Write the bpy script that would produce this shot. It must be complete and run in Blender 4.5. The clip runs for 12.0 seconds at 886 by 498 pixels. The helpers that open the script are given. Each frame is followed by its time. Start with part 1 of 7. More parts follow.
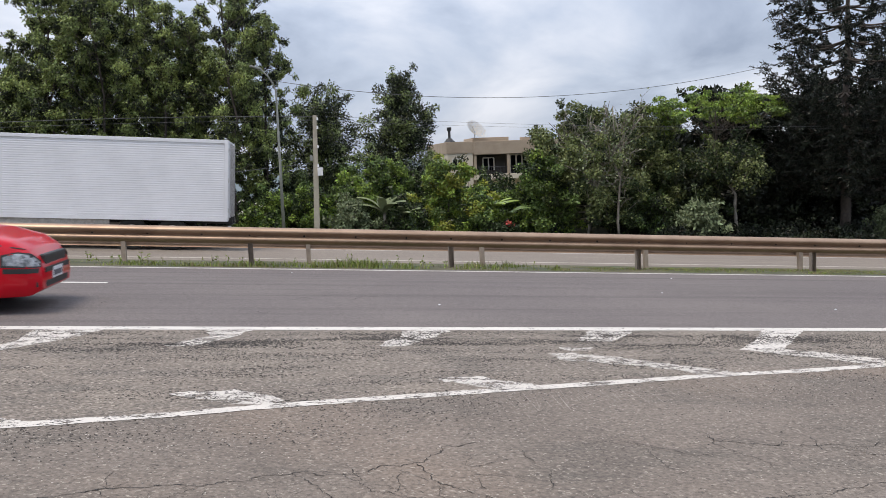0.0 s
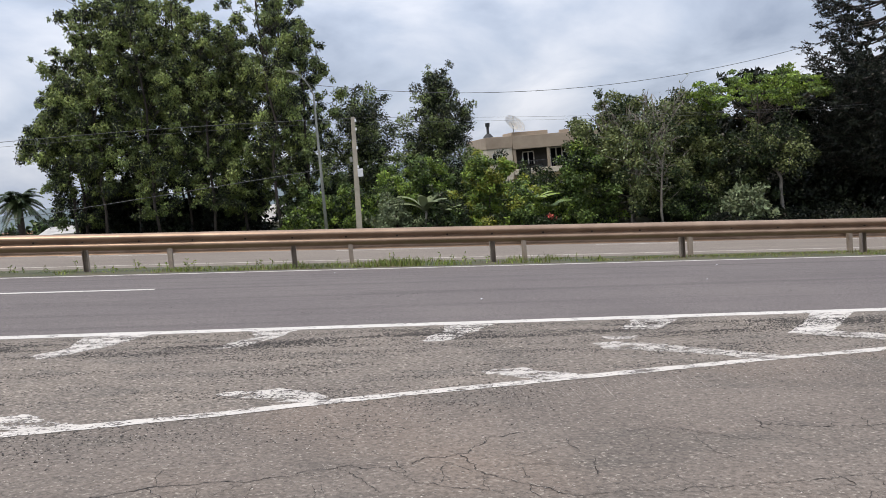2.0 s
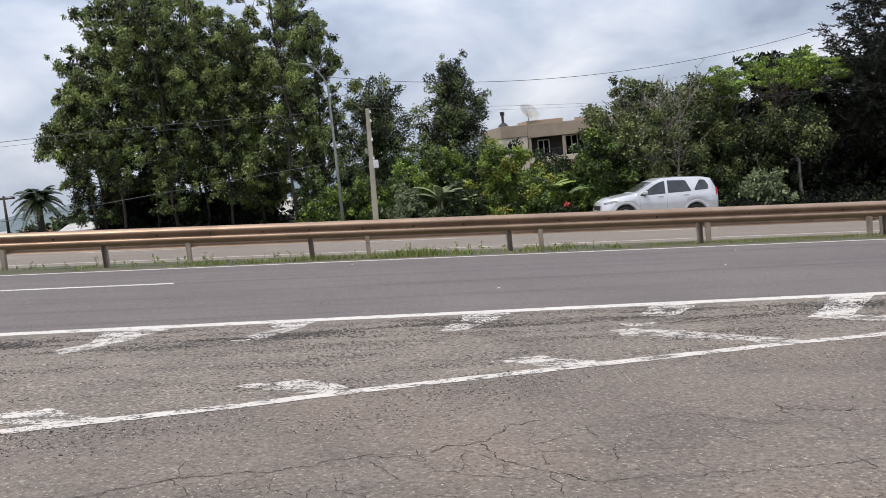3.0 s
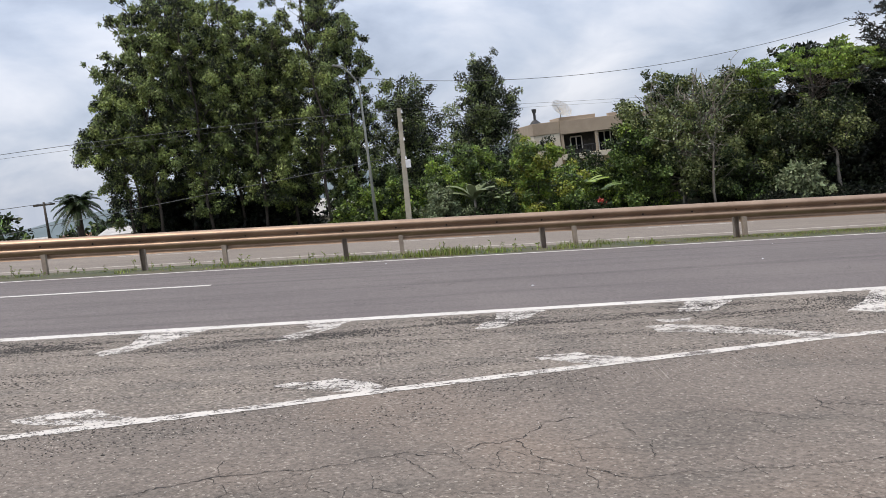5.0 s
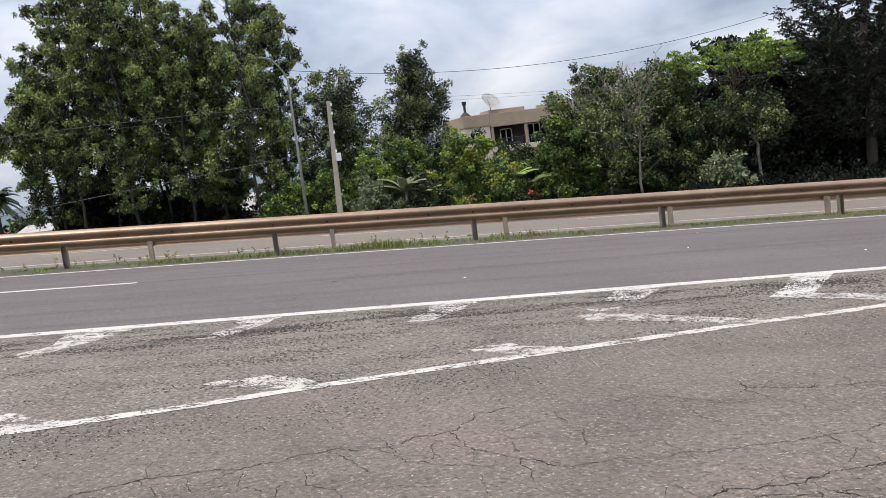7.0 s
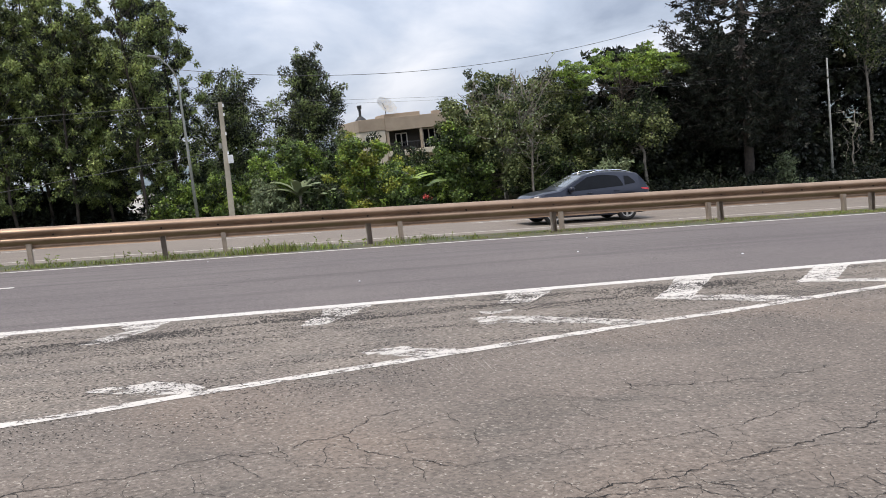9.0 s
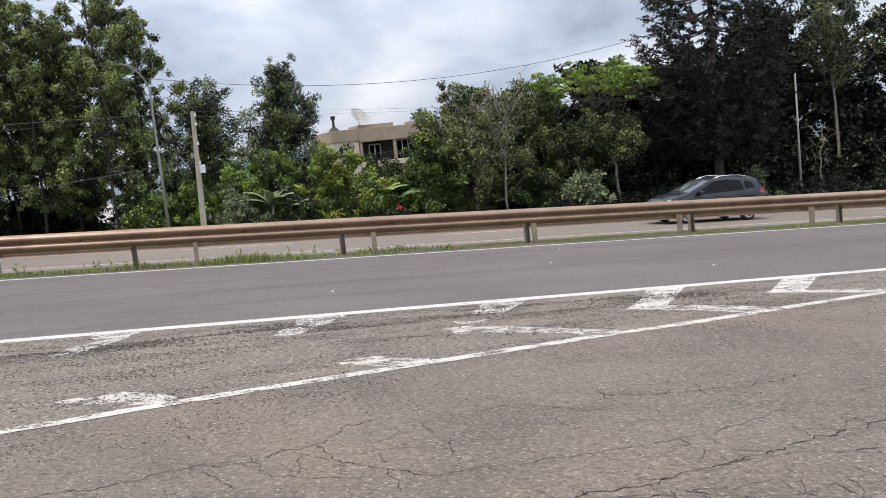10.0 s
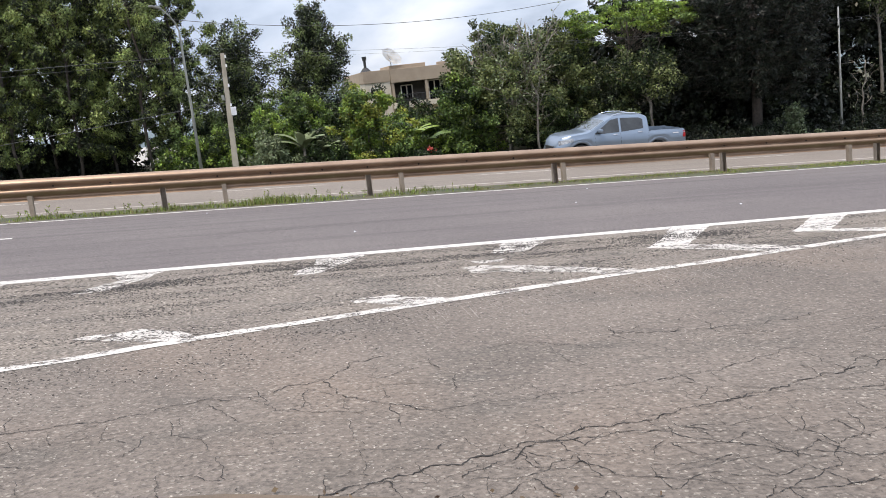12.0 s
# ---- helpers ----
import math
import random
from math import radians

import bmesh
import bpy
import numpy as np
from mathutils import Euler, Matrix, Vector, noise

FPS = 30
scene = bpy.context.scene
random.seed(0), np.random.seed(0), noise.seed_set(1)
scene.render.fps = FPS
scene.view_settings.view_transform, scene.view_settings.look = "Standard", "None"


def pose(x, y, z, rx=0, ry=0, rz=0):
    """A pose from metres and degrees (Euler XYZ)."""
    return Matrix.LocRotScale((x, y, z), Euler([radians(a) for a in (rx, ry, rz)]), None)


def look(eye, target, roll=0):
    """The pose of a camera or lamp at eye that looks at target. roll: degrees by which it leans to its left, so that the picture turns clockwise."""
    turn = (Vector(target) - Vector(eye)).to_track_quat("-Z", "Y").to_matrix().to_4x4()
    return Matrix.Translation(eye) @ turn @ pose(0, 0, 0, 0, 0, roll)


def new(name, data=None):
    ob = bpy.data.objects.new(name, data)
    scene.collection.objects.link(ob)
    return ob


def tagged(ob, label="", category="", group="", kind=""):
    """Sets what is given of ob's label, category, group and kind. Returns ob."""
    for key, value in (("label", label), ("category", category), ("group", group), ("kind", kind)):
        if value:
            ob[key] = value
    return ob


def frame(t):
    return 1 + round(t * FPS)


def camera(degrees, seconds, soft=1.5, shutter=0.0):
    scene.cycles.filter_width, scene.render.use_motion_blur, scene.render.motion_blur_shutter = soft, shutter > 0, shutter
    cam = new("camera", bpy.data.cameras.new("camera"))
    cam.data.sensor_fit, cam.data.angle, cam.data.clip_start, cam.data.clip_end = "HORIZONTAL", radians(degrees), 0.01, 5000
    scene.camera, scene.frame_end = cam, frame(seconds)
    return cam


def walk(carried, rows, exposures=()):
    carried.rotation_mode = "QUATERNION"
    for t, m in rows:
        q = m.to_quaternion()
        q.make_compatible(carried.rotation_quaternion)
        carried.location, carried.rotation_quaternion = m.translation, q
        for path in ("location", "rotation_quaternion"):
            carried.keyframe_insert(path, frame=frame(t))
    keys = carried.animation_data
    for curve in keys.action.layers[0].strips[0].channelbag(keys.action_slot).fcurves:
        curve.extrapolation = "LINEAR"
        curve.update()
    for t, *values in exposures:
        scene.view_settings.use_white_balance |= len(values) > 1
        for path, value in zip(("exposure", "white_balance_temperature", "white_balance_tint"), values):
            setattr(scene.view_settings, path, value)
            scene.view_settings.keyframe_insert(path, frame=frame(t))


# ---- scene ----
cam = camera(52.76, 12.0, soft=0.65, shutter=0.04)

# ---------------------------------------------------------------- camera
PATH = [
    (0.0, 0.000, 0.000, 1.488, -5.45, 2.28, -8.85),
    (0.5, 0.023, -0.019, 1.472, -5.31, 2.96, -7.35),
    (1.0, 0.031, -0.024, 1.468, -5.25, 3.65, -6.62),
    (1.5, 0.035, -0.026, 1.462, -5.20, 4.20, -6.36),
    (2.0, 0.041, -0.016, 1.454, -5.46, 4.78, -6.27),
    (2.5, 0.040, -0.014, 1.450, -5.81, 5.35, -5.95),
    (3.0, 0.040, -0.025, 1.450, -6.00, 5.80, -5.29),
    (5.0, 0.044, -0.034, 1.446, -5.85, 6.89, -3.22),
    (5.5, 0.049, -0.027, 1.444, -6.09, 7.28, -3.62),
    (6.0, 0.052, -0.018, 1.439, -6.48, 7.32, -4.96),
    (6.5, 0.049, -0.016, 1.445, -6.68, 7.17, -6.46),
    (8.5, 0.058, -0.014, 1.431, -7.32, 6.94, -11.99),
    (9.0, 0.058, -0.032, 1.433, -7.35, 6.30, -14.35),
    (9.5, 0.054, -0.032, 1.430, -7.43, 5.77, -15.85),
    (10.0, 0.043, -0.035, 1.423, -6.80, 5.89, -16.06),
    (10.5, 0.046, 0.028, 1.400, -7.54, 6.56, -14.38),
    (11.0, 0.073, 0.001, 1.377, -9.16, 7.15, -12.33),
    (11.5, 0.163, -0.033, 1.379, -10.22, 7.00, -11.85),
    (12.0, 0.206, -0.061, 1.377, -10.29, 6.41, -13.85),
]
walk(cam, [(t, pose(x, y, z, 90 + tilt, lean, turn)) for t, x, y, z, tilt, lean, turn in PATH],
     exposures=[(0.0, 0.38, 7480, 13), (5.0, 0.40, 7520, 13), (9.0, 0.50, 7550, 13), (10.4, 0.52, 7550, 13), (11.2, 0.65, 7540, 13), (12.0, 0.72, 7500, 13)])

# ---------------------------------------------------------------- sky and sun
SUN_UP, SUN_TURN = 70, -125


def build_light():
    world = bpy.data.worlds.new("overcast_sky")
    scene.world = world
    world.use_nodes = True
    nt = world.node_tree
    nt.nodes.clear()
    N, K = nt.nodes.new, nt.links.new
    out, bg = N("ShaderNodeOutputWorld"), N("ShaderNodeBackground")
    co, sep = N("ShaderNodeTexCoord"), N("ShaderNodeSeparateXYZ")
    K(co.outputs["Generated"], sep.inputs[0])
    up = N("ShaderNodeMath"); up.operation = "MAXIMUM"; up.inputs[1].default_value = 0.0
    K(sep.outputs["Z"], up.inputs[0])
    lift = N("ShaderNodeMath"); lift.operation = "ADD"; lift.inputs[1].default_value = 0.42
    K(up.outputs[0], lift.inputs[0])
    div = N("ShaderNodeVectorMath"); div.operation = "DIVIDE"
    comb = N("ShaderNodeCombineXYZ")
    for i in range(3):
        K(lift.outputs[0], comb.inputs[i])
    K(co.outputs["Generated"], div.inputs[0]); K(comb.outputs[0], div.inputs[1])
    mp = N("ShaderNodeMapping"); mp.inputs["Location"].default_value = (1.7, 0.65, 0.0); mp.inputs["Scale"].default_value = (1.0, 1.0, 0.15)
    K(div.outputs[0], mp.inputs["Vector"])
    n1 = N("ShaderNodeTexNoise"); n1.inputs["Scale"].default_value = 2.6; n1.inputs["Detail"].default_value = 7; n1.inputs["Roughness"].default_value = 0.52
    n1.inputs["Distortion"].default_value = 0.35
    K(mp.outputs[0], n1.inputs["Vector"])
    ramp = N("ShaderNodeValToRGB")
    el = ramp.color_ramp.elements
    el[0].position, el[0].color = 0.30, (0.265, 0.35, 0.52, 1)
    el[1].position, el[1].color = 0.68, (0.67, 0.765, 0.94, 1)
    mid = el.new(0.47); mid.color = (0.42, 0.53, 0.73, 1)
    K(n1.outputs["Fac"], ramp.inputs[0])
    # an overcast dome is brighter overhead than at the horizon
    dome = N("ShaderNodeMath"); dome.operation = "MULTIPLY_ADD"; dome.inputs[1].default_value = 1.3; dome.inputs[2].default_value = 0.80
    K(up.outputs[0], dome.inputs[0])
    mul = N("ShaderNodeVectorMath"); mul.operation = "SCALE"
    K(ramp.outputs[0], mul.inputs[0]); K(dome.outputs[0], mul.inputs["Scale"])
    sky = N("ShaderNodeTexSky"); sky.sky_type = "NISHITA"; sky.sun_disc = False
    sky.sun_elevation, sky.sun_rotation = radians(SUN_UP), radians(SUN_TURN)
    dim = N("ShaderNodeVectorMath"); dim.operation = "SCALE"; dim.inputs["Scale"].default_value = 0.10
    K(sky.outputs[0], dim.inputs[0])
    mix = N("ShaderNodeMix"); mix.data_type = "RGBA"; mix.inputs["Factor"].default_value = 0.92
    K(dim.outputs[0], mix.inputs["A"]); K(mul.outputs[0], mix.inputs["B"])
    K(mix.outputs["Result"], bg.inputs["Color"])
    bg.inputs["Strength"].default_value = 1.0
    K(bg.outputs[0], out.inputs[0])
    sun = bpy.data.lights.new("sun", "SUN")
    sun.energy, sun.angle, sun.color = 2.05, radians(24), (1.0, 0.96, 0.9)
    ob = new("sun", sun)
    d = Vector((math.sin(radians(SUN_TURN)) * math.cos(radians(SUN_UP)), math.cos(radians(SUN_TURN)) * math.cos(radians(SUN_UP)), math.sin(radians(SUN_UP))))
    ob.matrix_basis = look(d * 50, (0, 0, 0))


build_light()

# ---------------------------------------------------------------- materials
def material(name, colour, rough=0.6, metal=0.0, noise_scale=0.0, amount=0.15, colour2=None, bump=0.0, bump_scale=40.0,
             island=0.0, per_object=0.0, coat=0.0, spec=0.5, trans=0.0):
    """A surface with two scales of variation: stains (noise_scale) and grain (bump_scale)."""
    m = bpy.data.materials.new(name)
    m.use_nodes = True
    nt = m.node_tree
    b = nt.nodes["Principled BSDF"]
    N, K = nt.nodes.new, nt.links.new
    b.inputs["Roughness"].default_value = rough
    b.inputs["Metallic"].default_value = metal
    b.inputs["Coat Weight"].default_value = coat
    b.inputs["Coat Roughness"].default_value = 0.05
    b.inputs["Specular IOR Level"].default_value = spec
    b.inputs["Base Color"].default_value = (*colour, 1)
    co = N("ShaderNodeTexCoord")
    last = None
    if noise_scale:
        n = N("ShaderNodeTexNoise"); n.inputs["Scale"].default_value = noise_scale; n.inputs["Detail"].default_value = 6; n.inputs["Roughness"].default_value = 0.65
        K(co.outputs["Object"], n.inputs["Vector"])
        r = N("ShaderNodeValToRGB")
        c2 = colour2 or tuple(c * (1 - amount) for c in colour)
        c1 = colour if colour2 else tuple(min(1, c * (1 + amount)) for c in colour)
        r.color_ramp.elements[0].position, r.color_ramp.elements[0].color = 0.36, (*c2, 1)
        r.color_ramp.elements[1].position, r.color_ramp.elements[1].color = 0.64, (*c1, 1)
        K(n.outputs["Fac"], r.inputs[0])
        last = r.outputs[0]
    vary = None
    if island:
        g = N("ShaderNodeNewGeometry"); vary = g.outputs["Random Per Island"]
    elif per_object:
        g = N("ShaderNodeObjectInfo"); vary = g.outputs["Random"]
    if vary:
        h = N("ShaderNodeHueSaturation")
        ma = N("ShaderNodeMapRange"); a = island or per_object
        ma.inputs["To Min"].default_value, ma.inputs["To Max"].default_value = 1 - a, 1 + a
        K(vary, ma.inputs["Value"]); K(ma.outputs[0], h.inputs["Value"])
        mh = N("ShaderNodeMapRange"); mh.inputs["To Min"].default_value, mh.inputs["To Max"].default_value = 0.5 - 0.03 * a, 0.5 + 0.03 * a
        wr = N("ShaderNodeMath"); wr.operation = "FRACT"
        m7 = N("ShaderNodeMath"); m7.operation = "MULTIPLY"; m7.inputs[1].default_value = 7.3
        K(vary, m7.inputs[0]); K(m7.outputs[0], wr.inputs[0]); K(wr.outputs[0], mh.inputs["Value"]); K(mh.outputs[0], h.inputs["Hue"])
        if last:
            K(last, h.inputs["Color"])
        else:
            h.inputs["Color"].default_value = (*colour, 1)
        last = h.outputs[0]
    if last:
        K(last, b.inputs["Base Color"])
    if bump:
        n = N("ShaderNodeTexNoise"); n.inputs["Scale"].default_value = bump_scale; n.inputs["Detail"].default_value = 3
        K(co.outputs["Object"], n.inputs["Vector"])
        bp = N("ShaderNodeBump"); bp.inputs["Strength"].default_value = bump; bp.inputs["Distance"].default_value = 0.01
        K(n.outputs["Fac"], bp.inputs["Height"]); K(bp.outputs[0], b.inputs["Normal"])
    if trans:
        t = N("ShaderNodeBsdfTranslucent")
        if last:
            K(last, t.inputs["Color"])
        else:
            t.inputs["Color"].default_value = (*colour, 1)
        mx = N("ShaderNodeMixShader"); mx.inputs[0].default_value = trans
        K(b.outputs[0], mx.inputs[1]); K(t.outputs[0], mx.inputs[2])
        K(mx.outputs[0], nt.nodes["Material Output"].inputs["Surface"])
    return m


def asphalt(name, dark, light, patch, speck, scale=1.0, streak=0.0, tint=None, coarse=60, pits=0.55):
    """Asphalt: binder and aggregate grains, larger worn patches, long wheel streaks."""
    m = bpy.data.materials.new(name)
    m.use_nodes = True
    nt = m.node_tree
    b = nt.nodes["Principled BSDF"]
    N, K = nt.nodes.new, nt.links.new
    co = N("ShaderNodeTexCoord")

    def noise_of(s, detail=5, stretch=None):
        n = N("ShaderNodeTexNoise"); n.inputs["Scale"].default_value = s; n.inputs["Detail"].default_value = detail; n.inputs["Roughness"].default_value = 0.62
        if stretch:
            mp = N("ShaderNodeMapping"); mp.inputs["Scale"].default_value = stretch
            K(co.outputs["Object"], mp.inputs["Vector"]); K(mp.outputs[0], n.inputs["Vector"])
        else:
            K(co.outputs["Object"], n.inputs["Vector"])
        return n.outputs["Fac"]

    def mixed(fac, a, bb, lo, hi):
        r = N("ShaderNodeMapRange"); r.inputs["From Min"].default_value, r.inputs["From Max"].default_value = lo, hi
        K(fac, r.inputs["Value"])
        x = N("ShaderNodeMix"); x.data_type = "RGBA"
        K(r.outputs[0], x.inputs["Factor"])
        for key, v in (("A", a), ("B", bb)):
            if isinstance(v, tuple):
                x.inputs[key].default_value = (*v, 1)
            else:
                K(v, x.inputs[key])
        return x.outputs["Result"]

    big = mixed(noise_of(0.55 * scale, 4), dark, light, 0.36, 0.64)
    big = mixed(noise_of(2.3 * scale, 6, (0.35, 1.0, 1.0)), big, patch, 0.50, 0.78)
    if tint:
        big = mixed(noise_of(0.31, 3), big, tint, 0.48, 0.66)
    if streak:
        big = mixed(noise_of(1.0, 4, (0.05, 3.2, 1.0)), big, tuple(c * (1 - streak) for c in dark), 0.48, 0.75)
    grain = N("ShaderNodeTexVoronoi"); grain.inputs["Scale"].default_value = coarse
    K(co.outputs["Object"], grain.inputs["Vector"])
    sepc = N("ShaderNodeSeparateColor"); K(grain.outputs["Color"], sepc.inputs[0])
    big = mixed(sepc.outputs[0], big, speck, 0.89, 1.04)
    big = mixed(sepc.outputs[1], big, tuple(c * 0.45 for c in dark), 0.90, 1.04)
    gm = N("ShaderNodeMix"); gm.data_type = "RGBA"; gm.blend_type = "MULTIPLY"; gm.inputs["Factor"].default_value = 1.0
    fine = N("ShaderNodeMapRange"); fine.inputs["From Min"].default_value, fine.inputs["From Max"].default_value = 0.25, 0.75
    fine.inputs["To Min"].default_value, fine.inputs["To Max"].default_value = 1 - pits, 1 + pits * 0.55
    K(noise_of(34, 5), fine.inputs["Value"])
    K(big, gm.inputs["A"]); K(fine.outputs[0], gm.inputs["B"])
    K(gm.outputs["Result"], b.inputs["Base Color"])
    b.inputs["Roughness"].default_value = 0.85
    b.inputs["Specular IOR Level"].default_value = 0.3
    bp = N("ShaderNodeBump"); bp.inputs["Strength"].default_value = 0.5; bp.inputs["Distance"].default_value = 0.006
    K(grain.outputs["Distance"], bp.inputs["Height"]); K(bp.outputs[0], b.inputs["Normal"])
    return m


def worn_paint(name, wear, paint=(0.72, 0.70, 0.66), under=(0.16, 0.15, 0.145)):
    """Road paint worn through to the asphalt in flakes."""
    m = bpy.data.materials.new(name)
    m.use_nodes = True
    nt = m.node_tree
    b = nt.nodes["Principled BSDF"]
    N, K = nt.nodes.new, nt.links.new
    co = N("ShaderNodeTexCoord")
    # large flakes gone, fine pores where the aggregate pokes through
    total = None
    for scale, detail, weight in ((6.0, 6, 0.55), (42.0, 3, 0.45)):
        a = N("ShaderNodeTexNoise"); a.inputs["Scale"].default_value = scale; a.inputs["Detail"].default_value = detail; a.inputs["Roughness"].default_value = 0.7
        mp = N("ShaderNodeMapping"); mp.inputs["Scale"].default_value = (0.8, 1.25, 1)
        K(co.outputs["Object"], mp.inputs["Vector"]); K(mp.outputs[0], a.inputs["Vector"])
        w = N("ShaderNodeMath"); w.operation = "MULTIPLY_ADD"; w.inputs[1].default_value = weight
        K(a.outputs["Fac"], w.inputs[0])
        if total:
            K(total, w.inputs[2])
        else:
            w.inputs[2].default_value = 0.0
        total = w.outputs[0]
    r = N("ShaderNodeMapRange"); r.inputs["From Min"].default_value, r.inputs["From Max"].default_value = wear - 0.02, wear + 0.05
    K(total, r.inputs["Value"])
    d = N("ShaderNodeTexNoise"); d.inputs["Scale"].default_value = 2.1; d.inputs["Detail"].default_value = 4
    K(co.outputs["Object"], d.inputs["Vector"])
    dirt = N("ShaderNodeMix"); dirt.data_type = "RGBA"
    dirt.inputs["A"].default_value = (*paint, 1); dirt.inputs["B"].default_value = (*[c * 0.72 for c in paint], 1)
    K(d.outputs["Fac"], dirt.inputs["Factor"])
    x = N("ShaderNodeMix"); x.data_type = "RGBA"
    film = N("ShaderNodeMapRange"); film.inputs["From Min"].default_value, film.inputs["From Max"].default_value = 0.3, 1.0
    K(r.outputs[0], film.inputs["Value"])
    K(film.outputs[0], x.inputs["Factor"]); x.inputs["A"].default_value = (*under, 1); K(dirt.outputs["Result"], x.inputs["B"])
    K(x.outputs["Result"], b.inputs["Base Color"])
    # where the paint has flaked off, the asphalt below shows
    gone, cover = N("ShaderNodeBsdfTransparent"), N("ShaderNodeMixShader")
    K(r.outputs[0], cover.inputs[0]); K(gone.outputs[0], cover.inputs[1]); K(b.outputs[0], cover.inputs[2])
    K(cover.outputs[0], nt.nodes["Material Output"].inputs["Surface"])
    b.inputs["Roughness"].default_value = 0.75
    bp = N("ShaderNodeBump"); bp.inputs["Strength"].default_value = 0.5; bp.inputs["Distance"].default_value = 0.003
    K(r.outputs[0], bp.inputs["Height"]); K(bp.outputs[0], b.inputs["Normal"])
    return m


M = {}
M["shoulder"] = asphalt("shoulder_asphalt", (0.151, 0.126, 0.107), (0.196, 0.164, 0.139), (0.122, 0.107, 0.092), (0.367, 0.327, 0.276), tint=(0.210, 0.166, 0.134), coarse=78, pits=0.55)
M["road"] = asphalt("road_asphalt", (0.138, 0.119, 0.116), (0.161, 0.140, 0.133), (0.128, 0.112, 0.107), (0.211, 0.190, 0.182), scale=0.5, streak=0.28, coarse=90, pits=0.35)
M["far_road"] = asphalt("far_road_asphalt", (0.200, 0.169, 0.143), (0.236, 0.201, 0.170), (0.182, 0.155, 0.132), (0.315, 0.274, 0.230), scale=0.4, streak=0.2, pits=0.3)
M["patch"] = asphalt("crumbling_asphalt", (0.191, 0.162, 0.137), (0.238, 0.202, 0.168), (0.139, 0.124, 0.108), (0.450, 0.395, 0.340), scale=1.6, coarse=62, pits=0.85)
M["soil"] = material("bare_soil", (0.16, 0.115, 0.08), 0.95, noise_scale=3, colour2=(0.10, 0.078, 0.06), bump=0.6, bump_scale=60)
M["verge"] = material("verge_soil", (0.10, 0.085, 0.05), 0.95, noise_scale=0.8, colour2=(0.05, 0.065, 0.028), bump=0.6, bump_scale=20)
M["paint"] = worn_paint("edge_paint", 0.388, (0.62, 0.59, 0.545))
M["paint_worn"] = worn_paint("worn_paint", 0.455, (0.59, 0.55, 0.50))
M["paint_diagonal"] = worn_paint("diagonal_paint", 0.425, (0.61, 0.57, 0.52))
M["paint_half"] = worn_paint("half_gone_paint", 0.455, (0.56, 0.52, 0.47))
M["paint_faint"] = worn_paint("faint_paint", 0.460, (0.54, 0.50, 0.45))
M["paint_far"] = worn_paint("far_paint", 0.40, (0.52, 0.48, 0.42))
M["crack"] = material("crack_filling", (0.026, 0.022, 0.019), 0.95, noise_scale=9)
M["gravel"] = material("loose_gravel", (0.050, 0.045, 0.041), 0.9, island=0.7)
M["rail"] = material("dusty_galvanised_steel", (0.37, 0.255, 0.178), 0.40, metal=0.5, noise_scale=1.3, colour2=(0.27, 0.180, 0.125), bump=0.15, bump_scale=30)
M["post"] = material("dusty_post_steel", (0.34, 0.275, 0.22), 0.6, metal=0.1, noise_scale=4, colour2=(0.23, 0.18, 0.145), bump=0.15)
M["bark"] = material("bark", (0.085, 0.068, 0.056), 0.9, noise_scale=5, colour2=(0.04, 0.033, 0.028), bump=0.7, bump_scale=25)
M["pale_bark"] = material("pale_bark", (0.25, 0.225, 0.19), 0.85, noise_scale=4, colour2=(0.13, 0.115, 0.10), bump=0.5, bump_scale=25)
M["concrete_pole"] = material("weathered_concrete", (0.40, 0.36, 0.29), 0.85, noise_scale=3, colour2=(0.30, 0.275, 0.22), bump=0.3)
M["steel_pole"] = material("grey_painted_steel", (0.27, 0.28, 0.25), 0.6, metal=0.1, noise_scale=3, colour2=(0.19, 0.20, 0.18))
M["pale_pole"] = material("pale_galvanised_steel", (0.42, 0.42, 0.39), 0.5, metal=0.2, noise_scale=3, amount=0.15)
M["wire"] = material("black_cable", (0.075, 0.08, 0.085), 0.6, noise_scale=3)


def leaf(name, colour, vary=0.55, trans=0.12, rough=0.36):
    return material(name, colour, rough, island=vary, noise_scale=0.5, amount=0.35, trans=trans, spec=0.20)


# the dark and pale copies put clump shade and lit tops into colour
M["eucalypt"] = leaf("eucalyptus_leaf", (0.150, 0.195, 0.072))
M["eucalypt_shade"] = leaf("shaded_eucalyptus_leaf", (0.024, 0.032, 0.017))
M["eucalypt_lit"] = leaf("lit_eucalyptus_leaf", (0.236, 0.292, 0.095))
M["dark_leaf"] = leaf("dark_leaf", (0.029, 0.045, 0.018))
M["mid_leaf"] = leaf("green_leaf", (0.105, 0.160, 0.050))
M["bright_leaf"] = leaf("fresh_green_leaf", (0.180, 0.262, 0.052))
M["yellow_leaf"] = leaf("yellow_green_leaf", (0.222, 0.240, 0.046))
M["olive_leaf"] = leaf("dull_olive_leaf", (0.146, 0.174, 0.068))
M["grey_leaf"] = leaf("grey_green_leaf", (0.163, 0.202, 0.111))
# also the near-black of the wood's leaves, its shade put into colour
M["needle"] = leaf("needle_and_shaded_leaf", (0.011, 0.015, 0.010), trans=0.03)
M["grass"] = leaf("roadside_grass", (0.175, 0.225, 0.055), vary=0.5)
M["dry_grass"] = leaf("dry_grass", (0.22, 0.19, 0.09), vary=0.4)

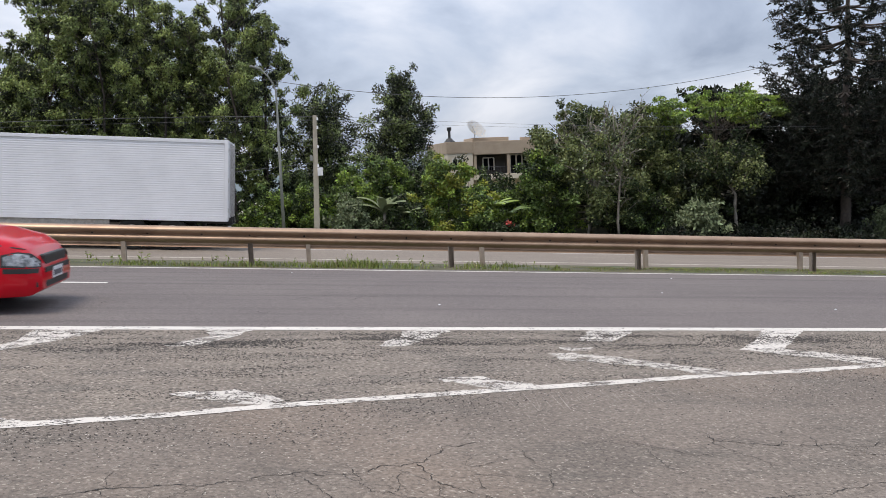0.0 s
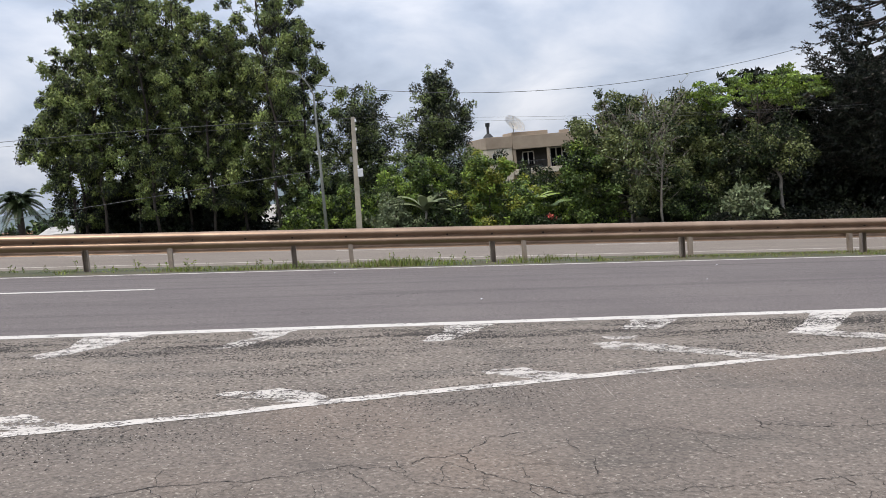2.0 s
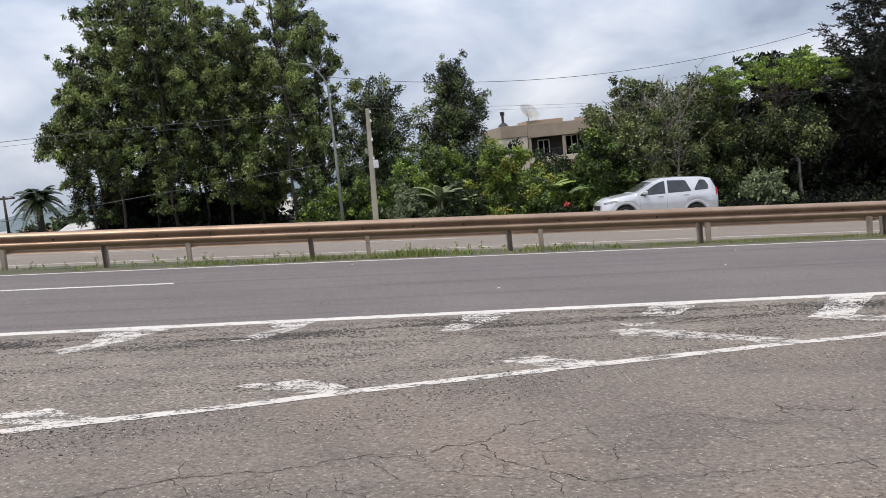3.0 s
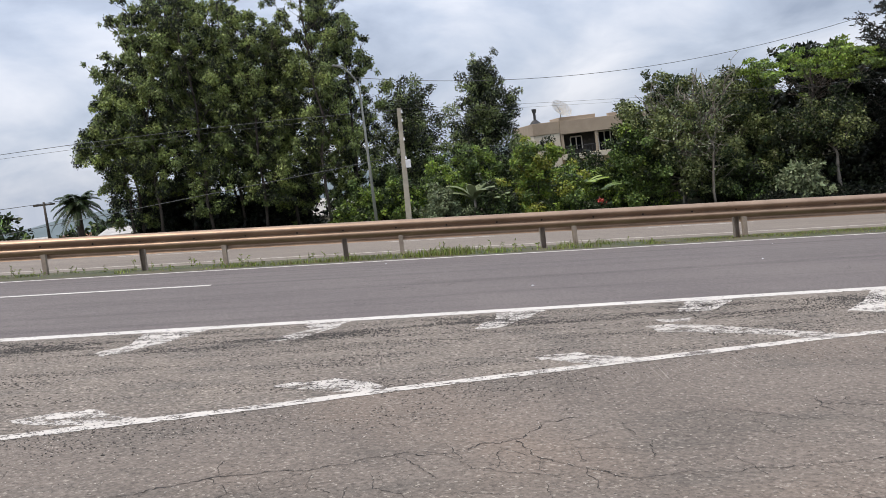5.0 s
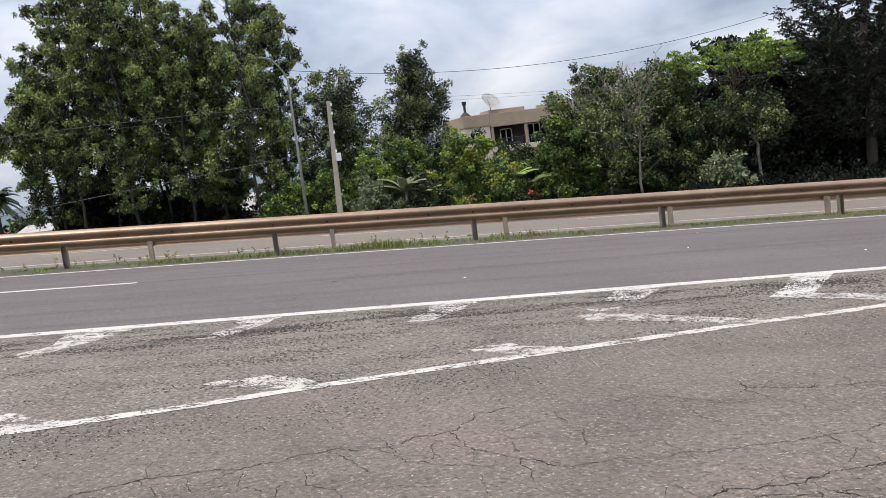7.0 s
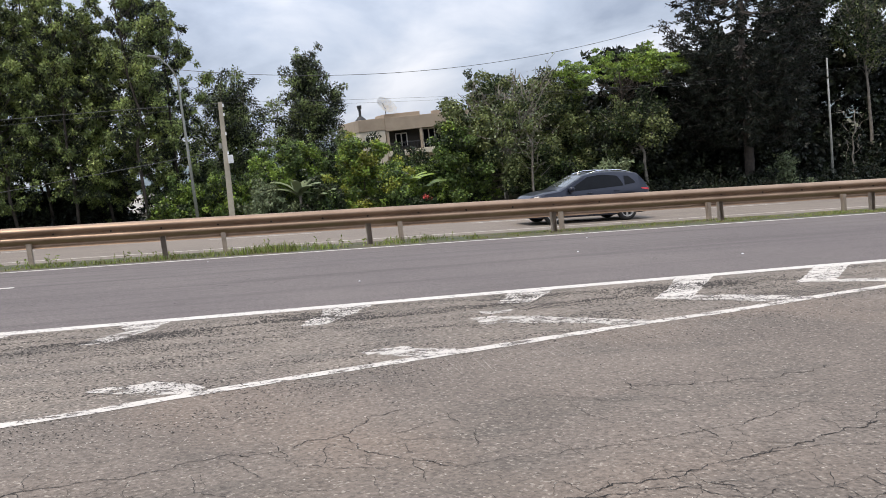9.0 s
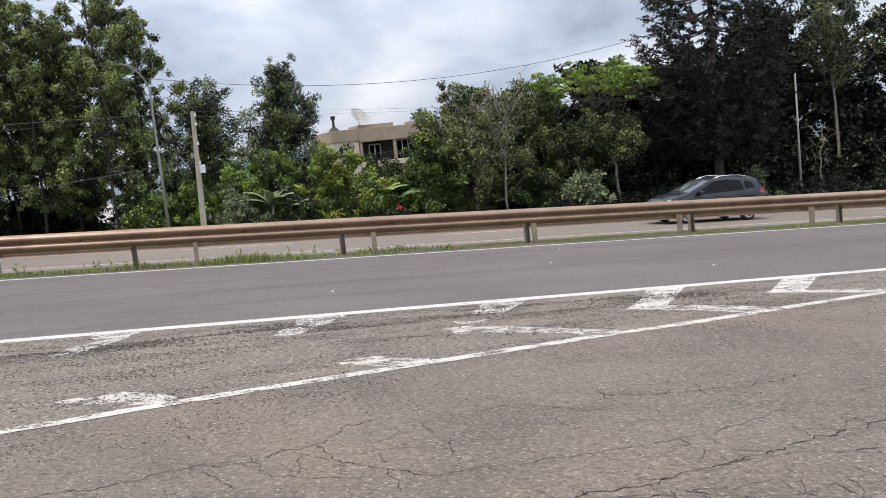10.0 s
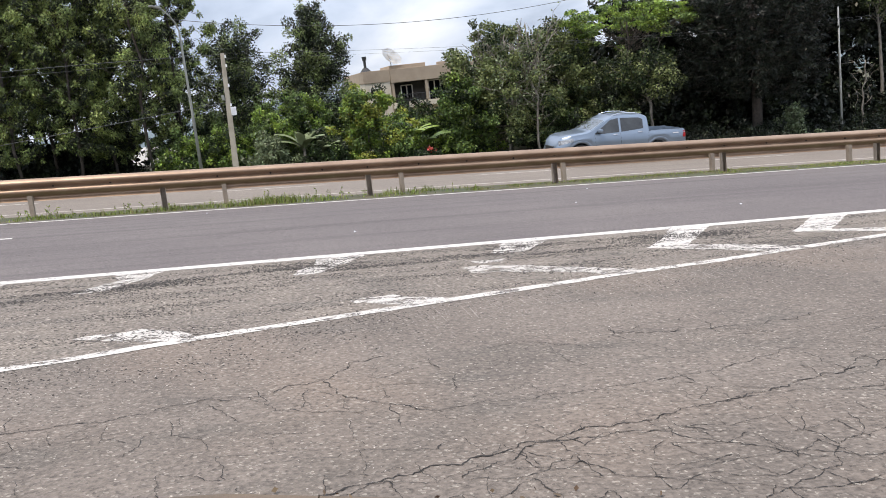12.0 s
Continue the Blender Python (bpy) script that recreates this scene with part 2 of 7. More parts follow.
# ---------------------------------------------------------------- mesh tools
def obj(name, mesh, mat, parent=None, label="", smooth=False):
    if mat is not None:
        for mm in (mat if isinstance(mat, (list, tuple)) else [mat]):
            mesh.materials.append(mm)
    if smooth:
        mesh.polygons.foreach_set("use_smooth", [True] * len(mesh.polygons))
    ob = new(name, mesh)
    if parent is not None:
        ob.parent = parent
    if label:
        ob["label"] = label
    return ob


def part(name, bm, mat, parent=None, label="", smooth=False):
    me = bpy.data.meshes.new(name)
    bmesh.ops.recalc_face_normals(bm, faces=bm.faces[:])
    bm.to_mesh(me)
    bm.free()
    return obj(name, me, mat, parent, label, smooth)


def pydata(name, verts, faces, mat, parent=None, label="", smooth=False):
    me = bpy.data.meshes.new(name)
    me.from_pydata([tuple(v) for v in verts], [], [tuple(f) for f in faces])
    me.update()
    return obj(name, me, mat, parent, label, smooth)


def add_box(bm, size, m=None, bevel=0.0):
    r = bmesh.ops.create_cube(bm, size=1.0, matrix=(m or Matrix()) @ Matrix.Diagonal((*size, 1)))
    if bevel:
        edges = list({e for v in r["verts"] for e in v.link_edges})
        bmesh.ops.bevel(bm, geom=edges, offset=bevel, segments=2, affect="EDGES", profile=0.6)


def add_cyl(bm, r0, r1, depth, m=None, seg=16):
    bmesh.ops.create_cone(bm, cap_ends=True, segments=seg, radius1=r0, radius2=r1, depth=depth, matrix=m or Matrix())


def tubes(paths, seg=6):
    """Vertices and faces of tapered tubes along polylines of (point, radius)."""
    V, F = [], []
    for path in paths:
        base = len(V)
        n = len(path)
        for i, (p, r) in enumerate(path):
            a, b = Vector(path[max(0, i - 1)][0]), Vector(path[min(n - 1, i + 1)][0])
            d = (b - a).normalized() if (b - a).length > 1e-6 else Vector((0, 0, 1))
            u = d.orthogonal().normalized() if abs(d.z) > 0.9 else d.cross(Vector((0, 0, 1))).normalized()
            w = d.cross(u)
            for k in range(seg):
                t = 2 * math.pi * k / seg
                V.append(Vector(p) + u * (math.cos(t) * r) + w * (math.sin(t) * r))
        for i in range(n - 1):
            for k in range(seg):
                k2 = (k + 1) % seg
                F.append((base + i * seg + k, base + i * seg + k2, base + (i + 1) * seg + k2, base + (i + 1) * seg + k))
        F.append(tuple(base + k for k in reversed(range(seg))))
        F.append(tuple(base + (n - 1) * seg + k for k in range(seg)))
    return V, F


def quads_mesh(name, Q, mat, parent=None, label="", index=None):
    """One mesh of loose quads, Q of shape (n, 4, 3)."""
    n = len(Q)
    me = bpy.data.meshes.new(name)
    me.vertices.add(4 * n)
    me.vertices.foreach_set("co", np.asarray(Q, dtype=np.float32).ravel())
    me.loops.add(4 * n)
    me.loops.foreach_set("vertex_index", np.arange(4 * n, dtype=np.int32))
    me.polygons.add(n)
    me.polygons.foreach_set("loop_start", np.arange(0, 4 * n, 4, dtype=np.int32))
    if index is not None:
        me.polygons.foreach_set("material_index", np.asarray(index, dtype=np.int32))
    me.update(calc_edges=True)
    return obj(name, me, mat, parent, label)


# ---------------------------------------------------------------- the lie of the land
GRADE = -0.0701
PROFILE_Y = [-400, -30, 9.44, 13.25, 16.8, 17.9, 25, 26, 28.5, 30.9, 31.5, 32.2, 33, 33.7, 36.5, 60, 120, 400, 1500]
PROFILE_Z = [0.6, 0.6, -0.189, -0.21, -0.376, -0.40, -1.11, -1.13, -1.17, -1.21, -1.10, -1.04, -1.09, -1.20, -1.37, -1.5, -5, -25, -40]


def land(x, y):
    """Height of the ground: the roads fall along x, and each carriageway has its cross fall."""
    xc = x if abs(x) < 60 else math.copysign(60 + 60 * (1 - math.exp(-(abs(x) - 60) / 60)), x)
    keep = float(np.interp(y, [35.5, 42, 60, 120], [1.0, 0.9, 0.35, 0.0]))
    return GRADE * xc * keep + float(np.interp(y, PROFILE_Y, PROFILE_Z))


def strip(name, y0, y1, mat, lift=0.0, x0=-1500, x1=1500, label="", category="", kind="structure"):
    """A strip of ground between two lines along the road."""
    xs = [x0] + [v for v in (-900, -500, -300, -200, -150, -120, -100, -85, -70) if v > x0] + [v for v in range(-60, 61, 2) if x0 < v < x1] \
        + [v for v in (70, 85, 100, 120, 150, 200, 300, 500, 900) if v < x1] + [x1]
    f0 = y0 if callable(y0) else (lambda x: y0)
    f1 = y1 if callable(y1) else (lambda x: y1)
    ny = 14
    V, F = [], []
    cuts = [y for y in PROFILE_Y if f0(0) < y < f1(0)]
    for x in xs:
        a, b = f0(x), f1(x)
        ys = sorted({a, b, *cuts, *[a + (b - a) * j / ny for j in range(ny + 1)]} if b - a > 1.5 else {a, b})
        row = len(ys)
        V += [(x, y, land(x, y) + lift) for y in ys]
    for i in range(len(xs) - 1):
        for j in range(row - 1):
            p = i * row + j
            F.append((p, p + row, p + row + 1, p + 1))
    return tagged(pydata(name, V, F, mat), label, category, kind=kind)

# ---------------------------------------------------------------- ground and roads
def soil_edge(x):
    return 3.12 - 0.32 * (min(max(x, -20), 20) - 0.4) + 0.10 * math.sin(2.3 * x) + 0.06 * math.sin(5.1 * x + 1)


strip("ground", -400, 2.5, M["soil"], -0.05, label="bare brown roadside soil behind the pavement", category="ground")
strip("pavement", 2.0, 9.30, M["shoulder"], label="weathered grey cracked asphalt beside the highway", category="pavement")
strip("road", 9.30, 16.98, M["road"], label="smooth dark grey asphalt carriageway with two lanes", category="road")
strip("median", 16.98, 25.4, M["verge"], label="grassy sloping median between the carriageways", category="median")
strip("road_far", 25.4, 35.2, M["far_road"], label="pale worn asphalt of the opposite carriageway", category="road")
strip("verge", 35.2, 1500, M["verge"], label="dark soil under the trees beyond the highway", category="ground")


def ribbon(name, points, mat, lift=0.004, ragged=0.0, label="", category="marking", step=0.25):
    """A flat painted shape on the ground, swept along points of (x, y0, y1)."""
    V, F = [], []
    rng = random.Random(len(points) * 7 + int(points[0][0] * 10))
    px = [p[0] for p in points]
    n = max(2, int(abs(px[-1] - px[0]) / step))
    for i in range(n + 1):
        x = px[0] + (px[-1] - px[0]) * i / n
        a = float(np.interp(x, px, [p[1] for p in points])) + rng.uniform(-ragged, ragged)
        b = float(np.interp(x, px, [p[2] for p in points])) + rng.uniform(-ragged, ragged)
        V += [(x, a, land(x, a) + lift), (x, b, land(x, b) + lift)]
    for i in range(n):
        F.append((2 * i, 2 * i + 2, 2 * i + 3, 2 * i + 1))
    return tagged(pydata(name, V, F, mat), label, category, kind="structure")


ribbon("edge_line", [(-150, 9.32, 9.52), (150, 9.32, 9.52)], M["paint"], ragged=0.008, label="worn white line along the lane edge", step=0.5)
ribbon("edge_line", [(-150, 16.62, 16.80), (150, 16.62, 16.80)], M["paint"], label="white line beside the median grass", step=1.0)
for k in range(-10, 11):
    x1 = -2.85 + 20.7 * k
    ribbon("lane_dash", [(x1 - 5.6, 13.16, 13.30), (x1, 13.16, 13.30)], M["paint"], label="white lane dash on dark asphalt")
for y, wide in ((26.2, 0.14), (34.0, 0.14)):
    ribbon("edge_line", [(-150, y, y + wide), (150, y, y + wide)], M["paint_far"], label="faded white line of the opposite carriageway", step=1.0)
for k in range(-12, 13):
    ribbon("lane_dash", [(9.0 * k - 0.5, 30.2, 30.34), (9.0 * k + 3.2, 30.2, 30.34)], M["paint_far"], label="faded lane dash of the opposite carriageway")

DIAGONAL_X = [-12, -1.9, -0.94, -0.15, 0.65, 1.44, 2.42, 3.4, 4.4, 5.4, 6.5, 9.5, 14]
DIAGONAL_Y = [3.2, 5.61, 5.84, 6.08, 6.28, 6.47, 6.71, 6.95, 7.14, 7.40, 7.66, 8.4, 9.3]


def diagonal(x):
    return float(np.interp(x, DIAGONAL_X, DIAGONAL_Y))


def build_markings():
    ribbon("diagonal_line", [(x, y - 0.065, y + 0.065) for x, y in zip(DIAGONAL_X, DIAGONAL_Y)], M["paint_diagonal"], 0.0035, 0.008,
           label="worn white diagonal line of the painted island", step=0.08)

    def bar(outline, mat, lift=0.0042, ragged=0.02):
        """A worn painted bar inside an outline of (x, y) corners; the edge crumbles between them."""
        rng = random.Random(int(outline[0][0] * 100) + len(outline))
        pts = [Vector(p) for p in outline]
        edge = []
        for p, q in zip(pts, pts[1:] + pts[:1]):
            n = max(2, int((q - p).length / 0.035))
            side = Vector((p.y - q.y, q.x - p.x)).normalized()
            drift = 0.0
            for i in range(n):
                drift = 0.6 * drift + rng.uniform(-ragged, ragged)
                edge.append(p.lerp(q, i / n) + side * (drift if i else 0.0))
        bm = bmesh.new()
        vs = [bm.verts.new((p.x, p.y, land(p.x, p.y) + lift)) for p in edge]
        bmesh.ops.triangulate(bm, faces=[bm.faces.new(vs)])
        ob = part("chevron_bar", bm, mat)
        tagged(ob, "worn white chevron bar flaking off the asphalt", "marking", "chevron bars", "structure")

    w, f = M["paint_worn"], M["paint_faint"]
    # upper arms, from the edge line towards the tip
    bar([(-2.72, 9.33), (-2.06, 9.33), (-2.25, 8.84), (-2.49, 8.45), (-2.76, 8.03), (-2.92, 8.26), (-2.73, 8.58)], w)
    bar([(-1.06, 9.33), (-0.60, 9.33), (-0.72, 8.97), (-0.89, 8.68), (-1.10, 8.36), (-1.35, 8.37), (-1.21, 8.64), (-1.0, 8.91)], w)
    bar([(0.99, 9.33), (1.48, 9.33), (1.25, 8.88), (1.04, 8.65), (0.90, 8.39), (0.64, 8.33), (0.70, 8.62), (0.86, 8.80)], w)
    bar([(3.02, 9.33), (3.54, 9.33), (3.30, 8.99), (3.0, 8.57), (2.66, 8.66), (2.90, 9.07)], w)
    bar([(5.01, 9.33), (5.53, 9.33), (5.06, 8.70), (4.60, 8.12), (4.15, 8.12), (4.47, 8.52), (4.72, 8.86)], M["paint_diagonal"], ragged=0.012)
    bar([(6.90, 9.33), (7.42, 9.33), (6.89, 8.80), (6.33, 8.20), (5.96, 8.34), (6.40, 8.80)], M["paint_diagonal"], ragged=0.012)
    bar([(8.95, 9.33), (9.45, 9.33), (8.6, 8.70), (8.2, 8.75)], w)
    bar([(-4.75, 9.33), (-4.2, 9.33), (-4.9, 8.2), (-5.3, 8.2)], w)
    # lower arms, from the tip back to the diagonal line
    bar([(5.98, 8.32), (6.45, 8.33), (6.98, 8.16), (7.35, 7.88), (6.90, 7.85), (6.45, 8.10)], w)
    bar([(4.18, 8.13), (4.52, 8.15), (4.96, 7.96), (5.37, 7.61), (5.50, 7.45), (5.12, 7.32), (4.75, 7.63), (4.33, 7.96)], M["paint_half"])
    bar([(2.15, 7.94), (2.43, 7.97), (2.76, 7.78), (2.98, 7.54), (3.36, 7.24), (3.62, 7.0), (3.30, 6.90), (3.10, 7.14), (2.68, 7.40), (2.17, 7.64)], f)
    bar([(2.35, 8.28), (2.70, 8.26), (2.62, 8.10), (2.38, 8.12)], f)
    bar([(0.97, 6.88), (1.33, 6.96), (1.46, 6.77), (1.69, 6.62), (1.86, 6.52), (1.40, 6.47), (1.28, 6.57), (1.0, 6.75)], w)
    bar([(-1.03, 6.42), (-0.85, 6.49), (-0.59, 6.56), (-0.34, 6.37), (-0.19, 6.14), (-0.28, 6.04), (-0.53, 6.11), (-0.80, 6.26)], w)
    bar([(-2.70, 5.86), (-2.52, 5.98), (-2.19, 6.05), (-2.02, 5.86), (-1.75, 5.67), (-2.0, 5.60), (-2.23, 5.66), (-2.44, 5.70)], w)


build_markings()
ribbon("island_asphalt", [(x, y + 0.03, 9.34) for x, y in zip(DIAGONAL_X[:-1], DIAGONAL_Y[:-1])], M["patch"], 0.0018, label="crumbling grey asphalt between the painted lines", category="asphalt", step=0.25)


# ---------------------------------------------------------------- guard rails
def w_beam():
    """Section of a double-wave beam: (offset towards the road, height)."""
    pts = [(0.000, 0.310), (-0.022, 0.292), (-0.082, 0.262), (-0.095, 0.232), (-0.082, 0.203), (-0.022, 0.176), (0.0, 0.155), (-0.022, 0.134), (-0.082, 0.107), (-0.095, 0.078), (-0.082, 0.048), (-0.022, 0.018), (0.0, 0.0)]
    return pts


def guard_rail(name, y, first, count, top, spacing, grade_off, side, label):
    """A steel rail with overlapping beams on channel posts."""
    root = tagged(new(name), label, "guard rail")
    x0 = first
    sec = w_beam()

    def height(x):
        return GRADE * x + float(np.interp(y, PROFILE_Y, PROFILE_Z)) + top + grade_off(x)

    root.location = (x0, y, height(x0) - top)
    base = Vector(root.location)
    for k in range(count):
        xa, xb = x0 + spacing * k - 0.16, x0 + spacing * (k + 1) + 0.16
        V, F = [], []
        nx = 5
        wob = 0.006 * math.sin(k * 2.1)
        for i in range(nx + 1):
            x = xa + (xb - xa) * i / nx
            z = height(x) - 0.31
            lap = 0.004 if i == 0 else 0.0
            for o, h in sec:
                V.append(Vector((x, y + side * (o - lap) + wob, z + h)) - base)
            for o, h in reversed(sec):
                V.append(Vector((x, y + side * (o - lap) + wob + side * 0.004, z + h)) - base)
        n = 2 * len(sec)
        for i in range(nx):
            for j in range(n):
                j2 = (j + 1) % n
                F.append((i * n + j, (i + 1) * n + j, (i + 1) * n + j2, i * n + j2))
        F.append(tuple(range(n)))
        F.append(tuple(nx * n + j for j in reversed(range(n))))
        beam = pydata("beam", V, F, M["rail"], root, smooth=True)
        beam.data.set_sharp_from_angle(angle=radians(50))
        # near-black discs along the valley, coloured as the shade inside holes and slots
        for dx in (0.16, 1.2, 2.2, 3.2):
            x = xa + dx
            bm = bmesh.new()
            add_cyl(bm, 0.020, 0.018, 0.016, Matrix.Translation(Vector((x, y - side * 0.010, height(x) - 0.155)) - base) @ pose(0, 0, 0, 90), 8)
            part("hole_dark", bm, M["crack"], beam)
        # channel post
        xp = x0 + spacing * k
        foot = land(xp, y) - 0.05
        ztop = height(xp) - 0.06
        bm = bmesh.new()
        hgt = ztop - foot
        c = Vector((xp, y + side * 0.07, foot + hgt / 2)) - base
        add_box(bm, (0.092, 0.006, hgt), Matrix.Translation(c + Vector((0, side * 0.055, 0))))
        for s in (-1, 1):
            add_box(bm, (0.006, 0.11, hgt), Matrix.Translation(c + Vector((s * 0.046, 0, 0))))
        part("post", bm, M["post"], root)
        bm = bmesh.new()
        add_box(bm, (0.10, 0.065, 0.26), Matrix.Translation(Vector((xp, y + side * 0.034, height(xp) - 0.155)) - base), 0.008)
        part("spacer", bm, M["post"], root)
    return root


guard_rail("guard_rail", 17.6, -36.53, 24, 0.735, 3.937, lambda x: 0.0, 1, "dusty brown double-wave steel guard rail on the median")
guard_rail("guard_rail", 20.4, -35.9, 24, 0.655, 3.99, lambda x: 0.0, -1, "dusty steel guard rail facing the opposite carriageway")

# ---------------------------------------------------------------- trees
def unit(rng, n):
    v = rng.normal(size=(n, 3))
    return v / np.linalg.norm(v, axis=1)[:, None]


def leaf_quads(rng, centres, out, length, width, droop, spread=0.9):
    """Diamond leaves at centres, turned outwards and drooping."""
    n = len(centres)
    d = out * 0.30 + unit(rng, n) * spread
    d[:, 2] -= droop
    d /= np.linalg.norm(d, axis=1)[:, None]
    face = out + unit(rng, n) * 0.55
    s = np.cross(d, face)
    s /= np.linalg.norm(s, axis=1)[:, None] + 1e-9
    L = (length * rng.uniform(0.6, 1.35, n))[:, None]
    W = (width * rng.uniform(0.6, 1.35, n))[:, None]
    return np.stack([centres, centres + d * L * 0.55 + s * W, centres + d * L, centres + d * L * 0.45 - s * W], axis=1)


def blob_leaves(rng, blobs, n, length, width, droop, hollow=0.45, spread=0.9):
    """n leaves over blobs of (centre, radius, squash), denser towards the shell."""
    C = np.array([b[0] for b in blobs]); R = np.array([b[1] for b in blobs]); Z = np.array([b[2] for b in blobs])
    w = R ** 2; w = w / w.sum()
    i = rng.choice(len(blobs), n, p=w)
    u = unit(rng, n)
    r = R[i] * (hollow + (1 - hollow) * rng.random(n) ** 0.6) * rng.uniform(0.8, 1.12, n)
    off = u * r[:, None]
    off[:, 2] *= Z[i]
    return leaf_quads(rng, C[i] + off, u, length, width, droop, spread), i


def bent(rng, p0, p1, r0, r1, n=5, wob=0.08):
    """A wavering polyline from p0 to p1 with its radii."""
    p0, p1 = Vector(p0), Vector(p1)
    L = (p1 - p0).length
    out = []
    for k in range(n + 1):
        t = k / n
        j = Vector(rng.normal(size=3)) * wob * L * math.sin(math.pi * t) * 0.5
        out.append((p0.lerp(p1, t) + j, r0 + (r1 - r0) * t))
    return out


def tree(name, x, y, top, shape, limbs, leaves, leaf_size, mat, label, seed, bark="bark", trunk=0.16, start=0.2, blob=(0.5, 0.95), droop=0.3,
         squash=0.8, lean=(0, 0), hollow=0.4, bare=0, category="tree", base=None, stems=1, spread=0.9, inner=0.35):
    """A tree: tapered trunk and limbs, crown of leaf clusters at the limb ends. shape: (height share, radius) pairs of the crown."""
    rng = np.random.default_rng(seed)
    z0 = land(x, y) - 0.1 if base is None else base
    H = top - z0
    root = tagged(new(name), label, category)
    root.location = (x, y, z0)
    hs, rs = [s[0] for s in shape], [s[1] for s in shape]
    paths, blobs = [], []
    for s in range(stems):
        a = 2 * math.pi * s / stems + seed
        off = Vector((math.cos(a), math.sin(a), 0)) * (0.0 if stems == 1 else 0.3)
        tip = Vector((lean[0], lean[1], H * 0.93)) + off * 4
        stem = bent(rng, off, tip, trunk, 0.025, 8, 0.02 if H > 8 else 0.04)
        paths.append(stem)
        for k in range(limbs // stems):
            t = start + (0.97 - start) * ((k + rng.random()) / (limbs / stems))
            R = float(np.interp(t, hs, rs))
            f = t * 8 * 0.86
            i = min(7, int(f))
            p0 = Vector(stem[i][0]).lerp(Vector(stem[i + 1][0]), f - i)
            a = k * 2.4 + rng.uniform(-0.5, 0.5)
            q = rng.uniform(0.40, 1.12)
            end = Vector((p0.x * 0.6 + math.cos(a) * R * q, p0.y * 0.6 + math.sin(a) * R * q, H * min(1.0, t + rng.uniform(-0.02, 0.03))))
            end.z = max(end.z, 0.25)
            br = bent(rng, p0, end, trunk * 0.32 * (1.1 - t), 0.012, 4, 0.12)
            paths.append(br)
            size = rng.uniform(*blob) * (0.65 + 0.35 * R / max(rs))
            blobs.append((tuple(end), size, squash))
            if inner:
                blobs.append((tuple(Vector(br[2][0])), size * 0.7, squash))
            for _ in range(2):
                e2 = end + Vector(rng.normal(size=3)) * size * 0.9
                e2.z = max(e2.z, 0.25)
                paths.append(bent(rng, br[3][0], e2, 0.016, 0.006, 3, 0.15))
                blobs.append((tuple(e2), size * rng.uniform(0.45, 0.75), squash))
    for k in range(bare):
        a, t = rng.uniform(0, 6.28), rng.uniform(0.35, 0.7)
        R = float(np.interp(t, hs, rs))
        p0 = Vector((0, 0, H * t * 0.7))
        e = Vector((math.cos(a) * R * 0.85, math.sin(a) * R * 0.5 - R * 0.55, H * rng.uniform(0.75, 1.06)))
        br = bent(rng, p0, e, 0.05, 0.012, 6, 0.1)
        paths.append(br)
        for _ in range(5):
            i = int(rng.integers(2, 6))
            paths.append(bent(rng, br[i][0], Vector(br[i][0]) + Vector(rng.normal(size=3)) * 0.45 + Vector((0, 0, 0.45)), 0.018, 0.007, 3, 0.15))
    V, F = tubes(paths, 6)
    pydata("trunk", V, F, M[bark], root, smooth=True)
    if leaves:
        Q, i = blob_leaves(rng, blobs, leaves, leaf_size[0], leaf_size[1], droop, hollow, spread)
        mats = [M[k] for k in SHADES.get(mat, (mat,))]
        # each clump draws a mid, shaded or lit leaf colour at random
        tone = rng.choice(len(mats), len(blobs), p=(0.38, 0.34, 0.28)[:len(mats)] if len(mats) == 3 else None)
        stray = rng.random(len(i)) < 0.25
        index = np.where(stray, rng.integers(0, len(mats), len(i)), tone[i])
        quads_mesh("crown", Q, mats, root, index=index)
    return root


# first set: near-black leaf colours that carry the wood's deep shade
SHADES = {"deep_leaf": ("eucalypt_shade", "needle", "needle"), "olive_leaf": ("olive_leaf", "dark_leaf", "olive_leaf"), "eucalypt_dark": ("eucalypt", "eucalypt_shade", "eucalypt_shade"), "eucalypt": ("eucalypt_shade", "eucalypt", "eucalypt_lit"), "dark_leaf": ("dark_leaf", "eucalypt_shade", "mid_leaf"), "mid_leaf": ("mid_leaf", "dark_leaf", "bright_leaf"),
          "bright_leaf": ("bright_leaf", "mid_leaf", "bright_leaf"), "dull_leaf": ("dark_leaf", "olive_leaf", "eucalypt_shade"), "yellow_leaf": ("yellow_leaf", "mid_leaf", "bright_leaf")}


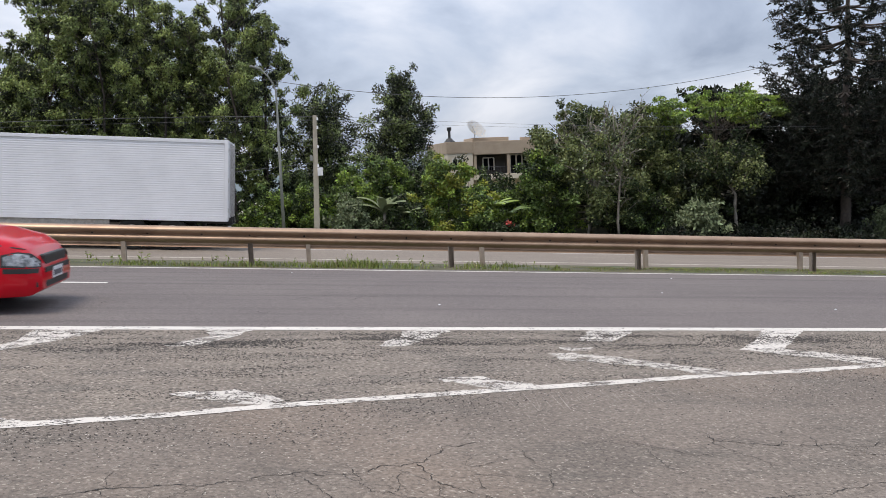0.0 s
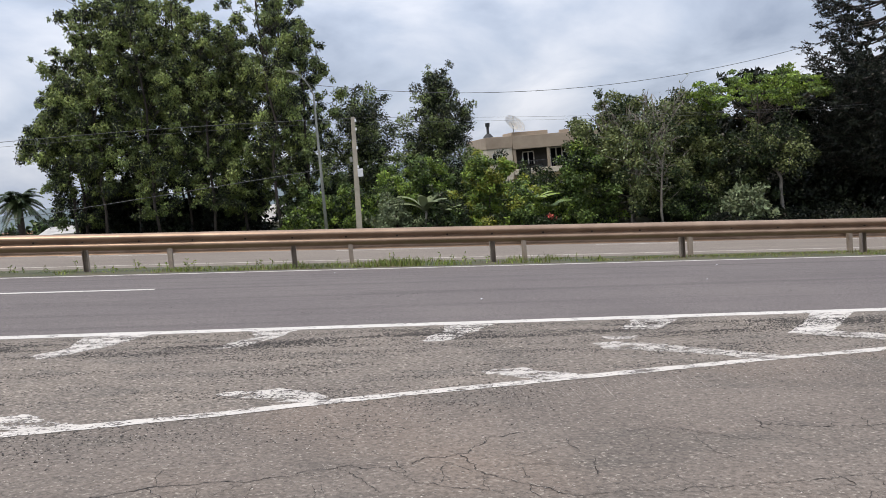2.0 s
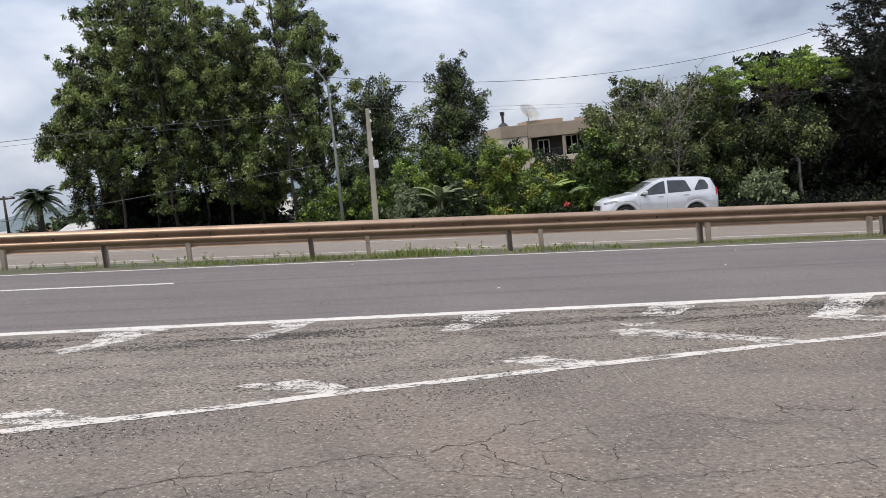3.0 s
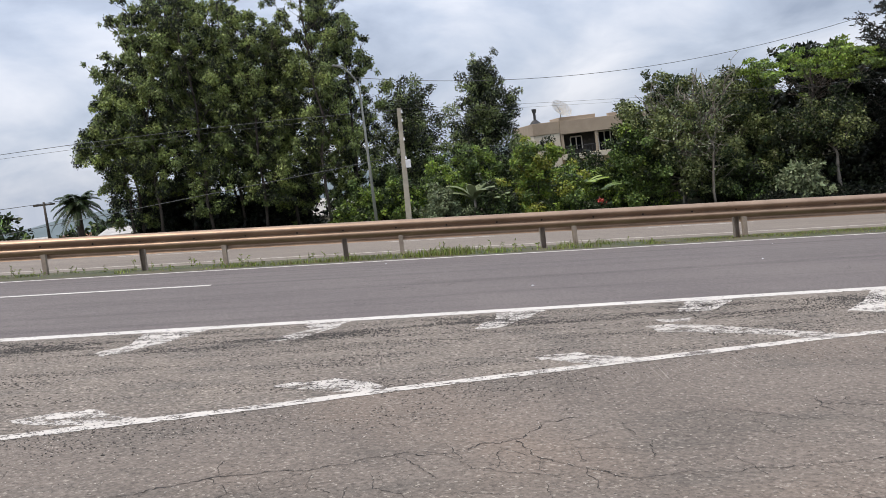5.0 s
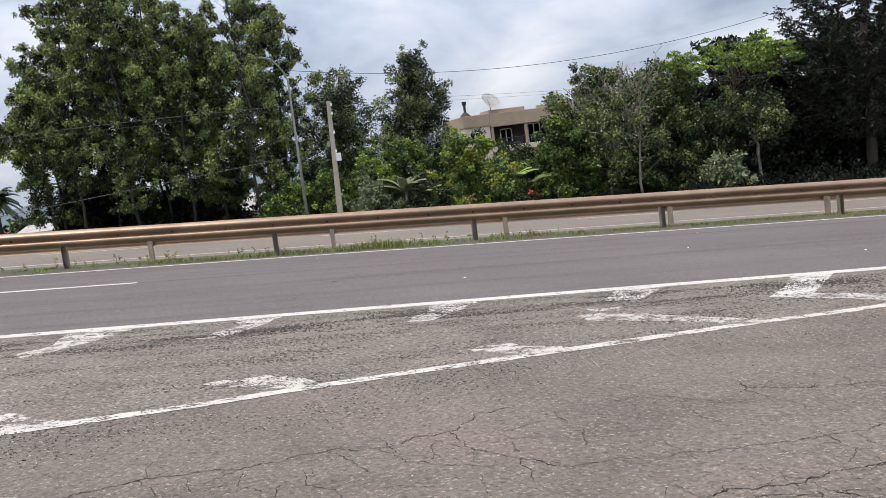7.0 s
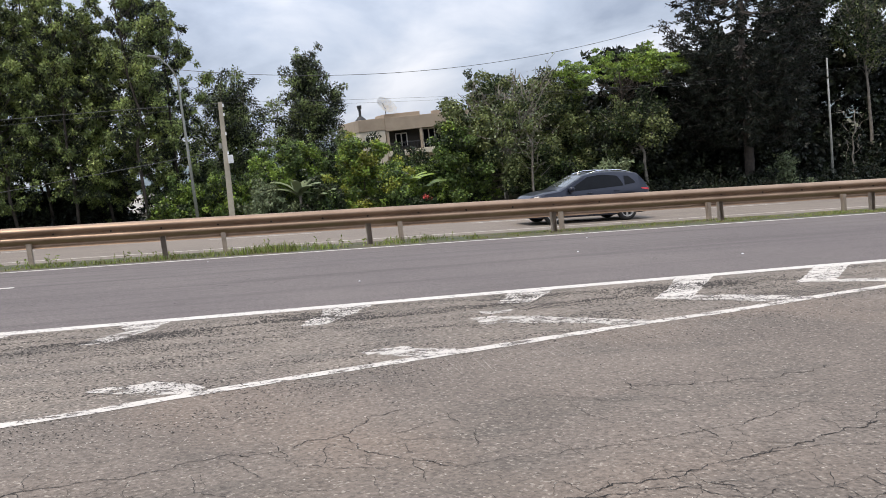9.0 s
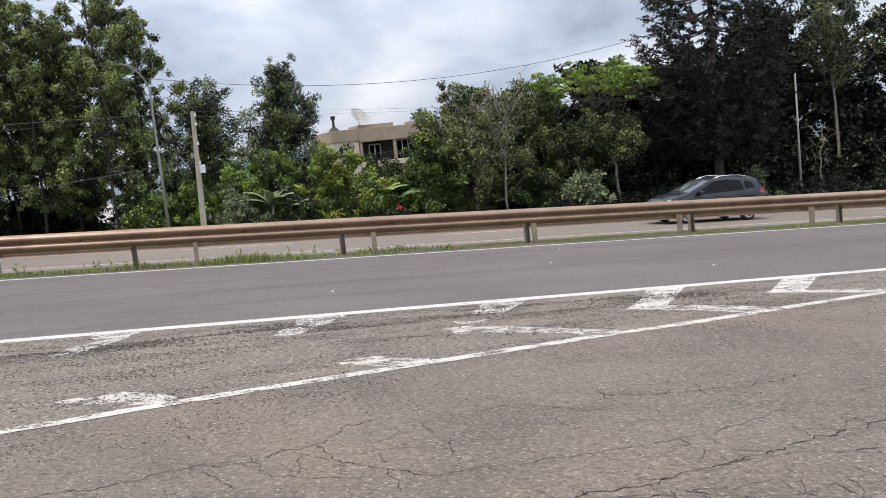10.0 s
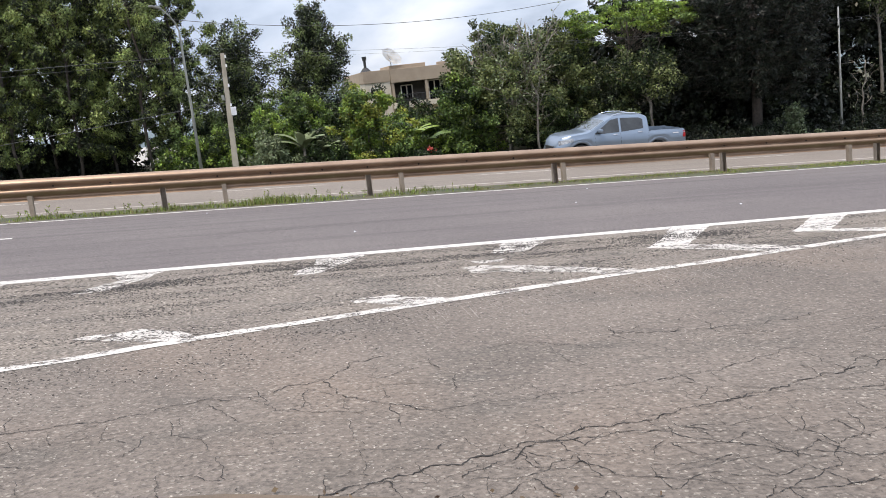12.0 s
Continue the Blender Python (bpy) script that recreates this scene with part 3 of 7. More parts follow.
def build_trees():
    tall = ((0.0, 0.9), (0.18, 1.5), (0.4, 1.95), (0.65, 1.9), (0.85, 1.3), (1.0, 0.4))
    grove = [(-12.9, 46.0, 8.8), (-11.6, 44.5, 11.0), (-10.4, 46.5, 13.2), (-9.0, 44.2, 12.4), (-7.8, 46.0, 11.6), (-6.5, 44.6, 9.8), (-5.1, 46.2, 9.0),
             (-3.3, 44.4, 13.6), (-1.9, 45.6, 9.4), (-11.2, 48.5, 12.0), (-8.6, 49.0, 12.5), (-5.8, 48.8, 10.2), (-3.0, 48.6, 11.5), (-13.2, 45.4, 6.8)]
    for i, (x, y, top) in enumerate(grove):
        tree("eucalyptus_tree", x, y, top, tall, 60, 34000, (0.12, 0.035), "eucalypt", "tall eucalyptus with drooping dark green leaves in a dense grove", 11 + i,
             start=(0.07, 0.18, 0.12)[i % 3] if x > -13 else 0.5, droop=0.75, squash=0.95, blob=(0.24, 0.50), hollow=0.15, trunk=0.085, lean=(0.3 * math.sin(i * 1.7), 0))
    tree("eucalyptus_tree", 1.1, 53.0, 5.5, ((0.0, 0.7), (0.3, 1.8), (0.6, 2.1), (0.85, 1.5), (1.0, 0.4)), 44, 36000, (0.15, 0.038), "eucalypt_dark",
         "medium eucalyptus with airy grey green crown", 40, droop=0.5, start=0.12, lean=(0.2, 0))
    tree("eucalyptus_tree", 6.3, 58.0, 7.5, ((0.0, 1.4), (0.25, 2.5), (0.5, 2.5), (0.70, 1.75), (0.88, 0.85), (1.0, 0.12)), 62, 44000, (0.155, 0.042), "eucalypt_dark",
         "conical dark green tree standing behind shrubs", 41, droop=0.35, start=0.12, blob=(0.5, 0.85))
    bush = ((0.0, 0.8), (0.3, 1.0), (0.6, 0.95), (0.85, 0.6), (1.0, 0.25))

    def shrub(x, y, top, r, mat, label, seed, n=9000, size=(0.125, 0.042), name="shrub", **kw):
        tree(name, x, y, top, tuple((h, q * r) for h, q in bush), kw.pop("limbs", 34), int(n * 1.9) if size[0] < 0.15 else n, size, mat, label, seed, trunk=kw.pop("trunk", 0.06), start=0.08,
             droop=kw.pop("droop", 0.15), blob=kw.pop("blob", (0.24, 0.50)), category=kw.pop("category", "shrub"), **kw)

    shrub(3.5, 43.0, 1.9, 2.1, "mid_leaf", "rounded leafy green shrub beside the highway", 50, 11000)
    shrub(6.7, 41.5, 1.65, 1.9, "yellow_leaf", "yellow green rounded shrub in the verge", 51, 12000)
    shrub(5.2, 44.5, 1.3, 1.8, "dark_leaf", "low dark green shrub between lighter ones", 52, 8000)
    shrub(0.4, 43.5, 0.6, 1.7, "mid_leaf", "low green hedge behind the utility pole", 53, 9000)
    shrub(-1.6, 43.5, 0.3, 1.5, "mid_leaf", "low green hedge behind the lamp post", 54, 7000)
    shrub(9.4, 45.0, 0.7, 1.7, "dark_leaf", "dark shrub below the apartment house", 55, 8000)
    shrub(2.2, 41.0, 0.0, 1.1, "grey_leaf", "low grey green weeds by the road", 56, 5000)
    shrub(7.8, 40.4, 0.0, 1.1, "mid_leaf", "low green weeds by the road", 57, 5000)
    shrub(4.4, 40.6, -0.2, 1.0, "dark_leaf", "low dark weeds by the road", 58, 5000)
    broad = ((0.0, 0.75), (0.25, 1.0), (0.55, 1.0), (0.8, 0.7), (1.0, 0.3))

    def broadleaf(x, y, top, r, mat, label, seed, n=22000, size=(0.135, 0.045), **kw):
        tree("broadleaf_tree", x, y, top, tuple((h, q * r) for h, q in broad), kw.pop("limbs", 60), int(n * 2.0) if size[0] < 0.15 else n, size, mat, label, seed, trunk=kw.pop("trunk", 0.14),
             start=kw.pop("start", 0.1), blob=kw.pop("blob", (0.34, 0.68)), droop=kw.pop("droop", 0.2), **kw)

    broadleaf(14.0, 43.0, 4.1, 3.0, "olive_leaf", "broad dark green tree with bare grey branches on top", 60, 21000, bare=16, bark="pale_bark")
    broadleaf(11.4, 42.0, 1.9, 1.25, "mid_leaf", "fresh green leafy shrub tree", 61, 9000, limbs=26, blob=(0.35, 0.6))
    broadleaf(17.3, 44.0, 4.0, 2.3, "olive_leaf", "dense dark green tree in the grove", 62, 18000)
    broadleaf(18.7, 41.5, 1.2, 1.6, "dull_leaf", "dull green understorey tree", 63, 12000, limbs=30, blob=(0.35, 0.6))
    shrub(18.3, 39.6, -0.9, 0.9, "grey_leaf", "pale grey green shrub under the trees", 64, 6000, size=(0.2, 0.05))
    tree("bare_tree", 14.6, 40.4, 4.3, ((0.0, 0.2), (0.35, 0.8), (0.7, 1.7), (1.0, 1.2)), 28, 450, (0.13, 0.04), "grey_leaf", "thin pale tree almost bare of leaves", 67, bark="pale_bark", start=0.3,
         trunk=0.07, blob=(0.3, 0.6), lean=(-0.2, 0))
    tree("bare_tree", 32.4, 40.6, 0.6, ((0.0, 0.1), (0.4, 0.6), (0.8, 1.1), (1.0, 0.6)), 7, 40, (0.13, 0.04), "grey_leaf", "thin pale forked tree before the dark wood", 69, bark="pale_bark", start=0.45,
         trunk=0.06, blob=(0.3, 0.5), lean=(0.4, 0))
    tree("bare_tree", 13.2, 40.8, 3.4, ((0.0, 0.2), (0.35, 0.8), (0.7, 1.6), (1.0, 1.0)), 26, 700, (0.13, 0.04), "grey_leaf", "thin pale tree almost bare of leaves", 68, bark="pale_bark", start=0.3,
         trunk=0.05, blob=(0.3, 0.5), lean=(0.5, 0))
    # flat, layered crown
    tree("umbrella_tree", 20.4, 42.2, 4.55, ((0.0, 0.5), (0.5, 1.4), (0.75, 3.2), (0.9, 3.5), (1.0, 1.9)), 46, 15000, (0.125, 0.045), "bright_leaf",
         "fresh green tree with a flat layered crown", 65, start=0.80, blob=(0.32, 0.62), squash=0.22, trunk=0.15, droop=0.0, inner=0)
    tree("broadleaf_tree", 20.4, 40.0, 1.9, ((0.0, 0.5), (0.5, 1.3), (0.8, 1.6), (1.0, 0.9)), 30, 12000, (0.125, 0.042), "dull_leaf",
         "slender tree with a pale leaning trunk", 66, bark="pale_bark", start=0.62, trunk=0.12, lean=(-0.5, 0), blob=(0.4, 0.65))
    # background trees in near-black leaves, the wood's shade painted into them
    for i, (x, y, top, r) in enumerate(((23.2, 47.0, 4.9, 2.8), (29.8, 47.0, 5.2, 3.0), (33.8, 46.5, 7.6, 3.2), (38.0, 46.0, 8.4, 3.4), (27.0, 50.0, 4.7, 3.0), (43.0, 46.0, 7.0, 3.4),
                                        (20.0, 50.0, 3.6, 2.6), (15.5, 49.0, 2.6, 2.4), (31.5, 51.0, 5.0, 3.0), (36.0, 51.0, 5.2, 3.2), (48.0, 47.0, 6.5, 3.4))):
        broadleaf(x, y, top, r, "deep_leaf", "tall tree deep in the grove with shade-dark leaves", 70 + i, 20000, (0.30, 0.09), start=0.05)
    tree("broadleaf_tree", 35.7, 43.0, 7.6, ((0.0, 0.3), (0.55, 0.8), (0.75, 2.0), (1.0, 1.2)), 26, 6500, (0.14, 0.045), "dull_leaf",
         "tall thin tree with dull olive foliage", 90, start=0.6, trunk=0.13, bark="pale_bark")
    shrub(27.6, 39.5, -1.4, 0.55, "grey_leaf", "small reddish grey shrub at the wood's edge", 91, 1500, limbs=14)
    # undergrowth and ground cover coloured near black for the shade under trees
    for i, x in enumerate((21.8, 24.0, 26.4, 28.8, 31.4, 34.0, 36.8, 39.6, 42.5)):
        shrub(x, 43.2 + 0.5 * math.sin(i * 2.0), land(x, 43) + 2.6 + 0.5 * math.sin(i * 1.3), 1.7, "deep_leaf", "undergrowth shrub at the wood's edge with shade-dark leaves", 130 + i, 6500, size=(0.24, 0.07))
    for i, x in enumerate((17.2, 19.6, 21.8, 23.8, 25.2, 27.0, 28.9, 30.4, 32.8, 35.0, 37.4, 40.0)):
        shrub(x, 39.6 + 0.5 * math.sin(i * 2.7), land(x, 39.6) + 0.55 + 0.2 * math.sin(i * 1.7), 1.3, "deep_leaf", "low ground cover in the wood with shade-dark leaves", 110 + i, 2600, limbs=20)
    # near-black shrubs paint the shade below the grove
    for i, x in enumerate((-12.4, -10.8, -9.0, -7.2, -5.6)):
        shrub(x, 47.5 + 0.6 * math.sin(i * 2.0), land(x, 47) + 2.1 + 0.5 * math.sin(i * 1.9), 1.4, "deep_leaf", "undergrowth shrub below the eucalyptus grove with shade-dark leaves", 150 + i, 7000, size=(0.22, 0.06))
    for i, (x, y) in enumerate(((9.9, 43.4), (12.2, 46), (7.4, 45.5), (16.2, 41.6), (1.8, 46.0), (-0.4, 46.5))):
        shrub(x, y, land(x, y) + 2.0, 1.5, "dark_leaf" if i % 2 else "mid_leaf", "leafy green shrub in the thicket", 170 + i, 7000)
    build_araucaria(26.35, 40.6)


def build_araucaria(x, y):
    """A dark conifer: bare trunk, whorls of upcurved limbs with needle tufts, the lowest ones hanging."""
    rng = np.random.default_rng(5)
    z0 = land(x, y) - 0.1
    root = tagged(new("araucaria_tree"), "tall dark araucaria with tiers of spiky drooping branches", "tree")
    root.location = (x, y, z0)
    H = 13.0
    paths = [bent(rng, (0, 0, 0), (0.1, 0, H), 0.30, 0.08, 10, 0.01)]
    C, D = [], []
    h = 2.9
    for k in range(16):
        low = h < 7.2
        h += 0.5 if low else 0.82
        limbs = 9 if low else 7
        for j in range(limbs):
            a = j * 2 * math.pi / limbs + k * 0.37 + rng.uniform(-0.15, 0.15)
            R = (3.6 - 0.05 * abs(k - 9)) * rng.uniform(0.75, 1.05)
            sag = -0.9 + 0.05 * k
            pts = []
            for i in range(9):
                t = i / 8
                z = h + sag * math.sin(t * 2.6) * 1.1 + 0.9 * t ** 3
                pts.append((Vector((math.cos(a) * R * t, math.sin(a) * R * t, z)), 0.05 * (1 - t) + 0.012))
            paths.append(pts)
            for i in range(3 if low else 4, 9):
                for _ in range(3 + (i > 5) * 3):
                    p = Vector(pts[i][0]) + Vector(rng.normal(size=3)) * 0.10
                    side = Vector((-math.sin(a), math.cos(a), 0)) * rng.uniform(-1, 1)
                    d = (Vector((math.cos(a), math.sin(a), 0.1)) + side * 0.9 + Vector((0, 0, rng.uniform(-0.7, 0.25)))).normalized()
                    L = rng.uniform(0.35, 0.75)
                    paths.append([(p, 0.012), (p + d * L, 0.008)])
                    for s in range(13):
                        q = p + d * L * (s / 12)
                        C.append(q); D.append(d)
    V, F = tubes(paths, 5)
    pydata("trunk", V, F, M["bark"], root, smooth=True)
    C, D = np.array(C), np.array(D)
    C, D = np.repeat(C, 2, axis=0), np.repeat(D, 2, axis=0)
    quads_mesh("needles", leaf_quads(rng, C, D * 1.2, 0.19, 0.028, 0.0, 0.7), M["needle"], root)


build_trees()

M["black_rail"] = material("dark_painted_metal", (0.035, 0.035, 0.037), 0.6, noise_scale=4)
M["plate"] = material("plate_white", (0.62, 0.63, 0.65), 0.5, noise_scale=6, amount=0.1)
M["tint_glass"] = material("tinted_glass", (0.007, 0.008, 0.010), 0.05, spec=0.17, noise_scale=2, amount=0.2)


# ---------------------------------------------------------------- cracks, gravel, grass
def build_cracks():
    rng = random.Random(4)
    V, F = [], []

    def crack(points, width, wander=0.06):
        pts = [Vector(p) for p in points]
        fine, far, seed = [], 0.0, rng.uniform(0, 90)
        for a, b in zip(pts, pts[1:]):
            n = max(1, int((b - a).length / 0.016))
            across = Vector((a.y - b.y, b.x - a.x)).normalized()
            for i in range(n):
                far += (b - a).length / n
                off = noise.noise(Vector((far * 9, seed, 0))) * wander * 0.9 + noise.noise(Vector((far * 42, seed, 5))) * wander * 0.35
                fine.append(a.lerp(b, i / n) + across * off * (1.0 if fine else 0.0))
        fine.append(pts[-1])
        base = len(V)
        for i, p in enumerate(fine):
            d = (fine[min(i + 1, len(fine) - 1)] - fine[max(i - 1, 0)])
            d = d.normalized() if d.length else Vector((1, 0))
            w = 0.50 * width * (0.3 + 1.3 * abs(noise.noise(Vector((p.x * 14, p.y * 14, 1.0))))) * rng.uniform(0.6, 1.7) * (0.3 if i in (0, len(fine) - 1) else 1.0) / 2
            for o in (-1, 1):
                q = p + Vector((-d.y, d.x)) * w * o
                V.append((q.x, q.y, land(q.x, q.y) + 0.003))
        for i in range(len(fine) - 1):
            F.append((base + 2 * i, base + 2 * i + 2, base + 2 * i + 3, base + 2 * i + 1))

    mains = [([(-3.4, 3.7), (-2.4, 3.95), (-1.47, 4.22), (-1.08, 4.40), (-0.54, 4.45), (-0.14, 4.60), (0.13, 4.53), (0.35, 4.67), (0.53, 4.70), (0.75, 5.03), (0.95, 5.06)], 0.016),
             ([(0.53, 4.70), (0.60, 4.37), (0.96, 3.99), (1.22, 4.0), (1.84, 3.99), (2.5, 4.05), (3.2, 4.3)], 0.011),
             ([(-0.4, 3.02), (0.0, 3.08), (0.34, 3.16), (0.70, 3.26), (1.15, 3.34), (1.45, 3.45), (1.90, 3.50), (2.38, 3.62), (3.41, 3.87), (4.6, 4.2), (6.0, 4.5)], 0.018),
             ([(0.90, 3.13), (1.22, 3.32), (1.40, 3.39), (1.84, 3.33), (2.21, 2.95), (2.6, 2.75)], 0.014),
             ([(2.40, 5.15), (2.44, 5.02), (2.75, 4.92), (3.05, 4.90), (3.3, 4.85), (3.9, 5.0)], 0.013),
             ([(1.55, 5.0), (1.72, 5.08), (1.95, 4.95), (2.1, 4.78), (2.25, 4.72)], 0.011), ([(-1.3, 5.6), (-0.4, 5.35), (0.3, 5.3)], 0.005),
             ([(-0.14, 4.60), (-0.02, 4.36), (0.06, 4.18)], 0.010), ([(0.13, 4.53), (0.22, 4.33), (0.36, 4.22)], 0.010), ([(-1.08, 4.40), (-0.95, 4.2), (-0.98, 4.05)], 0.010)]
    for pts, w in mains:
        crack(pts, w)
        for p, q in zip(pts[1:], pts[2:]):
            if rng.random() < 0.75:
                e = Vector(p) + Vector((rng.uniform(-0.25, 0.35), rng.uniform(-0.32, 0.12)))
                crack([p, Vector(p).lerp(e, 0.5) + Vector((rng.uniform(-0.05, 0.05), 0)), e], w * 0.5)
    for pts, w in (([(2.38, 3.63), (2.79, 3.59), (3.09, 3.46), (3.8, 3.5)], 0.010), ([(2.52, 3.29), (2.41, 3.14), (2.45, 2.94), (2.34, 2.85), (2.30, 2.74), (2.08, 2.68), (1.94, 2.61)], 0.009),
                   ([(1.70, 2.91), (2.03, 2.94), (2.19, 2.94), (2.32, 2.84)], 0.009), ([(1.88, 5.03), (1.91, 4.87), (1.88, 4.64), (1.96, 4.38)], 0.009),
                   ([(2.43, 5.18), (2.36, 4.97), (2.47, 4.69), (2.53, 4.52)], 0.009), ([(-0.83, 4.37), (-0.78, 4.15), (-0.59, 4.21), (-0.44, 4.06)], 0.008)):
        crack(pts, w, 0.03)
    for pts, w in (([(-0.26, 4.32), (-0.24, 4.09), (-0.12, 3.98), (-0.07, 3.82)], 0.008), ([(1.90, 3.38), (1.87, 3.27), (1.76, 3.21), (1.70, 3.08)], 0.008),
                   ([(2.72, 3.25), (2.71, 3.15), (2.60, 2.99), (2.45, 2.94)], 0.009), ([(1.40, 3.14), (1.46, 2.96), (1.67, 2.85), (1.84, 2.74), (2.07, 2.60), (2.36, 2.58)], 0.010),
                   ([(0.90, 3.12), (1.07, 3.07), (1.31, 3.09), (1.40, 3.14)], 0.009)):
        crack(pts, w, 0.03)
    # tar squiggles on the near lane
    for x, y in ((-0.2, 11.6), (0.1, 11.9), (0.45, 11.8), (0.75, 12.0), (0.2, 12.2), (-0.6, 10.6), (6.2, 12.2), (6.6, 11.9), (5.6, 11.3), (-2.5, 11.2)):
        crack([(x, y), (x + rng.uniform(0.05, 0.12), y + rng.uniform(-0.25, 0.25)), (x + rng.uniform(0.15, 0.3), y + rng.uniform(-0.2, 0.2))], 0.022, 0.08)
    # a net of small slabs where the pavement has broken up
    sx, sy = 0.20, 0.19
    node = {}
    for i in range(-20, 36):
        for j in range(0, 16):
            node[i, j] = Vector((i * sx + rng.uniform(-0.07, 0.07), 2.4 + j * sy + (0.05 if (i + j) % 2 else -0.05) + rng.uniform(-0.05, 0.05)))
    for (i, j), p in node.items():
        near = max(0.0, 1.0 - abs(p.y - (3.15 + 0.2 * p.x if p.x > 0 else 4.0 + 0.15 * p.x)) / 0.55)
        body = 0.16 + (0.72 if p.y < 3.25 + 0.12 * p.x else 0.0) + 0.26 * near + 0.5 * noise.noise(Vector((p.x * 0.9, p.y * 1.1, 4.0)))
        if p.y > 4.7:
            body *= 0.4
        for q in ((i + 1, j),) + (((i, j + 1),) if (i + j) % 2 == 0 else ()):
            if q in node and rng.random() < body:
                crack([p, node[q]], rng.uniform(0.004, 0.010), 0.035)
    tagged(pydata("pavement_cracks", V, F, M["crack"]), "dark branching cracks in old asphalt", "crack", kind="stuff")


def build_scratches():
    """Pale parallel scrapes across the pavement below the diagonal line."""
    rng = random.Random(17)
    V, F = [], []
    for k in range(44):
        x = 1.35 + 0.07 * k + rng.uniform(-0.03, 0.03)
        y = diagonal(x) - rng.uniform(0.08, 0.30)
        a = Vector((x, y))
        b = a + Vector((rng.uniform(-0.06, 0.02), -rng.uniform(0.25, 0.60)))
        w = rng.uniform(0.0015, 0.004)
        base = len(V)
        for i in range(7):
            p = a.lerp(b, i / 6)
            half = w * math.sin(math.pi * (0.1 + 0.8 * i / 6)) * rng.uniform(0.4, 1.3)
            V += [(p.x - half, p.y, land(p.x, p.y) + 0.0025), (p.x + half, p.y, land(p.x, p.y) + 0.0025)]
        F += [(base + 2 * i, base + 2 * i + 1, base + 2 * i + 3, base + 2 * i + 2) for i in range(6)]
    M["scrape"] = material("scraped_stone", (0.25, 0.22, 0.19), 0.9, noise_scale=30, amount=0.4)
    tagged(pydata("pavement_scratches", V, F, M["scrape"]), "pale parallel scratches scraped into the asphalt", "scratch", kind="stuff")


def stones(name, spots, mat, label):
    """Small crushed stones, squashed octahedra, at (x, y, size)."""
    rng = np.random.default_rng(8)
    base = np.array([(1, 0, 0), (-1, 0, 0), (0, 1, 0), (0, -1, 0), (0, 0, 1), (0, 0, -1)], dtype=float)
    tri = np.array([(0, 2, 4), (2, 1, 4), (1, 3, 4), (3, 0, 4), (2, 0, 5), (1, 2, 5), (3, 1, 5), (0, 3, 5)])
    V, F = [], []
    for k, (x, y, s) in enumerate(spots):
        b = base * rng.uniform(0.55, 1.1, (6, 1)) * s
        b[:, 2] *= 0.42
        a = rng.uniform(0, 6.28)
        c, d = math.cos(a), math.sin(a)
        V.append(np.stack([b[:, 0] * c - b[:, 1] * d + x, b[:, 0] * d + b[:, 1] * c + y, b[:, 2] + land(x, y) + s * 0.3], axis=1))
        F.append(tri + 6 * k)
    return tagged(pydata(name, np.concatenate(V), np.concatenate(F), mat), label, "gravel", kind="stuff")


def build_gravel():
    rng = np.random.default_rng(21)
    dark, pale = [], []
    while len(dark) < 13000:
        x, y = rng.uniform(-7, 11), rng.uniform(6.3, 9.28)
        if y < diagonal(x) + 0.1:
            continue
        n = noise.noise(Vector((x * 0.45, y * 2.6, 3.0))) + 0.5 * noise.noise(Vector((x * 1.7, y * 5, 9.0)))
        w = -0.05 + n * 1.2 + 0.55 * math.exp(-((y - 8.55 - 0.25 * math.sin(x * 1.3)) / 0.24) ** 2) * (1 if x < 4.5 else 0.4)
        if rng.random() < w:
            dark.append((x, y, rng.uniform(0.004, 0.010) * (1.5 if rng.random() < 0.12 else 1.0)))
    while len(dark) < 21000:
        # the broken edge beside the line, in long crumbled bands
        x, y = rng.uniform(-6.0, 5.6), rng.normal(8.66, 0.24)
        if y < 9.24 and rng.random() < 0.15 + 1.9 * noise.noise(Vector((x * 0.7, y * 4.2, 7.0))):
            dark.append((x, y, rng.uniform(0.006, 0.0155)))
    while len(dark) < 31000:
        x, y = rng.uniform(-5, 9), rng.uniform(6.0, 9.25)
        if y > diagonal(x) + 0.08 and rng.random() < 0.06 + 1.7 * noise.noise(Vector((x * 0.8, y * 4.0, 2.0))) + (0.3 if 1.0 < x < 5.5 and 7.3 < y < 8.9 else 0.0):
            dark.append((x, y, rng.uniform(0.0045, 0.013)))
    while len(dark) < 35000:
        # single chips on both sides of the diagonal line
        x = rng.uniform(-5, 9)
        y = diagonal(x) + rng.normal(-0.15, 0.42)
        if y < 9.2 and rng.random() < 0.35 + 1.3 * noise.noise(Vector((x * 0.9, y * 1.4, 5.0))):
            dark.append((x, y, rng.uniform(0.004, 0.0105)))
    while len(pale) < 9000:
        x, y = rng.uniform(-6, 10), rng.uniform(3.0, 9.2)
        if rng.random() < max(0.12, 1.0 - abs(y - diagonal(x) + 0.35) / 1.3):
            pale.append((x, y, rng.uniform(0.003, 0.008)))
    stones("gravel", dark, M["gravel"], "loose dark crumbs of broken asphalt")
    M["pale_gravel"] = material("pale_gravel", (0.30, 0.27, 0.24), 0.9, island=0.7)
    stones("gravel", pale, M["pale_gravel"], "loose grey grit beside the diagonal line")
    chips = [(1.62, 11.2), (5.2, 12.6), (7.0, 11.0), (-0.3, 15.8), (6.5, 15.3)]
    stones("gravel", [(x, y, 0.024) for x, y in chips], M["plate"], "pale chips scattered on the lanes")


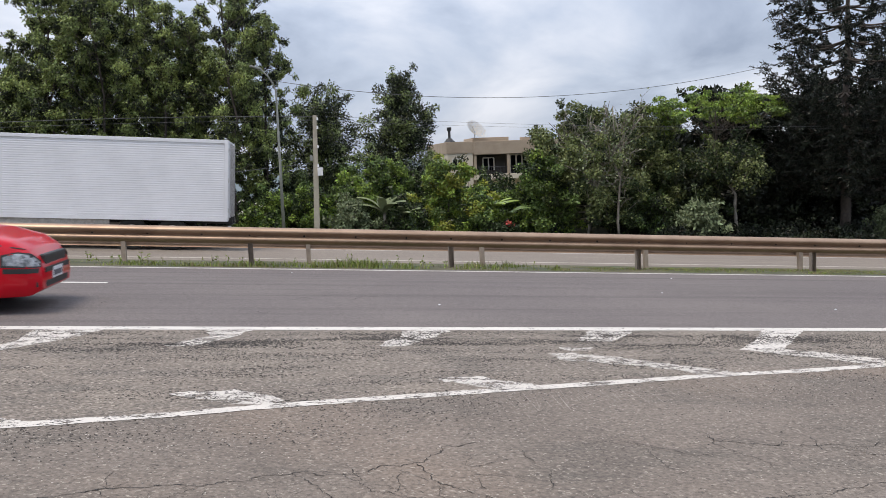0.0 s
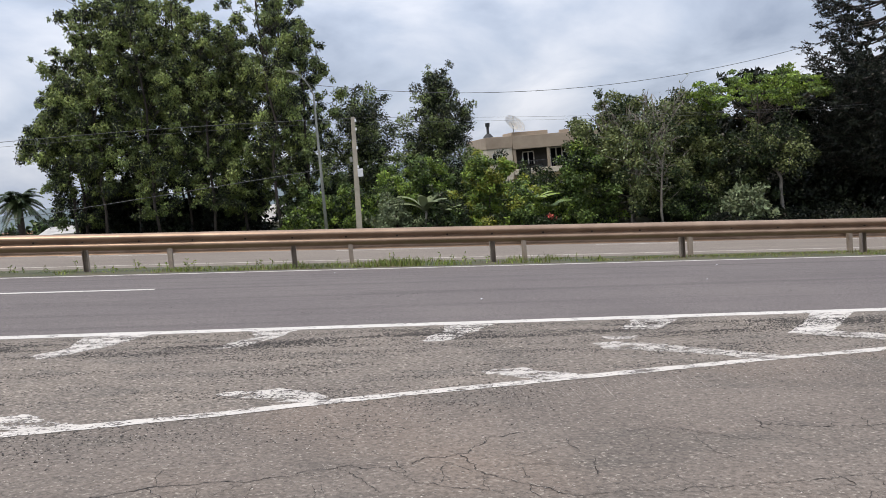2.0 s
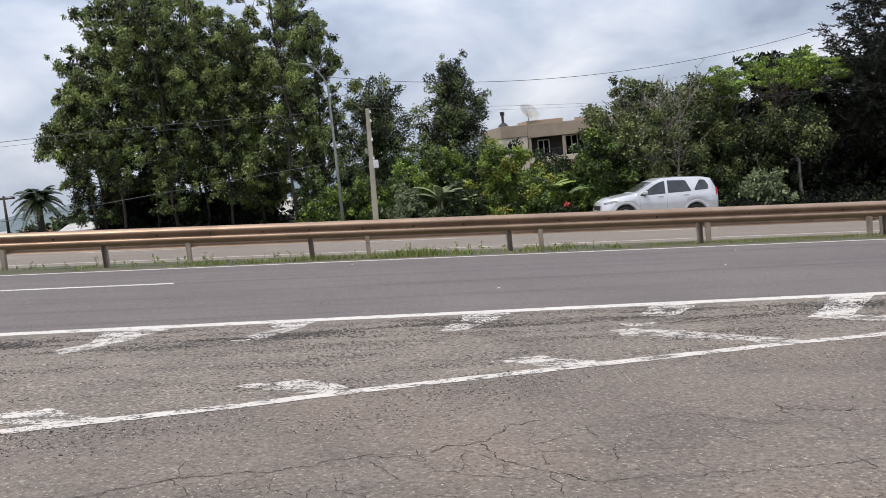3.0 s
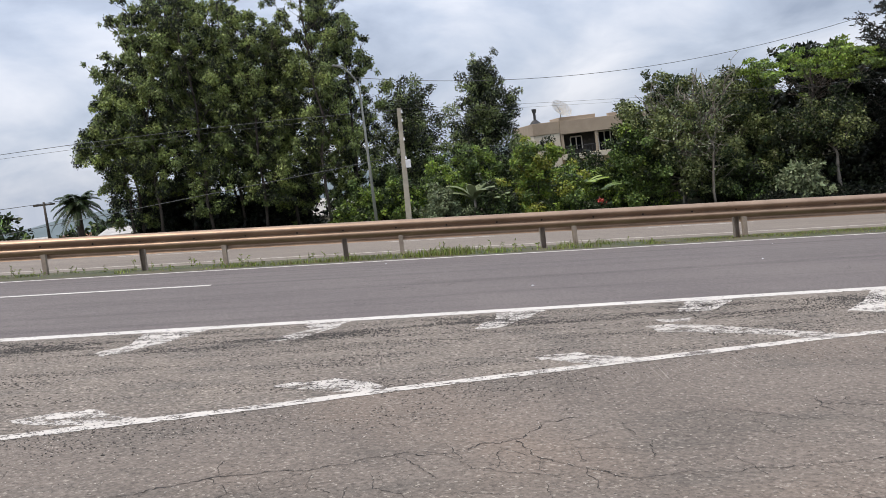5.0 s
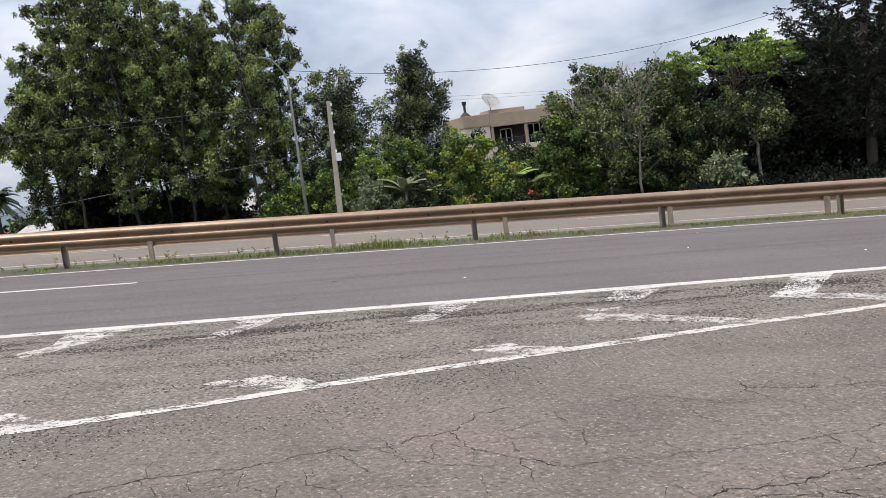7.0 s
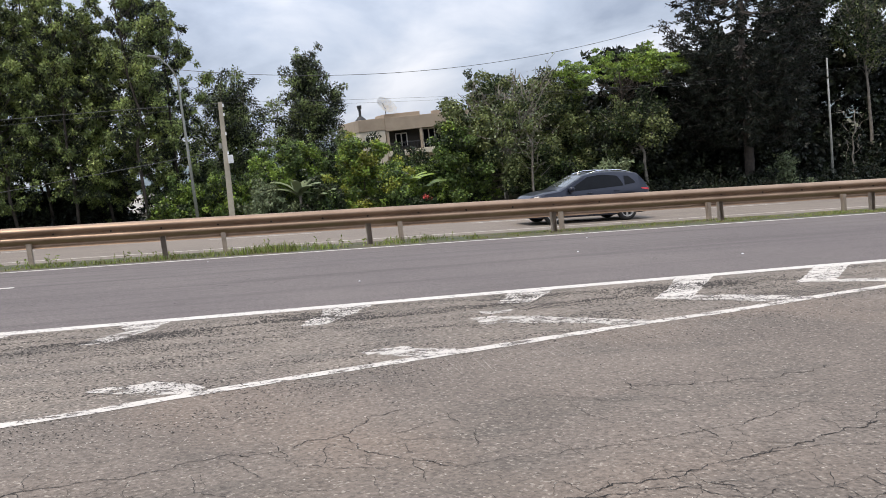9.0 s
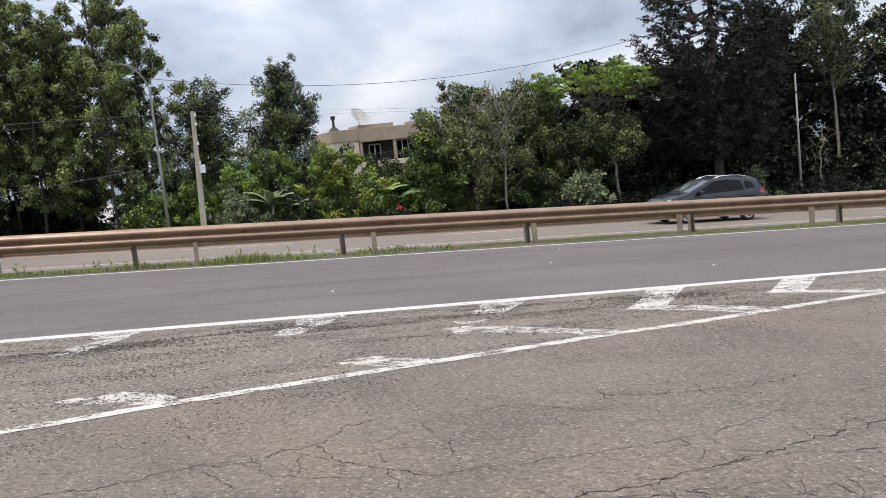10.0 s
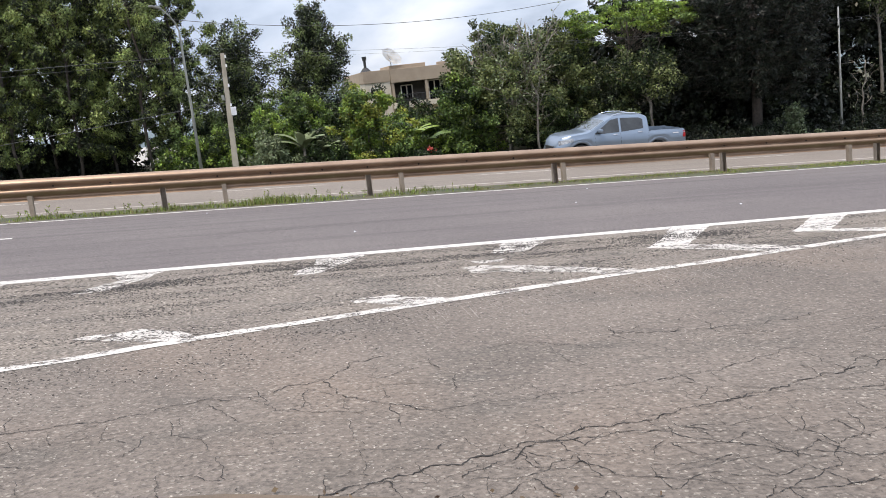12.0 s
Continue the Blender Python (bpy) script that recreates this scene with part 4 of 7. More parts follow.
def build_grass():
    rng = np.random.default_rng(3)
    n = 42000
    x = rng.uniform(-18, 34, n)
    y = 17.06 + rng.beta(1.1, 2.4, n) * 2.0
    lump = np.array([noise.noise(Vector((a * 0.55, b * 0.8, 1.0))) + 0.6 * noise.noise(Vector((a * 2.3, b * 2, 5.0))) for a, b in zip(x, y)])
    left = np.clip((x + 6.5) / 5.0, 0, 1)
    mat_right = np.clip((x - 4.6) / 1.5, 0, 1)
    keep = rng.random(n) < np.clip(0.35 * mat_right + 0.08 + 0.42 * left + lump * 1.6, 0.02, 1)
    x, y, lump = x[keep], y[keep], lump[keep]
    tallness = np.interp(x, [-18, -6, -1.5, 0, 4.2, 5.4, 34], [0.04, 0.045, 0.06, 0.085, 0.10, 0.034, 0.03])
    h = tallness * rng.uniform(0.35, 1.25, len(x)) * (1 + lump)
    z = np.array([land(a, b) for a, b in zip(x, y)])
    a = rng.uniform(0, 6.28, len(x))
    lean = rng.uniform(0.1, 0.7, len(x)) * h
    base = np.stack([x, y, z], axis=1)
    s = np.stack([np.cos(a), np.sin(a), 0 * a], axis=1)
    tip = base + np.stack([np.cos(a + 1.4) * lean, np.sin(a + 1.4) * lean, h], axis=1)
    w = (rng.uniform(0.003, 0.008, len(x)))[:, None]
    mid = base * 0.45 + tip * 0.55 + np.array([0, 0, 1]) * (h * 0.1)[:, None]
    Q = np.stack([base - s * w, base + s * w, mid + s * w * 0.8, tip], axis=1)
    idx = (rng.random(len(x)) < np.where(x > 5, 0.42, 0.22)).astype(int)
    tagged(quads_mesh("grass", Q, [M["grass"], M["dry_grass"]], index=idx), "tufts of green and dry grass under the guard rail", "grass", kind="stuff")
    # tall weed stalks with small leaves
    k = 60
    x = rng.uniform(-8, 5, k); y = rng.uniform(17.2, 19.5, k); hh = rng.uniform(0.08, 0.22, k)
    paths = [[((a, b, land(a, b)), 0.004), ((a + rng.uniform(-0.06, 0.06), b, land(a, b) + c), 0.003)] for a, b, c in zip(x, y, hh)]
    V, F = tubes(paths, 4)
    tagged(pydata("weed_stalks", V, F, M["dry_grass"]), "thin dry weed stalks in the median", "weeds", kind="stuff")
    C = np.array([tuple(p[1][0]) for p in paths])
    C = np.repeat(C, 14, axis=0) - np.array([0, 0, 1]) * rng.uniform(0, 0.22, (14 * k, 1)) + rng.normal(size=(14 * k, 3)) * 0.012
    tagged(quads_mesh("weeds", leaf_quads(rng, C, unit(rng, len(C)), 0.06, 0.012, -0.2), M["grass"]), "leafy green weeds in the median", "weeds", kind="stuff")
    # fallen leaves on the soil edge near the eye
    n = 380
    x = rng.uniform(-0.6, 5.0, n); y = np.array([soil_edge(a) for a in x]) - rng.uniform(0.03, 0.5, n)
    C = np.stack([x, y, np.array([land(a, b) for a, b in zip(x, y)]) + 0.012], axis=1)
    flat = unit(rng, n); flat[:, 2] *= 0.1
    M["litter"] = material("dry_leaf_litter", (0.12, 0.078, 0.048), 0.9, island=0.5)
    tagged(quads_mesh("leaf_litter", leaf_quads(rng, C, flat, 0.032, 0.010, 0.0, 0.15), M["litter"]), "dry brown leaves along the pavement edge", "leaf litter", kind="stuff")
    strip("soil_edge", 2.0, soil_edge, M["soil"], 0.006, x0=-0.9, x1=3.2, label="brown soil creeping over the pavement edge", category="soil")


build_cracks()
build_scratches()
build_gravel()
build_grass()


# ---------------------------------------------------------------- poles and cables
def lamp_post(x, y, top, head, label, coat="steel_pole"):
    root = tagged(new("street_lamp"), label, "street lamp")
    z0 = land(x, y) - 0.1
    root.location = (x, y, z0)
    H = top - z0
    path = [((0, 0, 0), 0.075), ((0, 0, H * 0.5), 0.058), ((0, 0, H), 0.04)]
    if head:
        path += [((-0.10, -0.05, H + 0.28), 0.036), ((-0.28, -0.15, H + 0.58), 0.032), ((-0.55, -0.35, H + 0.86), 0.03)]
    V, F = tubes([path], 12)
    pydata("pole", V, F, M[coat], root, smooth=True)
    bm = bmesh.new()
    add_cyl(bm, 0.14, 0.13, 0.3, Matrix.Translation((0, 0, 0.15)), 12)
    part("base", bm, M["steel_pole"], root)
    if head:
        bm = bmesh.new()
        add_box(bm, (0.50, 0.18, 0.085), pose(-0.76, -0.46, H + 0.93, 0, 12, 28), 0.04)
        part("lamp_head", bm, M["steel_pole"], root)
    return root


def utility_pole(x, y, lean_x, top, label, arm=True):
    root = tagged(new("utility_pole"), label, "utility pole")
    z0 = land(x, y) - 0.1
    root.location = (x, y, z0)
    H = top - z0
    bm = bmesh.new()
    vs = []
    for t, (a, b) in ((0, (0.13, 0.10)), (1, (0.085, 0.06))):
        vs.append([bm.verts.new((sx * a + lean_x * t, sy * b, H * t)) for sx, sy in ((-1, -1), (1, -1), (1, 1), (-1, 1))])
    bm.faces.new(vs[0]); bm.faces.new(vs[1])
    for i in range(4):
        bm.faces.new((vs[0][i], vs[0][(i + 1) % 4], vs[1][(i + 1) % 4], vs[1][i]))
    bmesh.ops.bevel(bm, geom=bm.edges[:], offset=0.02, segments=2, affect="EDGES")
    part("pole", bm, M["concrete_pole"], root)
    if arm:
        bm = bmesh.new(); add_box(bm, (0.22, 0.18, 0.34), Matrix.Translation((lean_x * 0.55 + 0.18, -0.12, H * 0.55)), 0.02)
        part("meter_box", bm, M["plate"], root, "pale grey meter box")
        for z in (0.97, 0.90, 0.75, 0.60):
            bm = bmesh.new(); add_cyl(bm, 0.045, 0.03, 0.12, Matrix.Translation((lean_x * z + 0.10, -0.14, H * z)), 10)
            part("insulator", bm, M["plate"], root)
        bm = bmesh.new(); add_box(bm, (0.12, 0.05, 0.22), Matrix.Translation((lean_x * 0.66 - 0.18, -0.1, H * 0.66)), 0.01)
        part("bracket", bm, M["steel_pole"], root)
    return root


lamp_post(-0.95, 38.0, 4.75, True, "slim grey steel street lamp with curved arm")
lamp_post(30.8, 40.0, 3.1, False, "slim pale steel lamp post before dark trees", "pale_pole")
utility_pole(0.42, 38.0, 0.16, 3.72, "weathered concrete utility pole carrying cables")


def cable(points, r, label):
    V, F = tubes([[(Vector(p), r) for p in points]], 5)
    tagged(pydata("cable", V, F, M["wire"], smooth=True), label, "cable")


def sag(a, b, drop, n=24):
    """Points of a cable from a to b that hangs by drop in the middle."""
    return [(a[0] + (b[0] - a[0]) * i / n, a[1] + (b[1] - a[1]) * i / n, a[2] + (b[2] - a[2]) * i / n - drop * 4 * (i / n) * (1 - i / n)) for i in range(n + 1)]


cable(sag((-1.5, 38.6, 5.32), (24.0, 38.2, 5.95), 1.38, 40), 0.011, "thick black overhead cable sagging across the sky")
cable(sag((0.5, 38.0, 3.66), (-30, 38.2, 3.0), -0.45), 0.012, "black overhead cable running from the pole")
cable(sag((0.5, 38.0, 3.50), (-30, 38.4, 3.1), -0.30), 0.007, "thin black overhead cable running from the pole")
cable(sag((0.5, 38.0, 1.75), (-26, 38.0, -0.2), 0.05), 0.013, "low black cable crossing before the trees")
cable(sag((0.6, 38.0, 3.70), (40, 38.8, 2.6), 0.55), 0.005, "thin black overhead wire above the shrubs")
cable(sag((0.6, 38.0, 3.50), (40, 39.2, 2.4), 0.45), 0.004, "thin black overhead wire above the shrubs")


# ---------------------------------------------------------------- buildings and the distance
def block(name, x0, x1, y0, y1, z0, z1, mat, root, bevel=0.02, label=""):
    bm = bmesh.new()
    add_box(bm, (x1 - x0, y1 - y0, z1 - z0), Matrix.Translation(((x0 + x1) / 2, (y0 + y1) / 2, (z0 + z1) / 2)), bevel)
    return part(name, bm, mat, root, label)


M["cream"] = material("cream_render", (0.64, 0.57, 0.46), 0.9, noise_scale=1.2, colour2=(0.54, 0.48, 0.38), bump=0.2)
M["tan"] = material("tan_render", (0.40, 0.32, 0.24), 0.9, noise_scale=1.0, colour2=(0.33, 0.26, 0.195), bump=0.2)
# near-black colour for the shade in the recessed balcony
M["recess_shade"] = material("recess_shade", (0.05, 0.045, 0.04), 0.9, noise_scale=2)
M["frame_white"] = material("white_frame", (0.62, 0.60, 0.56), 0.6, noise_scale=5, amount=0.1)


def build_apartments():
    root = tagged(new("apartment_building"), "tan and cream flat-roofed apartment house behind trees", "building")
    ox, oy, oz = 13.0, 62.0, -3.5
    root.location = (ox, oy, oz)

    def B(n, x0, x1, y0, y1, z0, z1, m, p=None, bv=0.02, lb=""):
        return block(n, x0 - ox, x1 - ox, y0 - oy, y1 - oy, z0 - oz, z1 - oz, m, p or root, bv, lb)

    B("wall", 9.98, 11.8, 62.0, 72, -3.5, 2.15, M["cream"])
    B("parapet", 9.94, 11.82, 61.95, 72, 2.15, 2.98, M["tan"])
    B("wall", 11.82, 19.5, 63.2, 72, -3.5, 2.02, M["cream"])
    B("parapet", 11.83, 19.5, 61.9, 72, 2.02, 2.95, M["tan"])
    B("balcony", 11.83, 19.5, 61.9, 63.2, 0.25, 0.62, M["cream"])
    B("wall", 11.83, 19.5, 61.95, 63.2, -3.5, -1.2, M["cream"])
    for x in (11.95, 14.35, 17.0, 19.4):
        B("column", x - 0.10, x + 0.10, 61.95, 62.15, 0.62, 2.02, M["tan"])
    # dark sheet before the cream back wall, painting the recess's shade
    B("balcony_shade_sheet", 12.05, 19.3, 63.10, 63.19, 0.62, 2.0, M["recess_shade"])
    B("roof_slab", 11.9, 14.5, 62.4, 66, 2.95, 3.22, M["tan"])
    B("roof_slab", 15.4, 16.0, 62.2, 62.8, 2.95, 3.15, M["tan"])
    for x0, x1, z0, z1 in ((12.7, 13.5, 0.9, 1.75), (14.7, 16.0, 0.63, 1.9), (17.4, 18.3, 0.9, 1.75)):
        w = B("window", x0, x1, 63.02, 63.09, z0, z1, M["tint_glass"])
        n = 3 if x1 - x0 > 1 else 2
        for k in range(n + 1):
            xm = x0 + (x1 - x0) * k / n
            B("frame", xm - 0.04, xm + 0.04, 62.96, 63.015, z0, z1, M["frame_white"], w, 0.005)
        B("frame", x0, x1, 62.96, 63.01, z1, z1 + 0.08, M["frame_white"], w, 0.005)
    w = B("window", 10.35, 11.05, 61.93, 61.99, 1.15, 1.75, M["tint_glass"])
    B("frame", 10.28, 11.12, 61.90, 61.925, 1.75, 1.83, M["frame_white"], w, 0.004)
    for k in range(3):
        B("frame", 10.30 + 0.36 * k, 10.36 + 0.36 * k, 61.90, 61.925, 1.15, 1.75, M["frame_white"], w, 0.004)
    for k in range(34):
        x = 12.0 + 0.22 * k
        B("baluster", x, x + 0.03, 61.98, 62.01, 0.62, 1.12, M["black_rail"], None, 0.0)
    B("handrail", 11.95, 19.4, 61.96, 62.03, 1.12, 1.17, M["black_rail"])
    for x, z in ((10.25, 2.98), (16.55, 2.95)):
        pipe = bmesh.new()
        add_cyl(pipe, 0.10, 0.09, 0.80, Matrix.Translation((x - ox, 62.45 - oy, z + 0.40 - oz)), 12)
        pipe = part("chimney", pipe, M["black_rail"], root)
        bm = bmesh.new()
        add_cyl(bm, 0.40, 0.16, 0.26, Matrix.Translation((x - ox, 62.45 - oy, z + 0.13 - oz)), 4)
        part("chimney_base", bm, M["black_rail"], pipe)
        bm = bmesh.new()
        add_cyl(bm, 0.15, 0.17, 0.26, Matrix.Translation((x - ox, 62.45 - oy, z + 0.90 - oz)), 12)
        part("chimney_cap", bm, M["black_rail"], pipe)
    # mesh dish antenna
    bm = bmesh.new()
    n, m = 36, 9
    ring = [[bm.verts.new((0.8 * r / m * math.cos(2 * math.pi * a / n), 0.8 * r / m * math.sin(2 * math.pi * a / n), 0.30 * (r / m) ** 2)) for a in range(n)] for r in range(1, m + 1)]
    for r in range(m - 1):
        for a in range(n):
            bm.faces.new((ring[r][a], ring[r][(a + 1) % n], ring[r + 1][(a + 1) % n], ring[r + 1][a]))
    bmesh.ops.wireframe(bm, faces=bm.faces[:], thickness=0.055, use_replace=True)
    bm.transform(pose(-0.9, 0.6, 7.15, 50, 0, 35))
    dish = part("dish_antenna", bm, M["frame_white"], root, "grey mesh satellite dish")
    V, F = tubes([[((-0.9, 0.6, 6.6), 0.03), ((-0.9, 0.6, 7.15), 0.03)], [((-0.9, 0.6, 7.15), 0.012), ((-1.15, 0.15, 7.5), 0.012)]], 6)
    pydata("dish_mast", V, F, M["steel_pole"], dish)


def house(x, y, z, w, d, h, rise, wall, roof, label):
    """A small house with a pitched roof, door and windows."""
    root = tagged(new("house"), label, "house")
    root.location = (x, y, z)
    block("wall", -w / 2, w / 2, -d / 2, d / 2, 0, h, wall, root)
    V = [(-w / 2 - 0.3, -d / 2 - 0.3, h + 0.01), (w / 2 + 0.3, -d / 2 - 0.3, h + 0.01), (w / 2 + 0.3, d / 2 + 0.3, h + 0.01), (-w / 2 - 0.3, d / 2 + 0.3, h + 0.01), (-w / 2 - 0.3, 0, h + rise), (w / 2 + 0.3, 0, h + rise)]
    V += [(a, b, c + 0.12) for a, b, c in V]
    F = [(0, 1, 5, 4), (2, 3, 4, 5), (0, 4, 3), (1, 2, 5), (6, 10, 11, 7), (8, 11, 10, 9), (0, 6, 7, 1), (2, 8, 9, 3), (6, 9, 10), (7, 11, 8)]
    pydata("roof", V, F, roof, root)
    for a in (-w / 4, w / 4):
        win = block("window", a - 0.5, a + 0.5, -d / 2 - 0.03, -d / 2 + 0.02, h * 0.4, h * 0.78, M["tint_glass"], root, 0.0)
        block("frame", a - 0.56, a + 0.56, -d / 2 - 0.05, -d / 2 - 0.032, h * 0.78, h * 0.83, M["frame_white"], win, 0.0)
    block("door", -0.45, 0.45, -d / 2 - 0.03, -d / 2 + 0.02, 0, min(2.05, h * 0.8), M["tan"], root, 0.0)
    return root


def palm(x, y, top, r, label, trunk_r=0.28, n=26, mat="grey_leaf"):
    rng = np.random.default_rng(int(abs(x) * 10))
    root = tagged(new("palm_tree"), label, "palm")
    z0 = land(x, y) - 0.2
    root.location = (x, y, z0)
    H = top - z0
    V, F = tubes([[((0, 0, H * t), trunk_r * (1.1 - 0.2 * t)) for t in (0, 0.3, 0.6, 0.85, 1.0)]], 12)
    pydata("trunk", V, F, M["bark"], root, smooth=True)
    paths, Q = [], []
    for k in range(n):
        a = k * 2.4
        e = 1.3 - 1.7 * (k / n)
        pts = []
        for i in range(10):
            t = i / 9
            out = r * t * max(0.35, math.cos(e * 0.7))
            zz = H + r * (math.sin(e) * t - 0.75 * t * t * (0.6 + 0.4 * math.cos(e)))
            pts.append((Vector((math.cos(a) * out, math.sin(a) * out, zz)), 0.025 * (1.1 - t)))
        paths.append(pts)
        for i in range(2, 10):
            d = (Vector(pts[i][0]) - Vector(pts[i - 1][0])).normalized()
            for s in (-1, 1):
                side = d.cross(Vector((0, 0, 1))).normalized() * s
                for j in range(3):
                    p = Vector(pts[i - 1][0]).lerp(Vector(pts[i][0]), j / 3)
                    L = r * 0.28 * (1.15 - abs(i / 9 - 0.4))
                    tip = p + (side * 0.8 + d * 0.55 + Vector((0, 0, -0.35 + rng.uniform(-0.15, 0.15)))).normalized() * L
                    m, w = p.lerp(tip, 0.5), d * 0.06
                    Q.append([tuple(p), tuple(m + w), tuple(tip), tuple(m - w)])
    V, F = tubes(paths, 5)
    pydata("frond_stem", V, F, M["mid_leaf"], root)
    quads_mesh("fronds", np.array(Q), M[mat], root)
    return root


def banana(x, y, top, n, label, seed, mat="bright_leaf"):
    """A clump of broad arching leaves on a short stem."""
    rng = np.random.default_rng(seed)
    root = tagged(new("banana_plant"), label, "plant")
    z0 = land(x, y) - 0.1
    root.location = (x, y, z0)
    H = (top - z0) * 0.5
    V, F = tubes([[((0, 0, 0), 0.10), ((0.03, 0, H), 0.06)]], 8)
    pydata("stem", V, F, M["pale_bark"], root, smooth=True)
    for k in range(n):
        a = k * 2.4 + rng.uniform(-0.3, 0.3)
        L = (top - z0) * rng.uniform(0.55, 0.75)
        up = rng.uniform(0.7, 1.25)
        d = Vector((math.cos(a), math.sin(a), 0))
        s = Vector((-d.y, d.x, 0))
        V, F = [], []
        m = 12
        for i in range(m + 1):
            t = i / m
            c = Vector((0, 0, H)) + d * (L * t * math.cos(up) + L * 0.25 * t * t) + Vector((0, 0, L * (math.sin(up) * t - 0.45 * t * t)))
            w = 0.22 * math.sin(math.pi * min(1.0, 0.08 + t * 0.92)) ** 0.6 * (0.75 + 0.25 * rng.random()) + 0.005
            V += [c - s * w + Vector((0, 0, -0.06)), c, c + s * w + Vector((0, 0, -0.06))]
        for i in range(m):
            for j in range(2):
                F.append((3 * i + j, 3 * i + j + 1, 3 * i + j + 4, 3 * i + j + 3))
        pydata("leaf", V, F, M[mat], root, smooth=True)
    return root


def build_distance():
    # wooded hills, with the blue haze of distance mixed into their colour
    M["hill"] = material("hazed_hill", (0.115, 0.150, 0.165), 0.95, noise_scale=0.02, colour2=(0.085, 0.118, 0.125))
    V, F = [], []
    nx, ny = 90, 8
    for i in range(nx + 1):
        x = -1400 + 2800 * i / nx
        h = 34 + 9 * math.sin(x * 0.006 + 1.0) + 7 * math.sin(x * 0.017) + 3 * noise.noise(Vector((x * 0.03, 0, 0)))
        for j in range(ny + 1):
            t = j / ny
            V.append((x, 820 + 260 * t, -42 + h * math.sin(min(1.0, t * 1.25) * math.pi / 2) + 2.5 * noise.noise(Vector((x * 0.05, t * 6, 2)))))
    for i in range(nx):
        for j in range(ny):
            a = i * (ny + 1) + j
            F.append((a, a + ny + 1, a + ny + 2, a + 1))
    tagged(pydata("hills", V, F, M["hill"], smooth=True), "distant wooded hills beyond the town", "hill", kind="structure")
    tile = material("clay_roof", (0.22, 0.10, 0.065), 0.9, noise_scale=2, amount=0.3)
    grey = material("grey_roof", (0.38, 0.37, 0.35), 0.8, noise_scale=1.5, amount=0.2)
    pale = material("pale_render", (0.60, 0.58, 0.54), 0.9, noise_scale=1, amount=0.12)
    house(-23.6, 80, -4.0, 3.4, 6, 2.2, 0.5, pale, grey, "small white house beyond the grove")
    house(-3.8, 56.5, -2.9, 6.5, 6, 1.7, 0.9, pale, grey, "low house with a grey roof behind the grove")
    house(-9.6, 58, -2.9, 6, 6, 1.9, 0.8, pale, tile, "low house with a clay roof behind the grove")
    rng = random.Random(12)
    for k in range(26):
        y = rng.uniform(230, 480)
        x = -y * rng.uniform(0.26, 0.50)
        house(x, y, land(x, y) - 0.5, rng.uniform(7, 12), 8, rng.uniform(3, 5.5), 1.8, M["cream"] if k % 3 else pale, tile if k % 2 else grey, "distant town house with a pitched roof")
    for k in range(34):
        y = rng.uniform(130, 480)
        x = -y * rng.uniform(0.22, 0.52)
        tree("broadleaf_tree", x, y, land(x, y) + rng.uniform(4, 7.5), ((0, 1.2), (0.4, 2.8), (0.8, 2.2), (1.0, 0.8)), 16, 900, (0.9, 0.28), "dark_leaf", "distant dark tree in the town", 300 + k, start=0.1, blob=(0.9, 1.5), inner=0)
    palm(-20.9, 60, 1.3, 1.8, "feathery palm tree beyond the highway", 0.2, 30, "dark_leaf")
    root = tagged(new("utility_pole"), "distant dark timber utility pole with crossarm", "utility pole")
    root.location = (-23.0, 60.0, land(-23, 60) - 0.1)
    h = 1.7 - root.location.z
    V, F = tubes([[((0, 0, 0), 0.11), ((0, 0, h), 0.07)]], 8)
    pydata("pole", V, F, M["bark"], root, smooth=True)
    block("crossarm", -0.7, 0.7, -0.06, 0.06, h - 0.25, h - 0.13, M["bark"], root)
    cable(sag((-23, 60, 1.6), (-8, 58, 2.6), 0.1), 0.02, "thin cable from the distant pole")
    cable(sag((-23, 60, 1.6), (-45, 62, 1.5), 0.1), 0.02, "thin cable from the distant pole")
    banana(8.5, 40.6, 0.35, 9, "broad-leaved banana plant among shrubs", 3)
    banana(9.3, 41.0, -0.2, 7, "broad-leaved banana plant among shrubs", 5, "mid_leaf")
    banana(3.5, 40.4, 0.55, 10, "spiky grey green banana clump", 4, "grey_leaf")
    banana(4.4, 40.2, 0.0, 8, "spiky grey green banana clump", 9, "grey_leaf")
    M["bloom"] = material("red_blossom", (0.42, 0.06, 0.04), 0.6, island=0.4)
    rng = np.random.default_rng(2)
    root = tagged(new("flowering_shrub"), "small shrub with red blossoms by the road", "shrub")
    root.location = (8.87, 39.0, land(8.87, 39.0) - 0.05)
    V, F = tubes([bent(rng, (0, 0, 0), (rng.uniform(-0.4, 0.4), rng.uniform(-0.2, 0.2), 0.75), 0.02, 0.006) for _ in range(9)], 5)
    pydata("stems", V, F, M["bark"], root)
    bl = [((rng.uniform(-0.4, 0.4), rng.uniform(-0.3, 0.2), rng.uniform(0.25, 0.6)), 0.22, 0.8) for _ in range(12)]
    quads_mesh("foliage", blob_leaves(rng, bl, 1500, 0.12, 0.04, 0.1)[0], M["dark_leaf"], root)
    quads_mesh("blossom", blob_leaves(rng, [((0.0, -0.2, 0.72), 0.16, 0.8), ((0.2, -0.1, 0.6), 0.13, 0.8)], 220, 0.09, 0.035, 0.0)[0], M["bloom"], root)


build_apartments()
build_distance()

# ---------------------------------------------------------------- vehicles
def paint(name, colour, rough=0.28, flake=0.0, coat=0.7, spec=0.3):
    return material(name, colour, rough, metal=flake, noise_scale=1.7, amount=0.05, coat=coat, spec=spec, bump=0.02, bump_scale=6)


